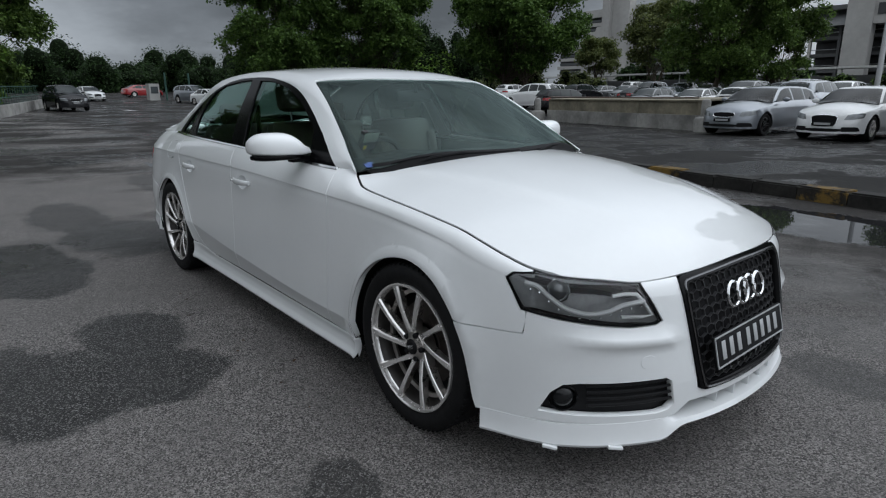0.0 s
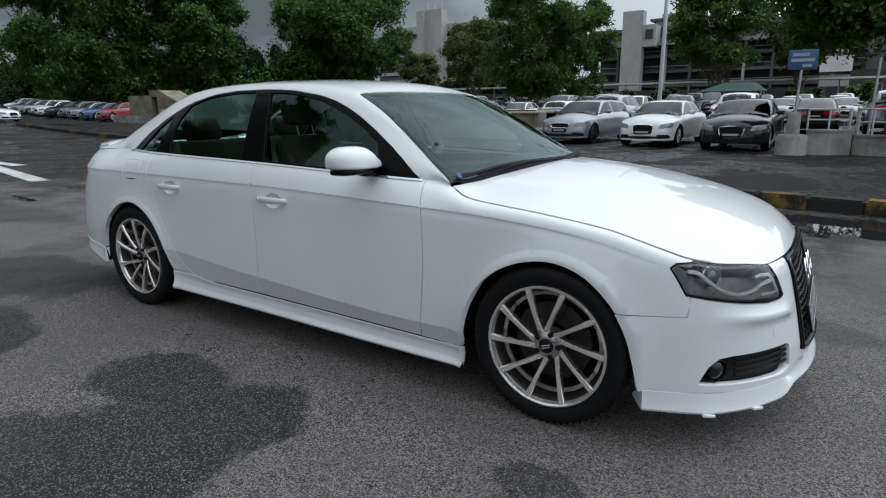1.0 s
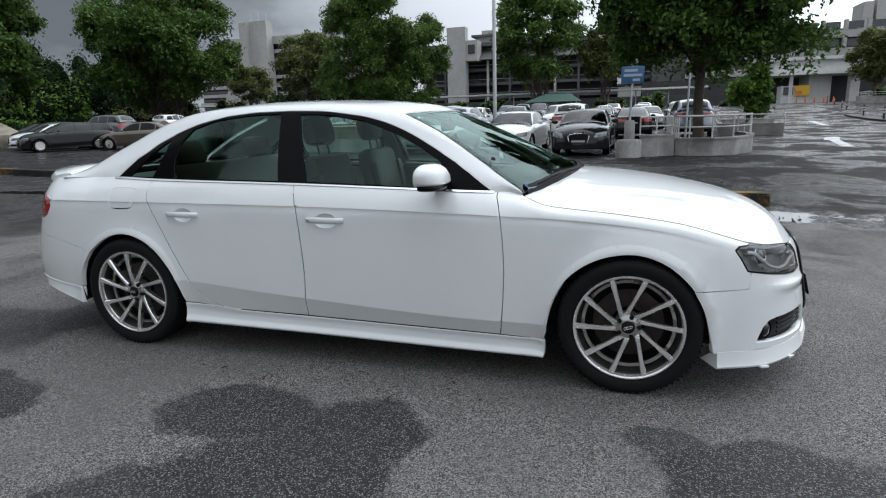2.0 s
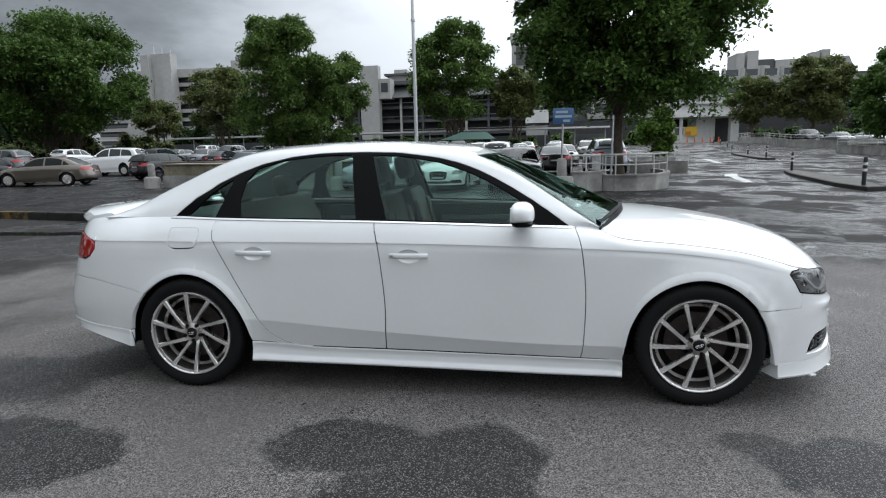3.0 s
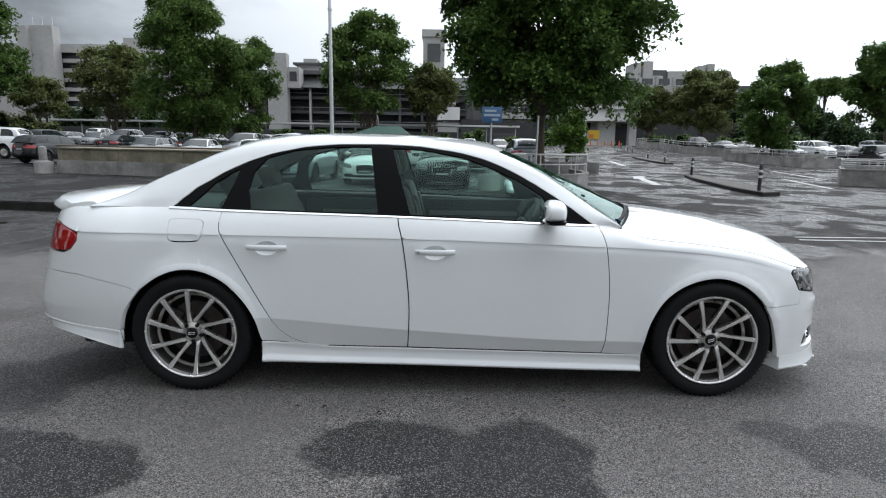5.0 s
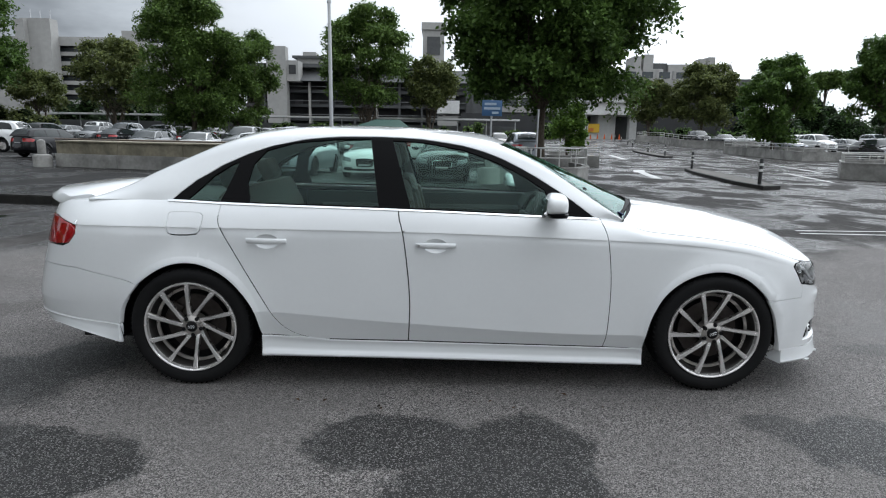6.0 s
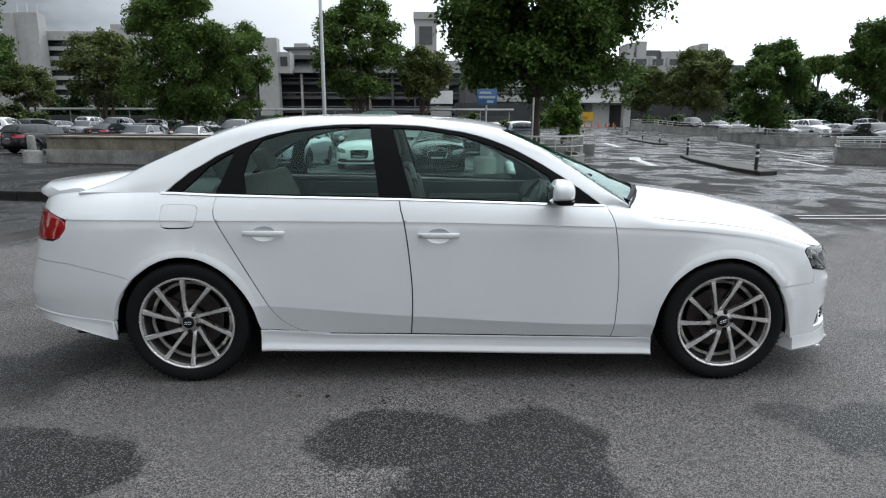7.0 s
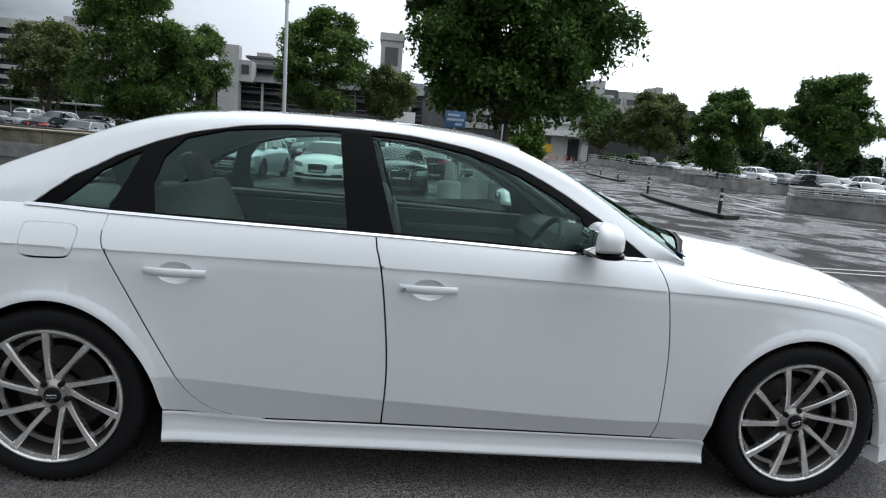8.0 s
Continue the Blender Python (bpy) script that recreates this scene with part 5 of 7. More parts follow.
def cabin_fittings(car):
    """Seats, dash, wheel and door linings, seen through the glass."""
    L = MAT["seat_leather"]
    for x0, y0 in ((-.05, -.37), (-.05, .37)):
        seat = new("front_seat")
        seat.parent = car
        bm = bmesh.new()
        add_box(bm, x0 - .16, x0 + .37, y0 - .25, y0 + .25, .40, .56, .05)
        part("seat_cushion", bm, L, seat)
        m = Matrix.Translation((x0 - .15, y0, .50)) @ Euler((0, radians(-13), 0)).to_matrix().to_4x4()
        bm = bmesh.new()
        add_box(bm, -.07, .06, -.23, .23, 0, .60, .055, m)
        add_box(bm, .02, .085, -.245, -.165, .06, .50, .03, m)
        add_box(bm, .02, .085, .165, .245, .06, .50, .03, m)
        part("seat_back", bm, L, seat)
        bm = bmesh.new()
        add_box(bm, -.055, .045, -.135, .135, .66, .83, .045, m)
        part("headrest", bm, L, seat)
        for d in (-.06, .06):
            bm = bmesh.new()
            add_tube(bm, [m @ Vector((-.005, d, .56)), m @ Vector((-.005, d, .70))], .006, 6)
            part("headrest_post", bm, MAT["dark_chrome"], seat)
    bench = new("rear_seat")
    bench.parent = car
    m = Matrix.Translation((-1.05, 0, .52)) @ Euler((0, radians(-24), 0)).to_matrix().to_4x4()
    bm = bmesh.new()
    add_box(bm, -1.0, -.50, -.66, .66, .40, .54, .05)
    part("seat_cushion", bm, L, bench)
    bm = bmesh.new()
    add_box(bm, -.07, .07, -.64, .64, 0, .56, .05, m)
    part("seat_back", bm, L, bench)
    for y in (-.38, .38):
        bm = bmesh.new()
        add_box(bm, -.05, .05, y - .13, y + .13, .56, .72, .04, m)
        part("headrest", bm, L, bench)
    bm = bmesh.new()
    add_box(bm, -1.90, -1.28, -.62, .62, .93, .965, .01)
    part("parcel_shelf", bm, MAT["trim_grey"], car)
    bm = bmesh.new()
    rows = []
    for i in range(17):
        y = -.66 + 1.32 * i / 16
        k = 1 - .16 * (abs(y) / .66) ** 2
        prof = [(1.00 * k, .905), (.86 * k, .935), (.66, .955 + .02 * math.exp(-((y + .37) / .16) ** 2)), (.56, .93), (.52, .86), (.56, .70), (.62, .52)]
        rows.append([bm.verts.new((a, y, b)) for a, b in prof])
    for A, B in zip(rows, rows[1:]):
        for k in range(len(A) - 1):
            bm.faces.new((A[k], A[k + 1], B[k + 1], B[k]))
    dash = part("dashboard", bm, MAT["trim_dark"], car)
    bm = bmesh.new()
    m = Matrix.Translation((.42, -.37, .855)) @ Euler((0, radians(-64), 0)).to_matrix().to_4x4()
    add_tube(bm, [m @ Vector((.185 * math.cos(t * math.tau / 36), .185 * math.sin(t * math.tau / 36), 0)) for t in range(36)], .014, 8, closed=True)
    sw = part("steering_wheel", bm, MAT["trim_dark"], car)
    bm = bmesh.new()
    add_box(bm, -.06, .06, -.07, .07, -.01, .035, .018, m)
    for a in (0, math.pi, -math.pi / 2):
        add_tube(bm, [m @ Vector((0, 0, .01)), m @ Vector((.18 * math.sin(a), .18 * math.cos(a), 0))], .014, 6)
    add_tube(bm, [m @ Vector((0, 0, 0)), m @ Vector((0, 0, -.2))], .03, 8)
    part("wheel_boss", bm, MAT["trim_dark"], sw)
    bm = bmesh.new()
    add_box(bm, -.05, .58, -.12, .12, .30, .62, .03)
    part("centre_console", bm, MAT["trim_dark"], car)
    for s in (-1, 1):
        for x0, x1 in ((-.28, .70), (-1.12, -.34)):
            bm = bmesh.new()
            add_box(bm, x0, x1, s * .735 - .02, s * .735 + .02, .36, .925, .012)
            add_box(bm, x0 + .1, x1 - .12, s * .70 - .03, s * .70 + .03, .62, .68, .015)
            lin = part("door_lining", bm, MAT["trim_grey"], car)
            bm = bmesh.new()
            add_box(bm, x0 + .12, x1 - .10, s * .714 - .004, s * .714 + .004, .80, .835, .003)
            part("door_inlay", bm, MAT["trim_light"], lin)
        for lo in ([(-.385, .0), (-.255, .0), (-.355, .93), (-.445, .93)],):
            panel("pillar_lining", cabin, lo, MAT["trim_light"], car, kv=.45, step=.06, depth=.012, lift=-.030, mirror=s > 0)
        bm = bmesh.new()
        add_tube(bm, [(.84, s * .69, .95), (.60, s * .635, 1.09), (.40, s * .60, 1.20), (.22, s * .565, 1.285)], .022, 8)
        part("pillar_lining", bm, MAT["trim_dark"], car)
        bm = bmesh.new()
        add_tube(bm, [(-.40, s * .615, 1.18), (-.37, s * .63, .95), (-.32, s * .62, .62)], .014, 5)
        part("seat_belt", bm, MAT["matt_black"], car)
    bm = bmesh.new()
    rows = []
    for i in range(15):
        x = -1.15 + 1.36 * i / 14
        rows.append([bm.verts.new(q) for q in (cabin(np.full(9, x), np.linspace(1.14, 2.86, 9)) - (0, 0, .035)).tolist()])
    for A, B in zip(rows, rows[1:]):
        for k in range(8):
            bm.faces.new((A[k], A[k + 1], B[k + 1], B[k]))
    part("headlining", bm, MAT["trim_light"], car)
    bm = bmesh.new()
    add_box(bm, .30, .33, -.12, .12, 1.20, 1.265, .02)
    add_tube(bm, [(.34, 0, 1.25), (.33, 0, 1.31)], .012, 6)
    part("rear_view_mirror", bm, MAT["trim_dark"], car)
    # small holder and stickers behind the screen, on the driver's side
    bm = bmesh.new()
    m = Matrix.Translation((.70, -.565, 1.035)) @ Euler((0, radians(28), radians(12))).to_matrix().to_4x4()
    add_box(bm, -.012, .012, -.055, .055, -.05, .05, .008, m)
    unit = part("toll_unit", bm, MAT["trim_dark"], car, "small dark toll unit behind the windscreen")
    bm = bmesh.new()
    add_box(bm, .011, .014, -.045, .045, -.005, .042, .001, m)
    part("unit_label", bm, MAT["label_grey"], unit)
    bm = bmesh.new()
    add_box(bm, .011, .0145, -.030, -.012, -.042, -.022, .001, m)
    part("yellow_mark", bm, MAT["sticker_yellow"], unit)
    bm = bmesh.new()
    q = cabin(.915, 1.04)[0]
    for dx, dy in ((0, 0), (-.022, .022)):
        m = Matrix.Translation((q[0] + dx * .4, q[1] + dy, q[2] + .002 - dx * .2)) @ Euler((0, radians(32), radians(8))).to_matrix().to_4x4()
        add_box(bm, -.012, .012, -.018, .018, -.001, .001, 0, m)
    part("screen_sticker", bm, MAT["sticker_blue"], car)


white_saloon()

# ---- materials of the surroundings ----
material("concrete_light", (.46, .45, .42), .8, grain=.10, grain_scale=6, blotch=.22, blotch_scale=.35, bump=.2, bump_scale=18)
material("concrete_far", (.38, .375, .36), .85, grain=.06, grain_scale=.8, blotch=.16, blotch_scale=.06)
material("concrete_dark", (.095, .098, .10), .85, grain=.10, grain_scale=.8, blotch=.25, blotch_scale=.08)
# near-black that paints in the shade of openings and set-back walls
material("recess_shade", (.035, .036, .038), .6, grain=.2, grain_scale=.5)
material("far_glass", (.05, .06, .065), .15, grain=.2, grain_scale=.3)
material("wall_paint", (.27, .265, .25), .78, grain=.12, grain_scale=9, blotch=.45, blotch_scale=1.1, bump=.15, bump_scale=30)
material("wall_beige", (.205, .185, .135), .8, grain=.15, grain_scale=8, blotch=.45, blotch_scale=1.3, bump=.2, bump_scale=25)
material("kerb_stone", (.022, .021, .019), .72, spec=.3, grain=.3, grain_scale=25, blotch=.4, blotch_scale=3, bump=.4, bump_scale=30)
material("kerb_yellow", (.026, .024, .020), .72, grain=.3, grain_scale=25, blotch=.3, blotch_scale=3, bump=.4, bump_scale=30, spec=.3)
kn, kl = MAT["kerb_yellow"].node_tree.nodes, MAT["kerb_yellow"].node_tree.links
kb = kn["Principled BSDF"]
flake = kn.new("ShaderNodeTexNoise")                       # shreds of ochre paint left on the stone
flake.inputs["Scale"].default_value, flake.inputs["Detail"].default_value, flake.inputs["Roughness"].default_value = 4.5, 8.0, .72
kgeo = kn.new("ShaderNodeNewGeometry")
kl.new(kgeo.outputs["Position"], flake.inputs["Vector"])
shred = kn.new("ShaderNodeMapRange")
shred.inputs[1].default_value, shred.inputs[2].default_value, shred.inputs[3].default_value, shred.inputs[4].default_value = .45, .55, 0, .9
kl.new(flake.outputs["Fac"], shred.inputs[0])
kmix = kn.new("ShaderNodeMix")
kmix.data_type = "RGBA"
kl.new(kb.inputs["Base Color"].links[0].from_socket, kmix.inputs[6])
kmix.inputs[7].default_value = (.20, .125, .028, 1)
kl.new(shred.outputs[0], kmix.inputs[0])
kl.new(kmix.outputs[2], kb.inputs["Base Color"])
material("kerb_top", (.085, .080, .070), .8, grain=.25, grain_scale=20, blotch=.3, blotch_scale=2, bump=.3, bump_scale=30)
material("line_paint", (.54, .54, .53), .7, grain=.2, grain_scale=40, blotch=.35, blotch_scale=2.5)
material("galvanised", (.50, .51, .52), .45, .7, grain=.1, grain_scale=20)
material("rail_paint", (.50, .50, .48), .6, .1, grain=.12, grain_scale=15)
material("post_black", (.02, .02, .021), .45, grain=.2)
material("post_white", (.75, .75, .73), .5, grain=.1)
material("sign_blue", (.045, .115, .24), .45, grain=.08)
material("sign_white", (.34, .42, .50), .5, grain=.1)
material("banner_yellow", (.75, .48, .04), .6, grain=.1)
material("banner_orange", (.62, .20, .05), .6, grain=.1)
material("green_roof", (.025, .075, .058), .6, grain=.1, grain_scale=2)
material("canopy_white", (.66, .66, .65), .6, grain=.06, grain_scale=2, blotch=.12, blotch_scale=.3)
material("bark", (.085, .068, .050), .85, grain=.35, grain_scale=14, blotch=.3, blotch_scale=2, bump=.5, bump_scale=22)
material("cone_orange", (.65, .12, .02), .5, grain=.1)
material("rust", (.12, .085, .065), .7, grain=.2)
material("soil", (.06, .045, .03), .9, grain=.3, grain_scale=12, bump=.4)
# near-black green: the shade inside leaf masses, as a colour
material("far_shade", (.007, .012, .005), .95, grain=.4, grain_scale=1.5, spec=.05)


def leaf_material(name, color, vary=.45):
    mt = bpy.data.materials.new(name)
    mt.use_nodes = True
    n, l = mt.node_tree.nodes, mt.node_tree.links
    b = n["Principled BSDF"]
    b.inputs["Roughness"].default_value, b.inputs["Specular IOR Level"].default_value = .55, .2
    geo = n.new("ShaderNodeNewGeometry")
    ramp = n.new("ShaderNodeValToRGB")
    c = color
    ramp.color_ramp.elements[0].color = (c[0] * (1 - vary), c[1] * (1 - vary), c[2] * (1 - vary), 1)
    ramp.color_ramp.elements[1].color = (c[0] * (1 + vary * 1.5), c[1] * (1 + vary * 1.1), c[2] * (1 + vary * .6), 1)
    l.new(geo.outputs["Random Per Island"], ramp.inputs[0])
    tx = n.new("ShaderNodeTexNoise")
    tx.inputs["Scale"].default_value = .7
    l.new(geo.outputs["Position"], tx.inputs["Vector"])
    mr = n.new("ShaderNodeMapRange")
    mr.inputs[1].default_value, mr.inputs[2].default_value, mr.inputs[3].default_value, mr.inputs[4].default_value = .3, .7, .75, 1.25
    l.new(tx.outputs["Fac"], mr.inputs[0])
    sc = n.new("ShaderNodeVectorMath")
    sc.operation = "SCALE"
    l.new(ramp.outputs[0], sc.inputs[0]), l.new(mr.outputs[0], sc.inputs["Scale"])
    l.new(sc.outputs[0], b.inputs["Base Color"])
    tr = n.new("ShaderNodeBsdfTranslucent")
    l.new(sc.outputs[0], tr.inputs["Color"])
    mx = n.new("ShaderNodeMixShader")
    mx.inputs[0].default_value = .34
    o = n["Material Output"]
    l.new(b.outputs[0], mx.inputs[1]), l.new(tr.outputs[0], mx.inputs[2]), l.new(mx.outputs[0], o.inputs["Surface"])
    MAT[name] = mt


leaf_material("leaf_dark", (.074, .140, .036))
leaf_material("leaf_far", (.026, .054, .018), .3)
leaf_material("leaf_mid", (.088, .155, .042))
leaf_material("leaf_olive", (.115, .150, .058))
leaf_material("leaf_light", (.095, .180, .034))


# ---- plants ----
def leaves(name, centres, size, material_, parent, rng, droop=.3, label="", long=1.7):
    """Many small folded leaves at the points given, joined in one mesh."""
    n = len(centres)
    a = rng.uniform(0, math.tau, n)
    tilt = rng.normal(-droop, .55, n)
    d = np.stack([np.cos(a) * np.cos(tilt), np.sin(a) * np.cos(tilt), np.sin(tilt)], -1)
    up = np.stack([rng.normal(0, .5, n), rng.normal(0, .5, n), np.ones(n)], -1)
    s = np.cross(d, up)
    s /= np.linalg.norm(s, axis=1)[:, None]
    u = np.cross(s, d)
    L = (size * rng.uniform(.6, 1.35, n))[:, None]
    w = L / long * .5
    quad = np.stack([centres, centres + d * L * .5 + s * w - u * w * .35, centres + d * L - u * L * .12, centres + d * L * .5 - s * w - u * w * .35], 1).reshape(-1, 3)
    me = bpy.data.meshes.new(name)
    me.vertices.add(4 * n), me.loops.add(4 * n), me.polygons.add(n)
    me.vertices.foreach_set("co", quad.ravel())
    me.loops.foreach_set("vertex_index", np.arange(4 * n))
    me.polygons.foreach_set("loop_start", np.arange(0, 4 * n, 4))
    me.update(calc_edges=True)
    me.materials.append(material_)
    ob = new(name, me)
    ob.parent = parent
    if label:
        ob["label"] = label
    return ob


def tree(x, y, height, spread, clear, leaf, count, seed, mat="leaf_mid", trunk=.25, stems=1, label="", lobes=26, name="tree", squash=1.0, gap=.0):
    """A broadleaf tree: tapered trunk, limbs to each lobe of the crown, and leaves on the lobes' outer parts."""
    rng = np.random.default_rng(seed)
    z0 = float(ground_z(x, y))
    t = thing(name, label or "broadleaf tree with a dense dark green crown", "tree", Matrix.Translation((x, y, z0)), "trees round the car park")
    tips = []
    ph = rng.uniform(0, math.tau, 3)
    for i in range(lobes):
        h = rng.beta(1.5, 1.25)                                         # share of the crown's height
        a = rng.uniform(0, math.tau)
        wide = (h + .06) ** .42 * (1.03 - h) ** .46 * 1.62 * (1 + .08 * math.sin(2 * a + ph[0]) + .08 * math.sin(3 * a + ph[1] + 4 * h) + .05 * math.sin(7 * h + ph[2]))
        r = rng.uniform(.55, .92) if i % 4 else rng.uniform(.10, .55)
        p = np.array([math.cos(a) * wide * spread * r, math.sin(a) * wide * spread * r, clear + (height - clear) * (.05 + .90 * h) * (squash if squash < 1 and h < .5 else 1)])
        tips.append((p, spread * rng.uniform(.15, .27)))
    bm = bmesh.new()
    fork = max(clear * .95, height * .28) if stems == 1 else clear * .35
    lean = rng.normal(0, .12, 2)
    ends = []
    for s in range(stems):
        a = math.tau * s / max(1, stems) + rng.uniform(0, 1)
        o = 0 if stems == 1 else spread * .16
        top = Vector((lean[0] + math.cos(a) * o, lean[1] + math.sin(a) * o, fork + (0 if stems == 1 else clear * .5)))
        k = trunk if stems == 1 else trunk * .7
        pts = [Vector((math.cos(a) * o * .2, math.sin(a) * o * .2, -.25))]
        for j in range(1, 5):
            f = j / 4
            pts.append(Vector((top.x * f + rng.normal(0, .05), top.y * f + rng.normal(0, .05), top.z * f)))
        add_tube(bm, pts, [k * 1.35, k * 1.05, k * .95, k * .85, k * .72], 10)
        ends.append((pts[-1], k * .7))
    part("trunk", bm, MAT["bark"], t)
    for i, (p, r) in enumerate(tips):
        e, k = ends[i % len(ends)]
        tip = Vector(p)
        mid = e.lerp(tip, .5) + Vector((rng.normal(0, .25), rng.normal(0, .25), -.10 * (tip - e).length))
        bm = bmesh.new()
        k2 = k * rng.uniform(.18, .42)
        add_tube(bm, [e - Vector((0, 0, .15 + clear * .35 * (i % 3) / 2)), e.lerp(mid, .5) + Vector((0, 0, .05)), mid, mid.lerp(tip, .6), tip], [k2, k2 * .8, k2 * .6, k2 * .4, k2 * .18], 6)
        part("limb", bm, MAT["bark"], t)
    each = int(count * 2.6) // len(tips)
    pts = []
    for p, r in tips:
        m = int(each * rng.uniform(.7, 1.3))
        # twigs: small tufts on the lobe's upper shell, with some hanging below
        tufts = max(8, m // 12)
        q = rng.normal(0, 1, (tufts, 3))
        q /= np.linalg.norm(q, axis=1)[:, None]
        q[:, 2] = np.where((q[:, 2] < 0) & (rng.uniform(0, 1, tufts) < .7), -q[:, 2], q[:, 2])
        c = p + q * r * rng.uniform(.55, 1.05, (tufts, 1)) * np.array([1, 1, .72])
        way = q * rng.uniform(.05, .25, (tufts, 1)) * r
        way[:, 2] -= rng.uniform(.05, .30, tufts) * r
        idx = rng.integers(0, tufts, m)
        f = rng.uniform(0, 1, (m, 1))
        pts.append(c[idx] + way[idx] * f + rng.normal(0, leaf * .55, (m, 3)))
    pts = np.concatenate(pts)
    leaves("crown", pts, leaf, MAT[mat], t, rng)
    return t


def bank(name, label, spots, leaf, count, mat, seed):
    """A belt of shrubs or far woods, as one mass of leaves."""
    rng = np.random.default_rng(seed)
    pts, lumps = [], []
    for x, y, r, h in spots:
        m = int(count / len(spots))
        z0 = float(ground_z(x, y))
        sub = rng.normal(0, 1, (14, 3))
        sub /= np.linalg.norm(sub, axis=1)[:, None]
        sub[:, 2] = np.abs(sub[:, 2])
        c = np.array([x, y, z0]) + sub * np.array([r, r, h]) * rng.uniform(.35, .85, (14, 1))
        lumps += [(q, r, h) for q in c]
        idx = rng.integers(0, 14, m)
        q = rng.normal(0, 1, (m, 3))
        q /= np.linalg.norm(q, axis=1)[:, None]
        pts.append(c[idx] + q * rng.uniform(.5, 1.05, (m, 1)) * np.array([r, r, h]) * .34)
    pts = np.concatenate(pts)
    pts[:, 2] = np.maximum(pts[:, 2], .05)
    ob = leaves(name, pts, leaf, MAT[mat], None, rng)
    bm = bmesh.new()                                         # dark lumps fill the gaps, inner shade painted into their colour
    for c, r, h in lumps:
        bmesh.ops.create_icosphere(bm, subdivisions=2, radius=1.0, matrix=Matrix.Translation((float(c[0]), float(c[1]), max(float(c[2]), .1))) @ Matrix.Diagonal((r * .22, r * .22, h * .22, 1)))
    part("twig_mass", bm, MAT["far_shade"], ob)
    return tagged(ob, label, "vegetation", kind="stuff")


# ---- walls, rails, posts ----
def ribbon(bm, pts, z0, z1, thick):
    """An upright strip along plan points, with thickness."""
    pts = [Vector((*q, 0)) for q in pts]
    rows = []
    for i, q in enumerate(pts):
        a, b = pts[max(0, i - 1)], pts[min(len(pts) - 1, i + 1)]
        t = (b - a).normalized()
        n = Vector((-t.y, t.x, 0)) * thick / 2
        g = float(ground_z(q.x, q.y))
        rows.append([bm.verts.new(w) for w in (q + n + Vector((0, 0, g + z0)), q - n + Vector((0, 0, g + z0)), q - n + Vector((0, 0, g + z1)), q + n + Vector((0, 0, g + z1)))])
    for A, B in zip(rows, rows[1:]):
        for k in range(4):
            bm.faces.new((A[k], A[(k + 1) % 4], B[(k + 1) % 4], B[k]))
    bm.faces.new(rows[0][::-1]), bm.faces.new(rows[-1])


def planter(name, pts, height, rail, label, wall="wall_paint", step=1.3):
    """A low wall with a tube rail on posts."""
    x, y = pts[0]
    t = thing(name, label, "planter wall")
    bm = bmesh.new()
    ribbon(bm, pts, -.15, height, .16)
    part("wall", bm, MAT[wall], t, smooth=False)
    bm = bmesh.new()
    ribbon(bm, pts, height, height + .05, .22)
    part("coping", bm, MAT[wall], t, smooth=False)
    if rail:
        P = [Vector((a, b, float(ground_z(a, b)))) for a, b in pts]
        for h, r in ((rail, .028), ((rail + height) / 2 + .02, .02)):
            bm = bmesh.new()
            add_tube(bm, [q + Vector((0, 0, h)) for q in P], r, 8)
            part("rail", bm, MAT["rail_paint"], t)
        for A, B in zip(P, P[1:]):
            n = max(1, round((B - A).length / step))
            for k in range(n):
                q = A.lerp(B, k / n)
                bm = bmesh.new()
                add_tube(bm, [q + Vector((0, 0, height)), q + Vector((0, 0, rail))], .022, 6)
                part("post", bm, MAT["rail_paint"], t)
        bm = bmesh.new()
        add_tube(bm, [P[-1] + Vector((0, 0, height)), P[-1] + Vector((0, 0, rail))], .022, 6)
        part("post", bm, MAT["rail_paint"], t)
    return t


def striped_bollard(x, y, h=.82):
    t = thing("bollard", "black and white striped traffic bollard on the kerb", "bollard", Matrix.Translation((x, y, float(ground_z(x, y)) + .10)), "lane bollards")
    z = 0.0
    for k, (hh, c) in enumerate(((h * .52, "post_black"), (h * .09, "post_white"), (h * .12, "post_black"), (h * .09, "post_white"), (h * .18, "post_black"))):
        bm = bmesh.new()
        add_lathe(bm, [(.0005, z), (.055, z), (.055, z + hh), (.0005, z + hh)] if k < 4 else [(.0005, z), (.055, z), (.055, z + hh * .7), (.04, z + hh), (.0005, z + hh)], 16, "z")
        part("band", bm, MAT[c], t)
        z += hh
    bm = bmesh.new()
    add_lathe(bm, [(.0005, -.02), (.10, -.02), (.10, .02), (.06, .05), (.0005, .05)], 16, "z")
    part("foot", bm, MAT["post_black"], t)


def stone_bollard(x, y):
    t = thing("stone_bollard", "whitewashed round concrete bollard on a wide base", "bollard", Matrix.Translation((x, y, float(ground_z(x, y)))), "concrete bollards")
    bm = bmesh.new()
    add_lathe(bm, [(.0005, -.1), (.34, -.1), (.34, .40), (.30, .47), (.17, .50), (.0005, .50)], 24, "z")
    part("base", bm, MAT["wall_paint"], t)
    bm = bmesh.new()
    add_lathe(bm, [(.0005, .48), (.15, .48), (.145, .98), (.12, 1.04), (.05, 1.07), (.0005, 1.075)], 24, "z")
    part("shaft", bm, MAT["wall_paint"], t)
    return t


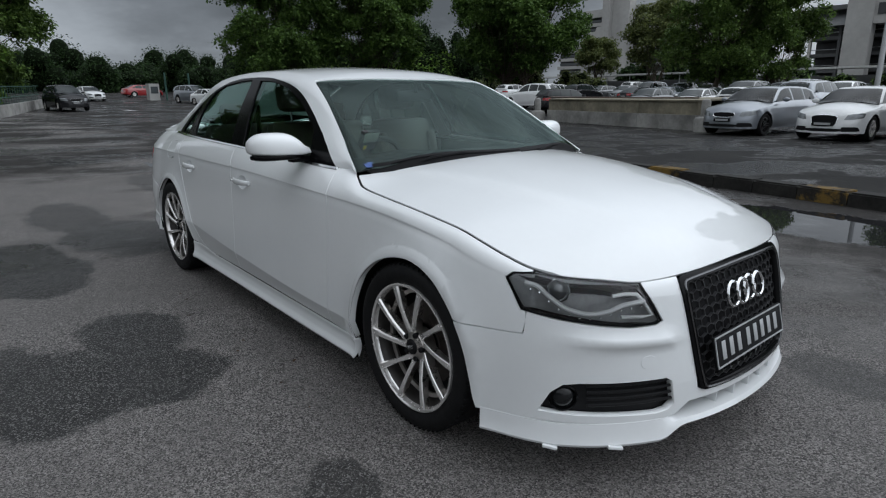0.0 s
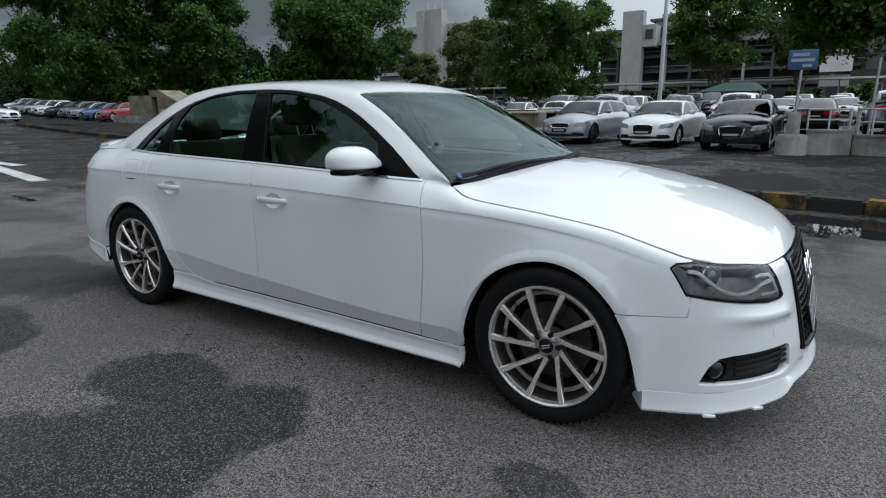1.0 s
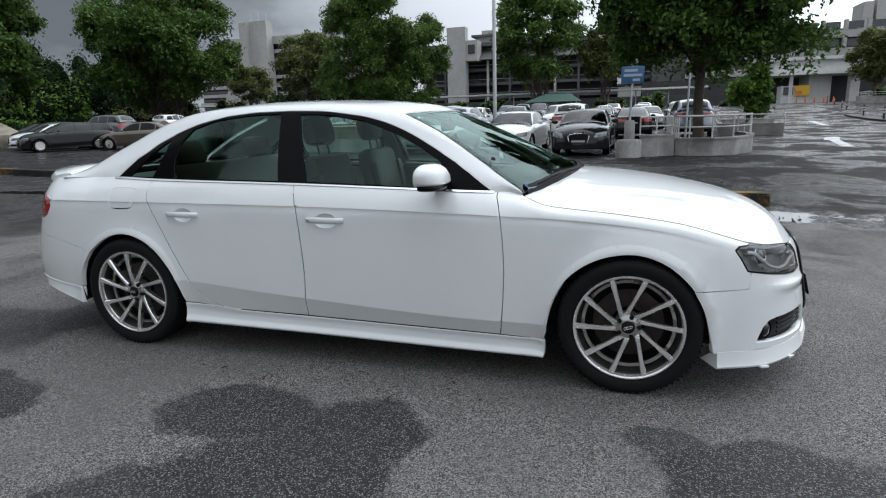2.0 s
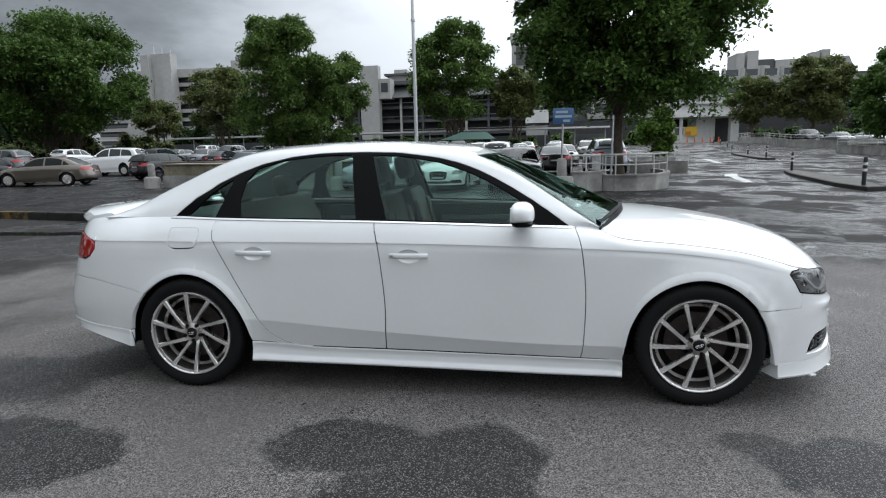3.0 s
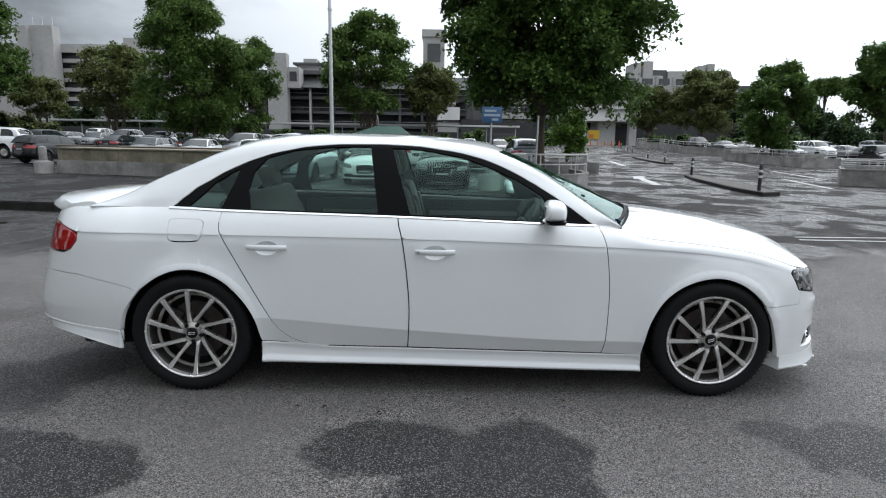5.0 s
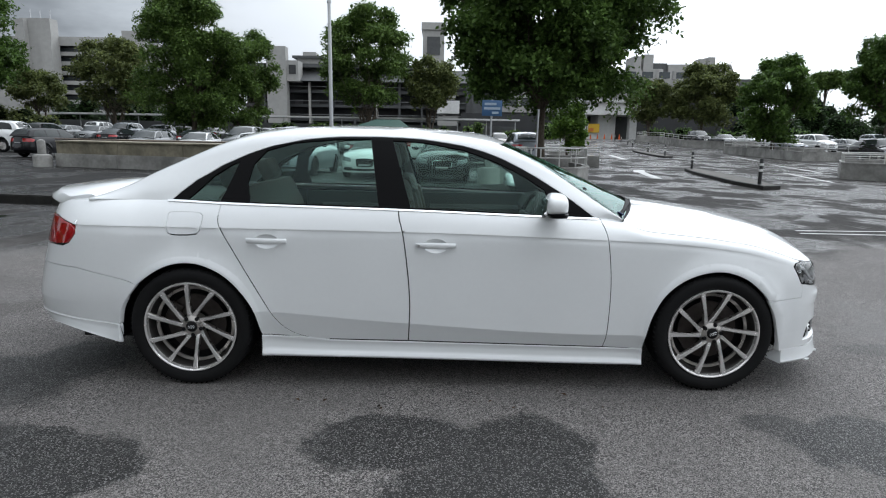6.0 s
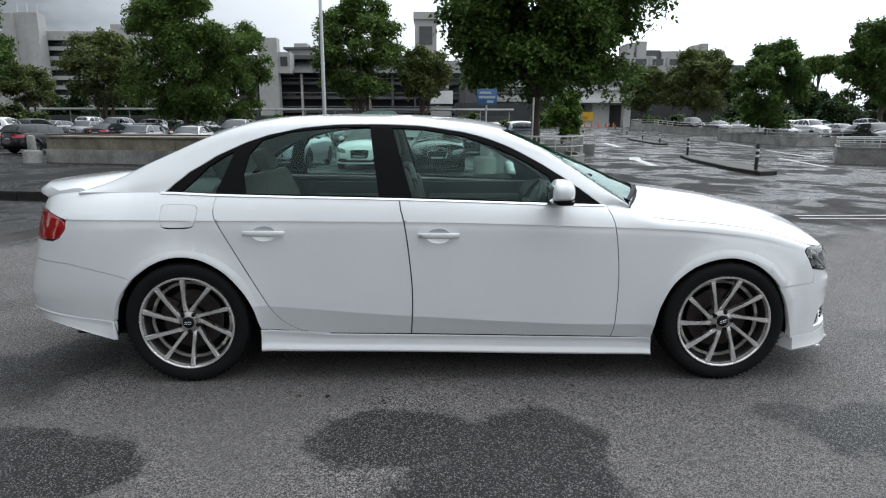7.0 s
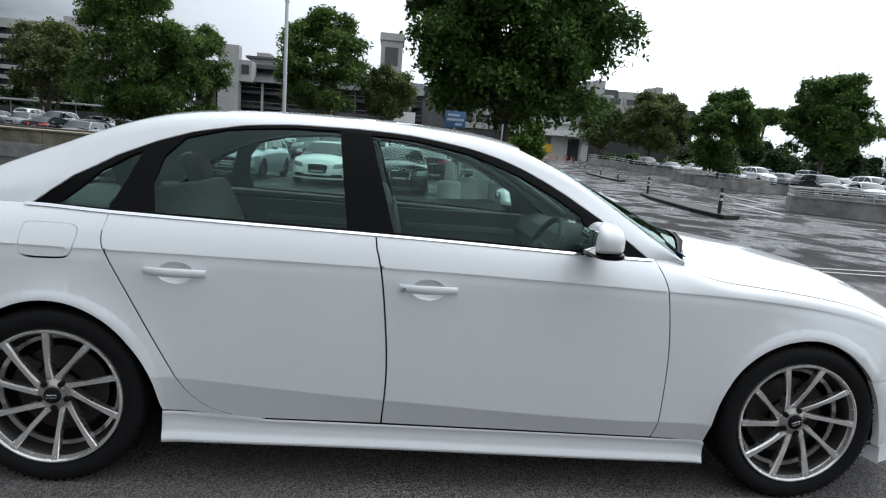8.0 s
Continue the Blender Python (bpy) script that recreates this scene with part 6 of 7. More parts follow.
# kerb between the lane and the road beyond: separate stones, some painted yellow
KERB = [(3.25, 5.28), (-1.8, 6.25), (-8.0, 7.50), (-11.5, 8.25), (-22, 10.9), (-44, 15.6)]
kerb = tagged(new("kerb"), "worn dark kerb with patches of faded yellow paint", "kerb", kind="structure")
along = 0.0
for (ax, ay), (bx, by) in zip(KERB, KERB[1:]):
    L = math.hypot(bx - ax, by - ay)
    n = max(1, round(L / .60))
    for k in range(n):
        f0, f1 = k / n, (k + 1) / n - .010 / L
        d = random.uniform(-.008, .008)
        bm = bmesh.new()
        p0, p1 = (ax + (bx - ax) * f0, ay + (by - ay) * f0 + d), (ax + (bx - ax) * f1, ay + (by - ay) * f1 + d)
        ribbon(bm, [p0, p1], -.2, .165 + random.uniform(-.008, .008), .26)
        bmesh.ops.bevel(bm, geom=[e for e in bm.edges if all(v.co.z > 0 for v in e.verts)], offset=.02, segments=2, affect="EDGES")
        along += L / n
        mx_ = (p0[0] + p1[0]) / 2
        yellow = mx_ > 2.8 or 1.5 < mx_ < 2.3 or .3 < mx_ < .95 or -1.7 < mx_ < -1.0 or (mx_ < -8 and int(-mx_ / 1.2) % 4 == 1)
        part("kerb_stone", bm, MAT["kerb_yellow" if yellow else "kerb_stone"], kerb)


def mark(name, x0, y0, x1, y1, w, label="white painted parking line"):
    """A worn painted line on the asphalt."""
    bm = bmesh.new()
    d = Vector((x1 - x0, y1 - y0, 0))
    n = Vector((-d.y, d.x, 0)).normalized() * w / 2
    m = max(1, int(d.length / .5))
    rows = []
    for k in range(m + 1):
        q = Vector((x0, y0, 0)) + d * (k / m)
        z = float(ground_z(q.x, q.y)) + .006
        j = .012
        rows.append([bm.verts.new((q + n * (1 + random.uniform(-j, j) * 4)).to_tuple()[:2] + (z,)), bm.verts.new((q - n * (1 + random.uniform(-j, j) * 4)).to_tuple()[:2] + (z,))])
    for A, B in zip(rows, rows[1:]):
        bm.faces.new((A[0], A[1], B[1], B[0]))
    me = bpy.data.meshes.new(name)
    bmesh.ops.recalc_face_normals(bm, faces=bm.faces)
    for f in bm.faces:
        if f.normal.z < 0:
            f.normal_flip()
    bm.to_mesh(me)
    bm.free()
    me.materials.append(MAT["line_paint"])
    return tagged(new(name, me), label, "road marking", kind="structure")


mark("parking_line", -14.2, 2.95, -9.7, 2.1, .30, "worn white lane arrow")
mark("parking_line", -16.6, 3.45, -14.1, 2.45, .34, "worn white arrow head on the lane")
mark("parking_line", -16.6, 3.45, -13.6, 3.35, .30, "worn white arrow head on the lane")
mark("parking_line", 5.55, 5.26, 9.6, 5.36, .07)
mark("parking_line", 5.45, 4.98, 9.6, 4.80, .07)
mark("parking_line", -44.6, 8.3, -43.4, 8.7, .6)
mark("parking_line", 20.4, 32.7, 18.3, 24.6, .18)
mark("parking_line", 16.2, 24.1, 14.3, 17.6, .16)
mark("parking_line", 9.25, 24.2, 8.15, 18.4, .35, "worn white lane arrow")
mark("parking_line", 9.5, 24.6, 8.8, 22.4, .5, "worn white lane arrow")
mark("parking_line", 13.6, 44.0, 12.6, 37.0, .35, "worn white lane arrow")
mark("parking_line", 24.0, 45.0, 22.0, 37.0, .18)
mark("parking_line", -33.0, -.4, -30.0, .6, .12)

# lane islands with bollards
for k, (a, b, c, d) in enumerate((((9.3, 13.5), (10.5, 14.0), (12.5, 24.6), (11.4, 24.4)), ((16.4, 40.2), (17.6, 40.6), (18.8, 52.5), (17.8, 52.0)))):
    bm = bmesh.new()
    ring = rounded([a, b, c, d], 1)
    lo = [bm.verts.new((x, y, float(ground_z(x, y)) - .1)) for x, y in ring]
    hi = [bm.verts.new((x, y, float(ground_z(x, y)) + .12)) for x, y in ring]
    for i in range(len(ring)):
        bm.faces.new((lo[i], lo[(i + 1) % len(ring)], hi[(i + 1) % len(ring)], hi[i]))
    bm.faces.new(hi)
    isl = part("lane_island", bm, MAT["kerb_stone"], None, smooth=False)
    tagged(isl, "raised lane divider with a dark kerb and worn paint", "kerb", kind="structure")
    bm = bmesh.new()
    top = shrunk(ring, .10)
    vs2 = [bm.verts.new((x, y, float(ground_z(x, y)) + .126)) for x, y in top]
    bm.faces.new(vs2)
    part("island_top", bm, MAT["kerb_top"], isl, smooth=False)
for q in ((9.75, 14.2), (11.75, 23.9), (16.9, 41.0), (17.9, 47.6), (21.0, 61.5), (22.5, 68.0), (23.8, 75.0), (25.0, 82.0)):
    striped_bollard(*q)
for k in range(5):
    x, y = 24.0 + k * .7, 92.0 - k * 1.5
    c = thing("traffic_cone", "orange traffic cone near the building entrance", "cone", Matrix.Translation((x, y, float(ground_z(x, y)))), "traffic cones")
    bm = bmesh.new()
    add_lathe(bm, [(.0005, 0), (.2, 0), (.2, .04), (.14, .05), (.04, .75), (.0005, .76)], 12, "z")
    part("cone_body", bm, MAT["cone_orange"], c)

# low walls and planters
planter("ramp_wall", [(1.75, 14.75), (2.2, 14.85), (2.64, 15.1), (2.66, 17.6)], .58, 1.12, "stained white ramp wall with a steel tube rail", step=.45)
planter("round_planter", [(2.85, 17.8), (2.82, 15.15), (3.1, 14.95), (3.7, 14.95), (4.3, 15.3), (4.9, 16.3), (5.2, 17.8), (5.1, 19.6)], .46, 1.12, "stained white planter with a tube rail round a tree", step=.8)
bm = bmesh.new()
add_lathe(bm, [(.0005, .28), (1.3, .28)], 24, "z")
bmesh.ops.translate(bm, vec=(4.0, 17.6, .1), verts=bm.verts)
tagged(part("planter_soil", bm, MAT["soil"], None, smooth=False), "dark bare soil inside the planter", "soil", kind="structure")
planter("planter_wall", [(32.0, 24.0), (18.4, 23.4), (16.2, 20.0), (20.5, 14.6), (28.0, 11.5)], .62, 1.0, "grey concrete planter wall with a tube rail")
planter("planter_wall", [(36.0, 52.0), (26.2, 51.2), (25.8, 38.4), (33.0, 39.6)], .62, 1.15, "grey concrete planter wall with a tube rail", step=2)
planter("planter_wall", [(36.0, 64.0), (31.4, 60.5), (28.2, 65.5), (30.0, 78.0)], .8, 1.35, "grey concrete planter wall with a tube rail", step=2.5)
planter("planter_wall", [(33.0, 92.0), (27.5, 80.0), (31.0, 79.0)], .8, 1.3, "grey concrete planter wall with a tube rail", step=3)
planter("planter_wall", [(9.6, 36.0), (6.4, 34.5), (5.6, 27.5), (8.2, 27.0)], .5, .95, "grey concrete planter wall with a tube rail", step=1.6)

# sunken ramp behind the lane: parapet walls with slabs
PAR = [(-15.6, 20.3), (-12.7, 19.5), (-9.8, 18.7), (-7.1, 18.0)]
par = thing("parapet", "stained beige parapet of a sunken ramp, weathered coping", "wall")
for k, (A, B) in enumerate(zip(PAR, PAR[1:])):
    d = (Vector(B) - Vector(A)).normalized() * .012
    bm = bmesh.new()
    ribbon(bm, [(A[0] + d.x, A[1] + d.y), (B[0] - d.x, B[1] - d.y)], -.1, .52, .30)
    part("plinth", bm, MAT["wall_paint"], par, smooth=False)
    bm = bmesh.new()
    ribbon(bm, [(A[0] + d.x, A[1] + d.y + .05), (B[0] - d.x, B[1] - d.y + .05)], .52, .98, .20)
    part("parapet_panel", bm, MAT["wall_beige"], par, smooth=False)
    bm = bmesh.new()
    vs4 = []
    for q in (A, B):
        vs4.append([bm.verts.new((q[0] + ox, q[1] + oy, float(ground_z(*q)) + z)) for ox, oy, z in ((0, -.12, .98), (0, -.12, 1.03), (.9, 3.2, 1.10), (.9, 3.2, 1.05))])
    for i in range(4):
        bm.faces.new((vs4[0][i], vs4[0][(i + 1) % 4], vs4[1][(i + 1) % 4], vs4[1][i]))
    bm.faces.new(vs4[0][::-1]), bm.faces.new(vs4[1])
    part("cover_slab", bm, MAT["wall_beige"], par, smooth=False)
bm = bmesh.new()
add_tube(bm, [(a, b - .1, float(ground_z(a, b)) + 1.10) for a, b in PAR], .03, 8)
part("pipe_rail", bm, MAT["rust"], par)
bm = bmesh.new()
ribbon(bm, [(-14.7, 23.5), (-6.2, 21.2)], -.1, 1.02, .2)
part("back_wall", bm, MAT["wall_beige"], par, smooth=False)
stone_bollard(-15.95, 19.85), stone_bollard(-6.65, 17.55)

# second ramp house, far along the kerb
rh = thing("ramp_house", "beige ramp house with a sloping roof and an open doorway", "ramp house", Matrix.Translation((-39.0, 22.5, .25)))
bm = bmesh.new()
f = [bm.verts.new((x, 0, z)) for x, z in [(-.55, -.2), (-.3, -.2), (-.3, 1.95), (.35, 1.95), (.35, -.2), (5.0, -.2), (5.0, .75), (.6, 2.4), (-.55, 2.4)]]
face = bm.faces.new(f)
ex = bmesh.ops.extrude_face_region(bm, geom=[face])
bmesh.ops.translate(bm, vec=(0, 1.7, 0), verts=[v for v in ex["geom"] if isinstance(v, bmesh.types.BMVert)])
part("front_wall", bm, MAT["wall_beige"], rh, smooth=False)
bm = bmesh.new()
# dark panel in place of the shade inside the doorway
add_box(bm, -.3, .35, .3, .4, -.2, 1.95)
part("doorway", bm, MAT["recess_shade"], rh)
bm = bmesh.new()
add_box(bm, -5.6, -.55, -.1, .1, -.1, .62)
part("low_wall", bm, MAT["wall_paint"], rh)
bm = bmesh.new()
add_box(bm, -5.6, -.55, 1.3, 1.6, -.1, 2.1)
part("side_wall", bm, MAT["wall_beige"], rh)
stone_bollard(-35.6, 20.9)

# sign on its post
sg = thing("parking_sign", "blue sign with white bars on a steel post", "sign", Matrix.Translation((1.45, 14.6, 0)))
bm = bmesh.new()
add_lathe(bm, [(.0005, -.1), (.36, -.1), (.36, .42), (.32, .50), (.16, .52), (.0005, .52)], 24, "z")
part("base", bm, MAT["wall_paint"], sg)
bm = bmesh.new()
add_lathe(bm, [(.0005, .5), (.15, .5), (.145, 1.0), (.11, 1.05), (.0005, 1.06)], 24, "z")
part("shaft", bm, MAT["wall_paint"], sg)
bm = bmesh.new()
add_tube(bm, [(0, 0, 1.0), (.03, 0, 2.56)], .03, 8)
part("post", bm, MAT["galvanised"], sg)
bm = bmesh.new()
turn = Matrix.Translation((.03, -.04, 2.31)) @ Euler((0, 0, radians(4))).to_matrix().to_4x4()
add_box(bm, -.31, .31, -.012, .012, -.235, .235, .004, turn)
board = part("board", bm, MAT["sign_blue"], sg)
for z, w, x in ((.12, .36, -.05), (-.01, .50, 0), (-.14, .20, .10)):
    bm = bmesh.new()
    add_box(bm, x - w / 2, x + w / 2, -.018, -.011, z - .035, z + .035, 0, turn)
    part("bar", bm, MAT["sign_white"], board)
bm = bmesh.new()
add_tube(bm, [(3.05, 15.6, .5), (3.08, 15.6, 2.35)], .03, 8)
tagged(part("steel_post", bm, MAT["galvanised"], None), "bare steel post at the planter", "post")

# tall lamp mast
mast = thing("lamp_mast", "tall pale grey steel lamp mast with joint collars", "lamp post", Matrix.Translation((-9.0, 45.0, .36)))
bm = bmesh.new()
add_tube(bm, [(0, 0, -.3), (0, 0, 9), (-.02, 0, 18)], [.17, .14, .10], 16)
part("mast", bm, MAT["galvanised"], mast)
for z in (6.2, 11.5):
    bm = bmesh.new()
    add_lathe(bm, [(.0005, z - .09), (.18, z - .09), (.18, z + .09), (.0005, z + .09)], 16, "z")
    part("collar", bm, MAT["galvanised"], mast)
bm = bmesh.new()
add_box(bm, -1.4, 1.4, -.12, .12, 17.9, 18.1, .03)
part("lamp_head", bm, MAT["galvanised"], mast)


# ---- buildings ----
def block(name, x0, x1, y0, y1, z0, z1, mat, parent, bevel=0.0):
    bm = bmesh.new()
    add_box(bm, x0, x1, y0, y1, z0, z1, bevel)
    return part(name, bm, MAT[mat], parent, smooth=False)


b = thing("office_block", "long pale concrete office block with sunshade bands", "building")
# cores coloured near-black for the shade behind the floor bands
block("core", -150, -92, 202, 230, 0, 31.0, "recess_shade", b)
block("core", -162, -150, 202, 230, 0, 19.5, "recess_shade", b)
for k in range(9):
    z = 5.2 + k * 3.1
    block("floor_band", -150 if z > 20 else -162, -94, 200, 202.5, z, z + 1.25, "concrete_far", b)
    block("window_strip", -150 if z > 19 else -162, -94, 201.6, 202.2, z + 1.6, z + 2.5, "far_glass", b)
block("parapet", -150, -104, 199.4, 230, 30.0, 32.8, "concrete_far", b)
block("parapet", -162, -150, 199.6, 230, 19.2, 21.3, "concrete_far", b)
block("stair_tower", -104.4, -97.6, 197, 201, 20.0, 34.6, "concrete_far", b)
block("end_wall", -97.5, -90.5, 196, 230, 0, 27.8, "concrete_far", b)
block("lift_tower", -136.0, -126.4, 195.5, 199.5, 0, 37.8, "concrete_far", b)
block("tower_rib", -136.6, -133.6, 193.5, 195.5, 0, 37.2, "concrete_far", b)
block("tower_rib", -129.4, -126.0, 194.5, 195.5, 0, 30.5, "concrete_far", b)
bm = bmesh.new()                                             # leaning fin at the tower's foot
f = [bm.verts.new((x, 194, z)) for x, z in ((-150, 0), (-138, 0), (-135.5, 26), (-139, 26))]
face = bm.faces.new(f)
ex = bmesh.ops.extrude_face_region(bm, geom=[face])
bmesh.ops.translate(bm, vec=(0, 6, 0), verts=[v for v in ex["geom"] if isinstance(v, bmesh.types.BMVert)])
part("fin", bm, MAT["concrete_far"], b, smooth=False)
for k in range(3):
    bm = bmesh.new()
    add_tube(bm, [(-134.0 + k * 3.2, 198, 37), (-134.0 + k * 3.2, 198, 40.8)], .12, 6)
    part("antenna", bm, MAT["galvanised"], b)

b = thing("hall_building", "grey concrete hall with lift tower, deep eaves and open decks", "building")
block("lift_tower", -55.6, -49.4, 189.4, 193, 0, 29.6, "concrete_far", b)
block("plant_room", -49.4, -45.6, 190, 196, 19.0, 25.4, "concrete_far", b)
block("vent_grille", -48.6, -46.4, 189.7, 190.1, 21.2, 24.0, "recess_shade", b)
block("hut", -48.0, -40.4, 199, 206, 25.0, 27.6, "concrete_far", b)
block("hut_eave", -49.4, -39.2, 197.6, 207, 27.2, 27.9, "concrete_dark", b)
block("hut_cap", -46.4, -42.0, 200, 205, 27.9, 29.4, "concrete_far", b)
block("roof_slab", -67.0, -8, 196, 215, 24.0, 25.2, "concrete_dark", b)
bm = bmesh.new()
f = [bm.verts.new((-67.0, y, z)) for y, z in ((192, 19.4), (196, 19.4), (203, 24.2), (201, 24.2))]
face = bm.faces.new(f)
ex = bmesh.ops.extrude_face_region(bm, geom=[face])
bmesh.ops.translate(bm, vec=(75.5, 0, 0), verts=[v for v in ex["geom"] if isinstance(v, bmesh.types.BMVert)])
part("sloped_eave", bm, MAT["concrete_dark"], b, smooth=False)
block("core", -66.4, 14, 203, 225, 0, 24.0, "recess_shade", b)
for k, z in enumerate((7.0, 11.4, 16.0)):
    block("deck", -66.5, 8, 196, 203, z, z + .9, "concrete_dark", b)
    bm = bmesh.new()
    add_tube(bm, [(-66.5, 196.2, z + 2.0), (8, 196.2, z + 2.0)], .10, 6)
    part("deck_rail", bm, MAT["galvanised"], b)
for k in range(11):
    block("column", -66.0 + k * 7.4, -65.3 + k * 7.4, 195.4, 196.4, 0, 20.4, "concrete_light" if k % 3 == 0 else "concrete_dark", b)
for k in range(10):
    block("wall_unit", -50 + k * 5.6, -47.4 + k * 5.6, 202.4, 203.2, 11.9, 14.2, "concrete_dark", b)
block("white_bay", -1.2, 4.6, 150, 160, 8.0, 11.2, "canopy_white", b)
block("white_bay", 0, 3.6, 151, 160, 12.0, 15.4, "concrete_far", b)
block("bay_base", -1, 4.4, 151, 160, 0, 7.4, "concrete_far", b)
block("bay_slot", .8, 2.8, 150.7, 151.2, 12.8, 14.8, "recess_shade", b)
b = thing("slab_tower", "far pale concrete tower top behind the trees", "building")
block("tower", -9, 1.0, 280, 295, 0, 51.0, "concrete_far", b)
block("cap", -9.6, 1.6, 279, 296, 51.0, 54.2, "concrete_far", b)
block("slot", -7, -1, 279.6, 280.2, 40, 48, "concrete_dark", b)

w = thing("covered_walkway", "long covered walkway with a thin flat white roof", "walkway")
block("roof", -75, 12, 88, 91, 4.35, 4.60, "canopy_white", w)
for k in range(20):
    bm = bmesh.new()
    add_tube(bm, [(-74 + k * 4.5, 89.5, 1.4), (-74 + k * 4.5, 89.5, 4.4)], .09, 6)
    part("post", bm, MAT["galvanised"], w)
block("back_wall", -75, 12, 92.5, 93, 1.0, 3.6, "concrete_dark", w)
w = thing("green_shelter", "small shelter with a green hipped roof", "shelter")
bm = bmesh.new()
lo = [bm.verts.new(q) for q in ((-10.6, 69, 2.75), (-4.0, 69, 2.75), (-4.0, 73, 2.75), (-10.6, 73, 2.75))]
hi = [bm.verts.new(q) for q in ((-8.2, 70.6, 3.7), (-5.2, 70.6, 3.7), (-5.2, 71.4, 3.7), (-8.2, 71.4, 3.7))]
for i in range(4):
    bm.faces.new((lo[i], lo[(i + 1) % 4], hi[(i + 1) % 4], hi[i]))
bm.faces.new(hi), bm.faces.new(lo[::-1])
part("roof", bm, MAT["green_roof"], w, smooth=False)
for x, y in ((-10.2, 69.4), (-4.4, 69.4), (-10.2, 72.6), (-4.4, 72.6)):
    bm = bmesh.new()
    add_tube(bm, [(x, y, .9), (x, y, 2.8)], .08, 6)
    part("post", bm, MAT["galvanised"], w)

b = thing("entrance_building", "grey building with a white entrance canopy and a yellow banner", "building")
block("canopy", 23.8, 36.9, 106, 118, 6.5, 8.8, "canopy_white", b)
block("canopy_edge", 23.4, 37.3, 105.4, 118, 6.3, 6.9, "canopy_white", b)
block("canopy_edge", 23.4, 37.3, 105.4, 118, 8.5, 9.0, "canopy_white", b)
block("white_wall", 29.3, 32.5, 108, 118, 1.0, 6.5, "canopy_white", b)
block("pier", 34.7, 36.0, 106.5, 108, 1.0, 6.5, "canopy_white", b)
block("pier", 26.2, 26.7, 106.5, 107, 1.0, 6.5, "canopy_white", b)
block("kiosk", 25.2, 29.3, 107, 110, 1.0, 4.7, "canopy_white", b)
block("kiosk_window", 25.5, 26.9, 106.8, 107.1, 3.3, 4.5, "far_glass", b)
block("banner", 27.2, 29.2, 106.6, 106.9, 3.1, 4.7, "banner_yellow", b)
block("banner_stripe", 27.3, 28.1, 106.5, 106.62, 3.3, 3.9, "banner_orange", b)
# black slab standing in for the shade under the canopy
block("dark_hall", 4, 60, 114, 120, 1.0, 6.6, "recess_shade", b)
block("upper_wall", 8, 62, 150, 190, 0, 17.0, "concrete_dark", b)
for k in range(3):
    z = 8.5 + k * 3.6
    block("floor_band", 14, 62, 148.6, 150.2, z, z + 1.5, "concrete_far", b)
    for j in range(11):
        block("fin", 15 + j * 4.3, 15.7 + j * 4.3, 148.4, 149.4, z + 1.5, z + 3.6, "concrete_far", b)
        block("window", 16 + j * 4.3, 18.8 + j * 4.3, 149.3, 149.9, z + 1.8, z + 3.3, "far_glass", b)
b = thing("rooftop_block", "grey concrete building with rounded roof towers", "building")
block("body", 44, 104, 200, 230, 0, 23.0, "concrete_dark", b)
for x0, x1, z in ((63.2, 65.6, 29.4), (66.4, 69.6, 30.0)):
    block("rib", x0, x1, 197, 206, 10, z, "concrete_far", b)
block("box", 69, 75.2, 199.5, 212, 18, 27.6, "concrete_dark", b)
bm = bmesh.new()
add_lathe(bm, [(.0005, 29), (2.6, 29), (2.6, 18), (.0005, 18)], 20, "z")
bmesh.ops.translate(bm, vec=(71.0, 199, -3.6), verts=bm.verts)
part("round_stair", bm, MAT["concrete_far"], b)
bm = bmesh.new()
f = [bm.verts.new((x, 199, z)) for x, z in ((75.4, 18), (101, 18), (96.2, 27.6), (75.4, 27.2))]
face = bm.faces.new(f)
ex = bmesh.ops.extrude_face_region(bm, geom=[face])
bmesh.ops.translate(bm, vec=(0, 12, 0), verts=[v for v in ex["geom"] if isinstance(v, bmesh.types.BMVert)])
part("sloped_roof", bm, MAT["concrete_far"], b, smooth=False)
block("roof_tank", 85.2, 87.4, 198, 202, 27, 29.0, "concrete_far", b)
block("roof_tank", 88, 90.4, 198, 202, 27, 29.6, "concrete_far", b)

# ---- trees ----
tree(3.8, 18.6, 11.4, 4.2, 1.9, .165, 72000, 11, "leaf_dark", .17, label="large broadleaf tree with drooping dark leaves in the planter", lobes=110)
tree(-23.6, 53.2, 14.2, 5.4, .8, .27, 34000, 12, "leaf_mid", .24, label="full rounded green tree behind the parked cars", lobes=90)
tree(-20.0, 57.0, 11.0, 3.8, .6, .27, 15000, 24, "leaf_mid", .2, stems=2, label="shorter green tree beside the rounded one", lobes=50)
tree(-10.2, 80.0, 17.4, 6.6, 4.2, .42, 17000, 13, "leaf_mid", .30, stems=4, label="tall tree with several slanting stems", lobes=64)
tree(-1.6, 85.0, 11.8, 4.2, 3.6, .42, 10000, 14, "leaf_olive", .22, stems=3, label="slender olive tree with several stems", lobes=40)
tree(-42.6, 75.0, 11.6, 5.8, 3.4, .40, 9000, 15, "leaf_olive", .22, stems=4, label="thin olive green tree with open crown", lobes=46)
tree(-55.8, 80.0, 7.6, 4.4, 2.6, .38, 7000, 16, "leaf_olive", .2, stems=3, label="small spreading olive tree", lobes=34)
tree(-54.7, 60.2, 16.9, 9.4, 2.2, .38, 44000, 17, "leaf_dark", .4, stems=2, label="very large spreading tree over the parked cars", lobes=96)
tree(-74.5, 35.0, 20.0, 9.2, 1.6, .42, 36000, 18, "leaf_dark", .4, stems=2, label="very large dark tree behind the ramp house", lobes=90)
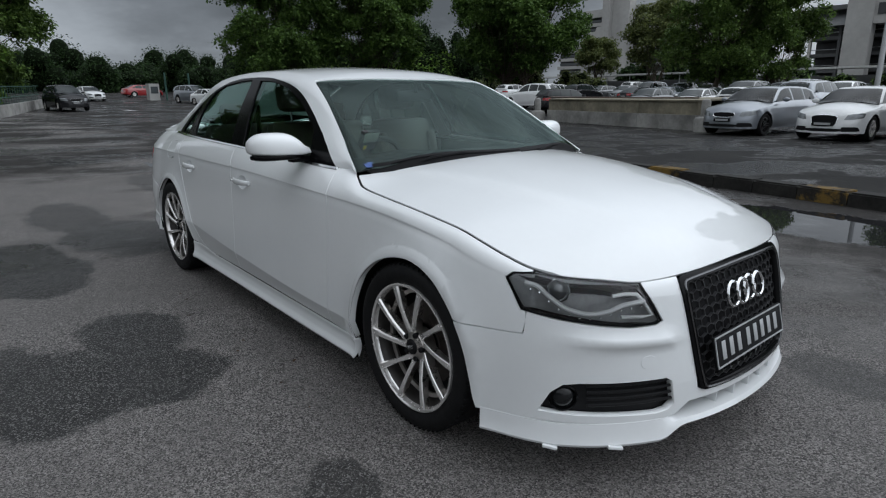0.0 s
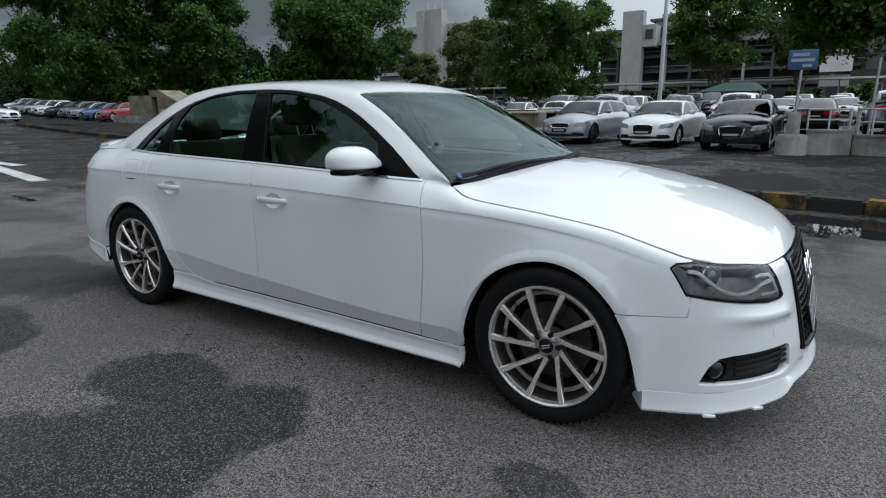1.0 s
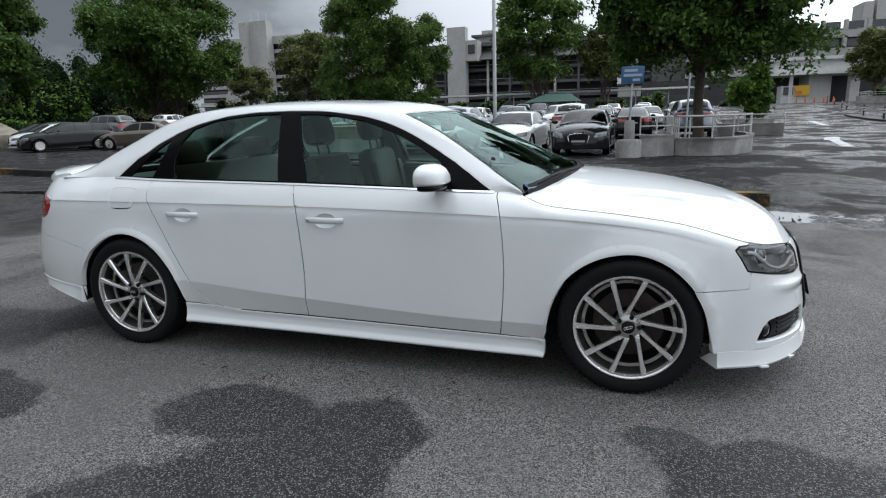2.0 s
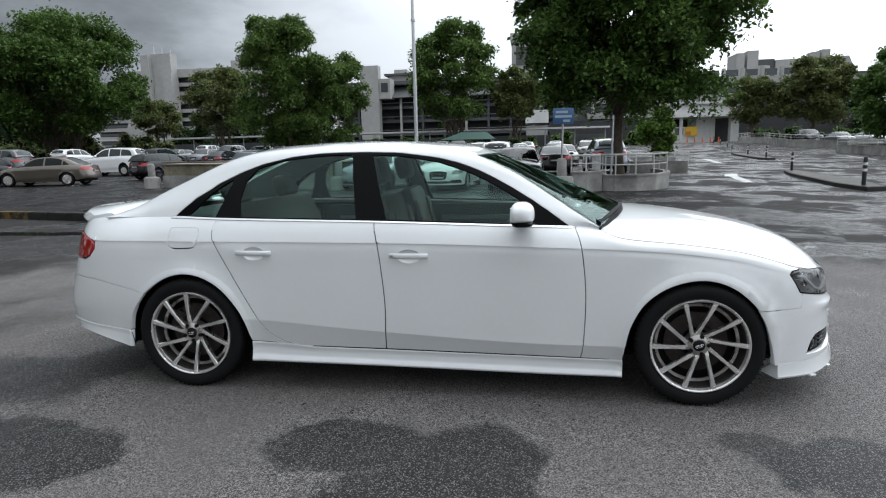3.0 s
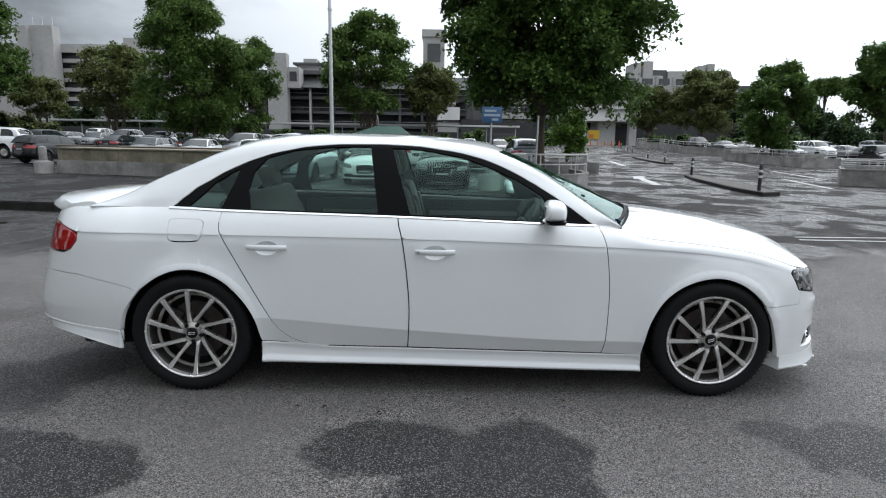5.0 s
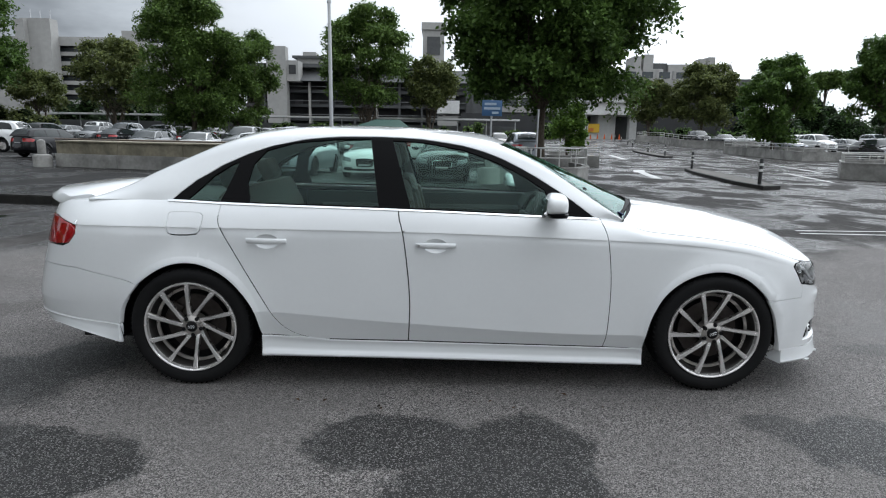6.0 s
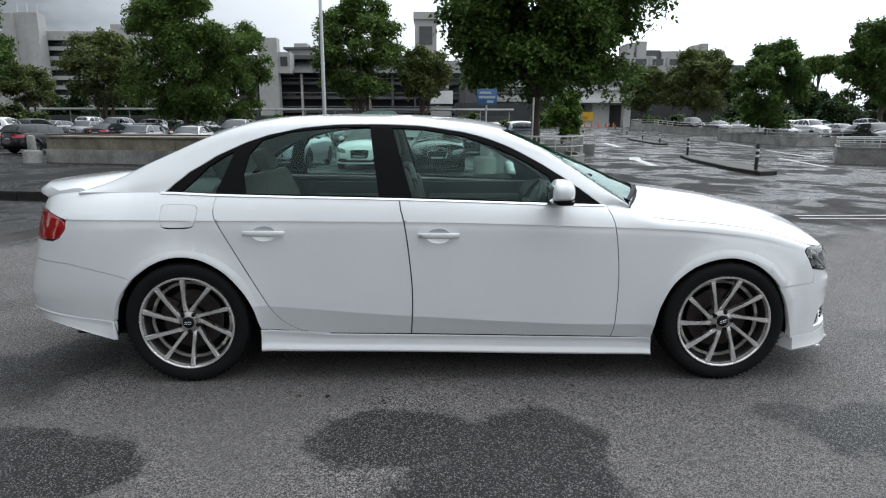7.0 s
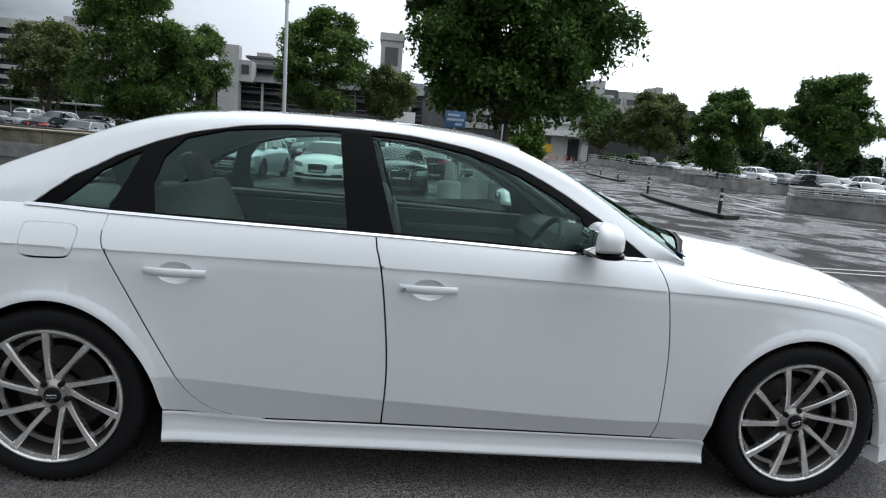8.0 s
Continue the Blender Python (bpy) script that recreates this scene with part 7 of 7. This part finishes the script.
tree(-69.5, 46.5, 19.0, 8.2, 1.6, .42, 32000, 25, "leaf_dark", .38, stems=2, label="very large dark tree among the far cars", lobes=84)
tree(41.6, 92.0, 11.6, 6.0, 2.6, .42, 16000, 19, "leaf_olive", .26, label="rounded brownish green tree in a planter", lobes=60)
tree(34.6, 96.0, 9.6, 3.7, 2.8, .42, 9000, 20, "leaf_olive", .22, label="rounded brownish green tree near the entrance", lobes=40)
tree(30.0, 50.0, 8.6, 3.2, .8, .27, 19000, 21, "leaf_dark", .18, label="dense dark tree in the planter", lobes=64)
tree(59.5, 76.0, 15.2, 5.9, 2.6, .42, 21000, 22, "leaf_dark", .33, label="dense dark tree by the far cars", lobes=70)
tree(98.0, 150.0, 17.6, 5.6, 14.2, .6, 5000, 23, "leaf_mid", .35, label="flat-topped far tree on a bare trunk", lobes=24, squash=.96)
tree(118.0, 140.0, 15.0, 7.0, 10.5, .6, 4500, 29, "leaf_mid", .35, label="flat-topped far tree with an open spreading crown", lobes=20, squash=.96)
tree(-62.0, 1.2, 15.5, 6.0, 1.6, .34, 26000, 26, "leaf_mid", .28, label="leafy green tree behind the fence", lobes=56)
tree(-50.0, -2.8, 14.0, 5.4, 1.2, .30, 24000, 27, "leaf_light", .25, label="bright green tree overhanging the fence", lobes=56)
# unseen tree, added so that the side glass reflects dark leaves
tree(-17.0, -9.0, 14.5, 6.0, 1.8, .30, 26000, 30, "leaf_dark", .36, stems=2, label="large dark tree leaning over the lot's near edge", lobes=70)
tree(7.4, 31.0, 3.3, 1.0, .7, .20, 4500, 28, "leaf_light", .08, label="young light green tree in a planter", lobes=20)
# out-of-view belt added for reflections; its heights shape light on the flank
bank("far_woods", "dark green belt of trees behind the car park's near edge", [(-48 + k * 4.6, -11.5 - k * .85 - (k % 3) * 1.5, 4.2, (16.5 if k < 7 else 7.0) + (k * 5) % 4) for k in range(21)], .5, 70000, "leaf_far", 38)
bank("hedge", "bright green shrubs on a slope behind the fence", [(-36 - k * 4.2, -3.8 + k * .55, 3.0, 3.2 + (k % 3) * .6) for k in range(11)], .34, 34000, "leaf_light", 31)
bank("far_woods", "dark green woods closing the far end", [(-100 - (k % 3) * 6, 4 + k * 4.4, 6.0, (4.4 + .8 * ((k * 7) % 4)) if k < 11 else (8 + 1.6 * ((k * 7) % 4))) for k in range(21)] + [(-114 - (k % 3) * 6, 3 + k * 4.8, 6.5, (5.6 + .9 * ((k * 5) % 4)) if k < 9 else (10 + 1.5 * ((k * 5) % 4))) for k in range(20)], .36, 230000, "leaf_far", 32)
bank("shrubs", "green shrubs behind the parked cars", [(-92 + k * 3.4, 42 + (k % 3) * 6, 4.0, 3.6 + (k * 5) % 3) for k in range(11)], .42, 30000, "leaf_light", 33)
bank("far_woods", "tall dark woods behind the rows of cars", [(-86 - k * 3.4, 94 - k * 2.8, 6.0, 10 + (k * 3) % 4) for k in range(9)], .6, 40000, "leaf_far", 39)
bank("shrubs", "dull brownish green shrubs under the large tree", [(-66 + k * 4.6, 66 + (k % 2) * 3, 3.2, 3.0 + (k * 3) % 2) for k in range(5)], .40, 14000, "leaf_olive", 40)
bank("shrubs", "dark green shrubs along the walkway", [(-34 + k * 5.5, 84, 2.4, 1.9 + (k % 2) * .6) for k in range(10)], .42, 10000, "leaf_mid", 34)
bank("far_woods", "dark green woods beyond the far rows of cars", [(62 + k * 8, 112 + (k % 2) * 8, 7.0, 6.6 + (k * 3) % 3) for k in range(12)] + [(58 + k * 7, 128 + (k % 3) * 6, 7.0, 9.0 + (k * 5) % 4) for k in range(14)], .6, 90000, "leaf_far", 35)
bank("far_woods", "dark green woods between the buildings", [(-92 + k * 9, 150 + (k % 3) * 8, 8.0, 8 + (k * 3) % 4) for k in range(5)], .9, 10000, "leaf_far", 36)
bank("shrubs", "dark shrubs under the entrance trees", [(38 + k * 6, 102, 3.2, 2.6) for k in range(5)], .5, 6000, "leaf_dark", 37)

# fence along the edge of the lot
fn = thing("fence", "pale low wall with a green steel rail fence", "fence")
bm = bmesh.new()
ribbon(bm, [(-26, -1.9), (-33.5, -.1), (-47.5, 3.2), (-52, 4.3)], -.1, .62, .2)
part("low_wall", bm, MAT["wall_paint"], fn, smooth=False)
F = [(-26, -2.0), (-33.5, -.2), (-47.5, 3.1), (-52, 4.2)]
for h in (1.0, 1.6):
    bm = bmesh.new()
    add_tube(bm, [(x, y, float(ground_z(x, y)) + h) for x, y in F], .025, 6)
    part("rail", bm, MAT["green_roof"], fn)
for A, B in zip(F, F[1:]):
    n = int(math.hypot(B[0] - A[0], B[1] - A[1]) / .8)
    for k in range(n):
        x, y = A[0] + (B[0] - A[0]) * k / n, A[1] + (B[1] - A[1]) * k / n
        z = float(ground_z(x, y))
        bm = bmesh.new()
        add_tube(bm, [(x, y, z + .5), (x, y, z + 1.62)], .018, 5)
        part("post", bm, MAT["green_roof"], fn)
bm = bmesh.new()
add_tube(bm, [(-31.6, -.8, 0), (-31.6, -.8, 3.2)], .05, 8)
tagged(part("steel_post", bm, MAT["galvanised"], None), "pale steel post at the fence", "post")
gate = thing("gate_booth", "green and white gate booth at the far end", "booth", Matrix.Translation((-66, 16.0, .9)))
block("booth", -.6, .6, -.5, .5, -.4, 1.7, "concrete_far", gate)
block("booth_window", -.62, .62, -.35, .35, .7, 1.4, "far_glass", gate)
for k in range(2):
    bm = bmesh.new()
    add_tube(bm, [(1.2, 1.0 + k * 2.4, -.4), (1.2, 1.0 + k * 2.4, 2.8)], .1, 8)
    part("gate_post", bm, MAT["green_roof"], gate)

# ---- parked cars ----
glass("dim_glass", (.18, .21, .20), .0, 1.30)
for nm, c, k in (("silver", (.25, .27, .30), .55), ("white", (.76, .77, .77), 0), ("black", (.012, .012, .014), 0), ("grey", (.10, .105, .11), .4), ("bronze", (.135, .115, .095), .5), ("red", (.28, .014, .016), 0), ("blue", (.03, .09, .30), .2), ("pale", (.55, .56, .56), .3)):
    material("paint_" + nm, c, .14 if nm == "black" else .32, k, coat=.12 if nm == "black" else 1.0, spec=.3 if nm == "black" else .5, grain=.03, grain_scale=20, blotch=.04, blotch_scale=2)
material("shut_glass", (.022, .028, .028), .05, grain=.2, grain_scale=3, spec=.4)
material("parked_lamp", (.26, .275, .285), .12, .35, coat=.5, grain=.2, grain_scale=14)


def cabin_shape(kind):
    """Shoulder and middle lines for each kind of car."""
    if kind == "saloon":
        return SHOULDER_Z, SHOULDER_W, MIDDLE_Z, 1.0
    sz = curve((-2.32, .96), (-2.22, 1.10), (-2.0, 1.285), (-1.75, 1.335), (-1.2, 1.360), (-.6, 1.372), (-.3, 1.368), (0, 1.350), (.222, 1.314), (.424, 1.238), (.586, 1.146), (.75, 1.040), (.86, .965), (.95, .90))
    sw = curve((-2.32, .66), (-2.0, .600), (-1.1, .590), (-.6, .590), (0, .592), (.222, .600), (.424, .628), (.586, .660), (.75, .700), (.86, .735), (.95, .76))
    mz = curve((-2.32, .98), (-2.25, 1.12), (-2.05, 1.33), (-1.8, 1.385), (-1.3, 1.405), (-.6, 1.415), (-.3, 1.408), (0, 1.390), (.2, 1.366), (.3, 1.335), (.5, 1.255), (.7, 1.170), (.9, 1.080), (1.05, 1.008), (1.15, .960))
    return sz, sw, mz, 1.0


CAR_MESH = {}
SCALE = {"saloon": (1.0, 1.0, 1.02), "estate": (.98, 1.02, 1.05), "hatch": (.86, .97, 1.06), "suv": (.97, 1.03, 1.22), "van": (.99, 1.02, 1.32)}


def car_meshes(kind):
    if kind in CAR_MESH:
        return CAR_MESH[kind]
    sx, sy, sz_ = SCALE[kind]
    shape = "saloon" if kind == "saloon" else "estate"
    SZ, SW, MZ, _ = cabin_shape(shape)
    end = -1.98 if shape == "saloon" else -2.30

    def cab(x, u):
        return cabin(x, u, (SZ, SW, MZ))

    def fit_size(f):
        return lambda a, b: f(a, b) * (sx, sy, sz_)
    B_, C_, H_, D_ = fit_size(body), fit_size(cab), fit_size(hood), fit_size(deck)
    out_ = {}

    def keep(name, f, loop, kv=1.0, step=.10, **k):
        dummy = panel(name, f, loop, MAT["paint_white"], None, kv=kv, step=step, depth=0, **k)
        out_.setdefault(name, []).append(dummy.data)
        bpy.data.objects.remove(dummy)
    arch = lambda hub: [(hub + .375 * math.cos(a), HUB_Z + .355 * math.sin(a)) for a in np.linspace(0, math.pi, 13)]
    side = [(-2.6, TOP), (-2.6, .3), (-1.79, .28), *reversed(arch(-WHEEL_X)), (-1.02, .2), (1.02, .2), *reversed(arch(WHEEL_X)), (1.79, .2), (2.5, .2), (2.5, TOP)]
    for mir in (False, True):
        keep("body", B_, pz(side, .08), KV, .09, mirror=mir)
        keep("headlight", B_, pz(HEADLIGHT), KV, .06, lift=.006, mirror=mir)
        keep("tail_lamp", B_, pz([(-2.02, .74), (-1.97, .80), (-1.98, .86), (-2.1, .90), (-2.4, .89), (-2.4, .75)]), KV, .08, lift=.006, mirror=mir)
        keep("fog_recess", B_, pz(FOG), KV, .08, lift=.004, mirror=mir)
        win = [(-1.525, .02), (-1.400, .43), (-1.265, .63), (-1.130, .745), (-1.005, .825), (-.820, .893), (-.405, .925), (.040, .882), (.260, .800), (.445, .690), (.565, .585), (.690, .320), (.762, .02)]
        if shape == "estate":
            win = [(-1.98, .05), (-1.93, .50), (-1.80, .78), (-1.55, .86), (-1.005, .885)] + win[5:]
        # three panes
        def clip(lo, hi):
            xs = np.array([q[0] for q in win])
            us = np.array([q[1] for q in win])
            mid = [(x, float(np.interp(x, xs, us))) for x in np.linspace(max(lo, xs[0]), min(hi, xs[-1]), 14)]
            return mid + [(mid[-1][0], .03), (mid[0][0], .03)] if mid[-1][1] > .05 else mid + [(mid[0][0], .03)]
        for lo, hi in ((-2.0, -1.22), (-1.16, -.38), (-.30, .76)):
            keep("side_window", C_, clip(lo, hi), .45, .12, lift=.004, mirror=mir)
    if kind == "saloon":
        keep("bumper_grille", B_, pz(rounded([(2.285, .650), (2.31, .46), (2.345, .385), (2.655, .385), (2.69, .46), (2.715, .650)], 2)), KV, .06, lift=.008)
    else:
        keep("bumper_grille", B_, pz(rounded([(2.27, .640), (2.30, .520), (2.70, .520), (2.73, .640)], 2)), KV, .06, lift=.008)
    keep("lower_grille", B_, pz(rounded([(2.17, .325), (2.20, .245), (2.80, .245), (2.83, .325)], 2)), KV, .06, lift=.006)
    edge_ = rounded([(2.28, .655), (2.305, .46), (2.34, .378), (2.66, .378), (2.695, .46), (2.72, .655)] if kind == "saloon" else [(2.265, .648), (2.295, .512), (2.705, .512), (2.735, .648)], 2)
    rim_pts = [B_(p, v_of(2 * NOSE - p if p > NOSE else p, z))[0] for p, z in edge_]
    rim_ = [tuple(float(c) for c in (q[0], -q[1])) for q in np.stack(rail(6, np.linspace(.90, NOSE, 24)), -1)]
    keep("hood", H_, rim_ + [(x, -y) for x, y in rim_[::-1]][1:] + [(1.07, .42), (1.14, 0), (1.07, -.42)], 1.0, .11)
    rim_ = [tuple(float(c) for c in (q[0], -q[1])) for q in np.stack(rail(6, np.linspace(-1.74, TAIL, 20)), -1)]
    keep("boot_lid", D_, rim_ + [(x, -y) for x, y in rim_[::-1]][1:] + [(-1.90, .60), (-1.97, 0), (-1.90, -.60)], 1.0, .14)
    keep("roof", C_, [(end, 0), (.80, 0), (.905, .58), (.725, .885), (.42, .97), (.245, 1.03), (.30, 1.4), (.33, 2), (.30, 2.6), (.245, 2.97), (.42, 3.03), (.725, 3.115), (.905, 3.42), (.80, 4), (end, 4)], .45, .10)
    keep("windscreen", C_, [(.895, .70), (.725, .885), (.42, .98), (.250, 1.04), (.300, 1.40), (.335, 2.0), (.300, 2.60), (.250, 2.96), (.42, 3.02), (.725, 3.115), (.895, 3.30), (1.06, 2.55), (1.135, 2.0), (1.06, 1.45)], .45, .12, lift=.004)
    if shape == "saloon":
        keep("rear_window", C_, [(-1.86, 1.17), (-1.27, 1.19), (-1.21, 2.0), (-1.27, 2.81), (-1.86, 2.83), (-1.965, 2.0)], .45, .14, lift=.004)
    else:
        keep("rear_window", C_, [(-2.25, 1.2), (-2.06, 1.15), (-2.03, 2.0), (-2.06, 2.85), (-2.25, 2.8), (-2.27, 2.0)], .45, .14, lift=.006)

    def store(name, bm):
        o = part(name, bm, MAT["rubber"], None)
        out_.setdefault(name, []).append(o.data)
        bpy.data.objects.remove(o)
    bm = bmesh.new()
    add_tube(bm, [(float(q[0]) + .008, float(q[1]), float(q[2])) for q in rim_pts], .009, 5, closed=True)
    store("grille_frame", bm)
    bm = bmesh.new()
    r = .322 * (1.08 if kind in ("suv", "van") else 1.0)
    add_lathe(bm, [(.215, .01), (.25, -.012), (.30, -.008), (r, .02), (r, .17), (.29, .2)], 28)
    store("tyre", bm)
    bm = bmesh.new()
    add_lathe(bm, [(.225, .01), (.205, .004), (.198, .05), (.05, .07), (.0005, .07)], 24)
    for k in range(5):
        m_ = Matrix.Rotation(k * math.tau / 5, 4, "Y")
        for d in (-.032, .032):
            add_box(bm, .02, .215, -.002, .03, d - .014, d + .014, 0, m_)
    add_lathe(bm, [(.0005, -.004), (.05, -.002), (.06, .03)], 16)
    store("rim", bm)
    bm = bmesh.new()
    bmesh.ops.create_uvsphere(bm, u_segments=14, v_segments=8, radius=1.0)
    bmesh.ops.scale(bm, vec=(.05, .11, .065), verts=bm.verts)
    store("wing_mirror", bm)
    bm = bmesh.new()
    add_box(bm, -.01, .01, -.26, .26, -.055, .055, .006)
    store("number_plate", bm)
    bm = bmesh.new()
    add_box(bm, -.003, .003, -.20, .20, -.028, .028)
    store("plate_bar", bm)
    bm = bmesh.new()
    add_box(bm, -2.1 * sx, 2.0 * sx, -.70, .70, .20 * sz_, .62 * sz_, .03)
    for hx in (-WHEEL_X * sx,):
        add_box(bm, -1.0, .9, -.80, .80, .20 * sz_, .60 * sz_, .03)
    store("underbody", bm)
    bm = bmesh.new()
    add_box(bm, -1.1 * sx, .45 * sx, -.60, .60, .6 * sz_, .92 * sz_, .08)
    for x in (-.15, -.95):
        for y in (-.36, .36):
            add_box(bm, x * sx - .06, x * sx + .06, y - .2, y + .2, .9 * sz_, 1.12 * sz_, .05)
    store("interior", bm)
    CAR_MESH[kind] = out_
    return out_


def parked(kind, paint, x, y, heading, label, clear_=False, dark_wheels=False):
    """A parked car: heading in degrees, 0 facing +x."""
    meshes = car_meshes(kind)
    sx, sy, sz_ = SCALE[kind]
    # the ground's slope is slight enough to stand on level
    z = float(ground_z(x, y))
    t = thing("car", label, "car", Matrix.Translation((x, y, z)) @ Euler((0, 0, radians(heading))).to_matrix().to_4x4(), "parked cars")
    P = MAT["paint_" + paint]
    G_ = MAT["dim_glass"] if clear_ else MAT["shut_glass"]
    mats = {"body": P, "hood": P, "boot_lid": P, "roof": P, "windscreen": G_, "side_window": G_, "rear_window": G_, "headlight": MAT["parked_lamp"], "tail_lamp": MAT["red_lens"], "fog_recess": MAT["matt_black"],
            "bumper_grille": MAT["gloss_black"], "lower_grille": MAT["matt_black"], "grille_frame": MAT["chrome"], "wing_mirror": P, "number_plate": MAT["matt_black"], "plate_bar": MAT["silver_paint"], "tyre": MAT["rubber"], "rim": MAT["dark_chrome" if dark_wheels else "wheel_face"], "underbody": MAT["matt_black"], "interior": MAT["trim_dark"]}

    def put(name, me, loc=(0, 0, 0), rot=0.0, parent=t):
        o = new(name, me)
        o.parent = parent
        o.location, o.rotation_euler = loc, (0, 0, rot)
        o.material_slots[0].link = "OBJECT"
        o.material_slots[0].material = mats[name]
        return o
    for name, many in meshes.items():
        if name in ("tyre", "rim", "wing_mirror", "number_plate", "plate_bar"):
            continue
        for me_ in many:
            put(name, me_)
    for hx in (-WHEEL_X, WHEEL_X):
        for s in (-1, 1):
            r = .322 * (1.08 if kind in ("suv", "van") else 1.0)
            ty = put("tyre", meshes["tyre"][0], (hx * sx, s * .875 * sy, r), 0 if s < 0 else math.pi)
            put("rim", meshes["rim"][0], (0, 0, 0), 0, ty)
    for s in (-1, 1):
        put("wing_mirror", meshes["wing_mirror"][0], (.50 * sx, s * .97 * sy, 1.0 * sz_))
    pl = put("number_plate", meshes["number_plate"][0], (2.285 * sx, 0, .44 * sz_))
    put("plate_bar", meshes["plate_bar"][0], (.012, 0, 0), 0, pl)
    pl = put("number_plate", meshes["number_plate"][0], (-2.40 * sx, 0, .70 * sz_))
    put("plate_bar", meshes["plate_bar"][0], (-.012, 0, 0), 0, pl)
    return t


# the near row, noses towards the lane
parked("estate", "silver", -5.25, 18.4, -95, "silver grey estate car parked nose out by the parapet", True, True)
parked("saloon", "white", -2.45, 18.1, -94, "white saloon with black grille parked nose out", True)
parked("saloon", "black", .05, 17.3, -92, "black saloon with chrome trim parked nose out", True)
# the left group
parked("saloon", "bronze", -23.6, 22.6, -168, "bronze grey saloon with five-spoke silver wheels", True)
parked("hatch", "black", -20.9, 28.4, 72, "black hatchback with lit red tail lamp", False, True)
parked("van", "white", -27.5, 32.5, 180, "white people carrier with dark windows")
for paint_, x_, y_, kind_ in (("black", -34.4, 25.3, "saloon"), ("black", -32.1, 24.0, "hatch"), ("white", -29.9, 22.7, "saloon"), ("black", -27.6, 21.4, "estate")):
    parked(kind_, paint_, x_, y_, -120, paint_ + {"saloon": " saloon", "hatch": " hatchback", "estate": " estate car"}[kind_] + " parked nose out beside the ramp house")
parked("van", "grey", -35.0, 31.0, 180, "dark grey people carrier at the row's end")
ROWS_ = [
    # y, first x, step, count, heading, seed
    (27.5, -9.5, 2.75, 6, 90, 1), (33.0, -21.0, 2.9, 5, -90, 2), (44.0, -40.0, 2.9, 11, 90, 3), (38.5, -9.0, 2.9, 5, -90, 8), (52.0, -44.0, 2.9, 18, -90, 4), (60.0, -36, 3.0, 15, 90, 9),
    (36.6, 30.4, 3.0, 7, -104, 5), (46.5, 36.5, 3.1, 7, -95, 10), (56.0, 35.0, 3.1, 9, -90, 6), (72.0, 33.0, 3.2, 8, -90, 7),
]
kinds = ["saloon", "saloon", "hatch", "suv", "estate", "van", "saloon", "suv"]
paints = ["white", "silver", "black", "grey", "pale", "white", "black", "silver", "grey", "white", "bronze", "grey"]
words = {"saloon": "saloon", "hatch": "hatchback", "suv": "tall off-roader", "estate": "estate car", "van": "people carrier"}
hues = {"white": "white", "silver": "silver", "black": "black", "grey": "dark grey", "pale": "pale grey", "blue": "blue", "bronze": "bronze", "red": "dark red"}
for y, x0, dx, n, head, seed in ROWS_:
    rng = random.Random(seed)
    for k in range(n):
        kd, pc = rng.choice(kinds), rng.choice(paints)
        if seed == 5 and k == 0:
            kd, pc = "suv", "black"
        if seed == 4 and (abs(x0 + dx * k + 23.6) < 2 or abs(x0 + dx * k + 20.0) < 2):
            continue
        if rng.random() < .12 and not (seed == 5 and k == 0):
            continue
        parked(kd, pc, x0 + dx * k + rng.uniform(-.15, .15), y + rng.uniform(-.4, .4), head + rng.uniform(-2, 2), hues[pc] + " " + words[kd] + " in a row of parked cars")
# the rows along the kerb to the left
rng = random.Random(21)
for k, pc in enumerate(("red", "blue", "silver", "grey", "black", "white", "pale", "silver", "grey", "white")):
    parked("saloon" if k % 3 else "hatch", pc, -47.0 - k * 2.8, 24.5 + k * .35, -90 + rng.uniform(-2, 2), hues[pc] + (" saloon" if k % 3 else " hatchback") + " parked along the far road")
parked("suv", "black", -45.2, 4.9, 8, "black off-roader with its nose to the lane")
parked("saloon", "white", -66.0, 10.0, 10, "white saloon far down the lane")
parked("saloon", "red", -76.0, 17.5, 100, "dark red saloon at the far end")
parked("suv", "silver", -57.5, 17.5, 20, "silver off-roader by the far gate")
parked("saloon", "white", -52.0, 17.2, 15, "white saloon waiting in the far lane")

# ---- scraps on the asphalt ----
def litter():
    """Small fallen leaves and dark scraps beside the car and along the kerb."""
    rng = np.random.default_rng(77)
    spots = [(.55, -1.05, .5, .10, 9), (-.2, -1.12, .5, .08, 5), (2.6, -.6, .5, .5, 5), (.5, 5.0, 2.6, .10, 26), (4.5, 15.3, 3.0, .5, 30), (0, 14.6, 2.5, .4, 30)]
    vs, fs = [], []
    for cx, cy, rx, ry, n in spots:
        for _ in range(n):
            x, y, a, s = cx + rng.normal(0, rx), cy + rng.normal(0, ry), rng.uniform(0, math.tau), rng.uniform(.008, .022) * (1.0 if cy < 4 else 2.0)
            z = float(ground_z(x, y)) + .004
            k = len(vs)
            for u, v, h in ((-1, 0, 0), (0, -.45, .25), (1, 0, .1), (0, .45, .3)):
                vs.append((x + s * (u * math.cos(a) - v * math.sin(a)), y + s * (u * math.sin(a) + v * math.cos(a)), z + s * h))
            fs.append((k, k + 1, k + 2, k + 3))
    me = bpy.data.meshes.new("leaf_litter")
    me.from_pydata(vs, [], fs)
    me.materials.append(MAT["dead_leaf"])
    tagged(new("leaf_litter", me), "small brown leaf scraps lying on wet asphalt", "leaf litter", kind="stuff")


leaf_material("dead_leaf", (.045, .030, .018), .7)
litter()
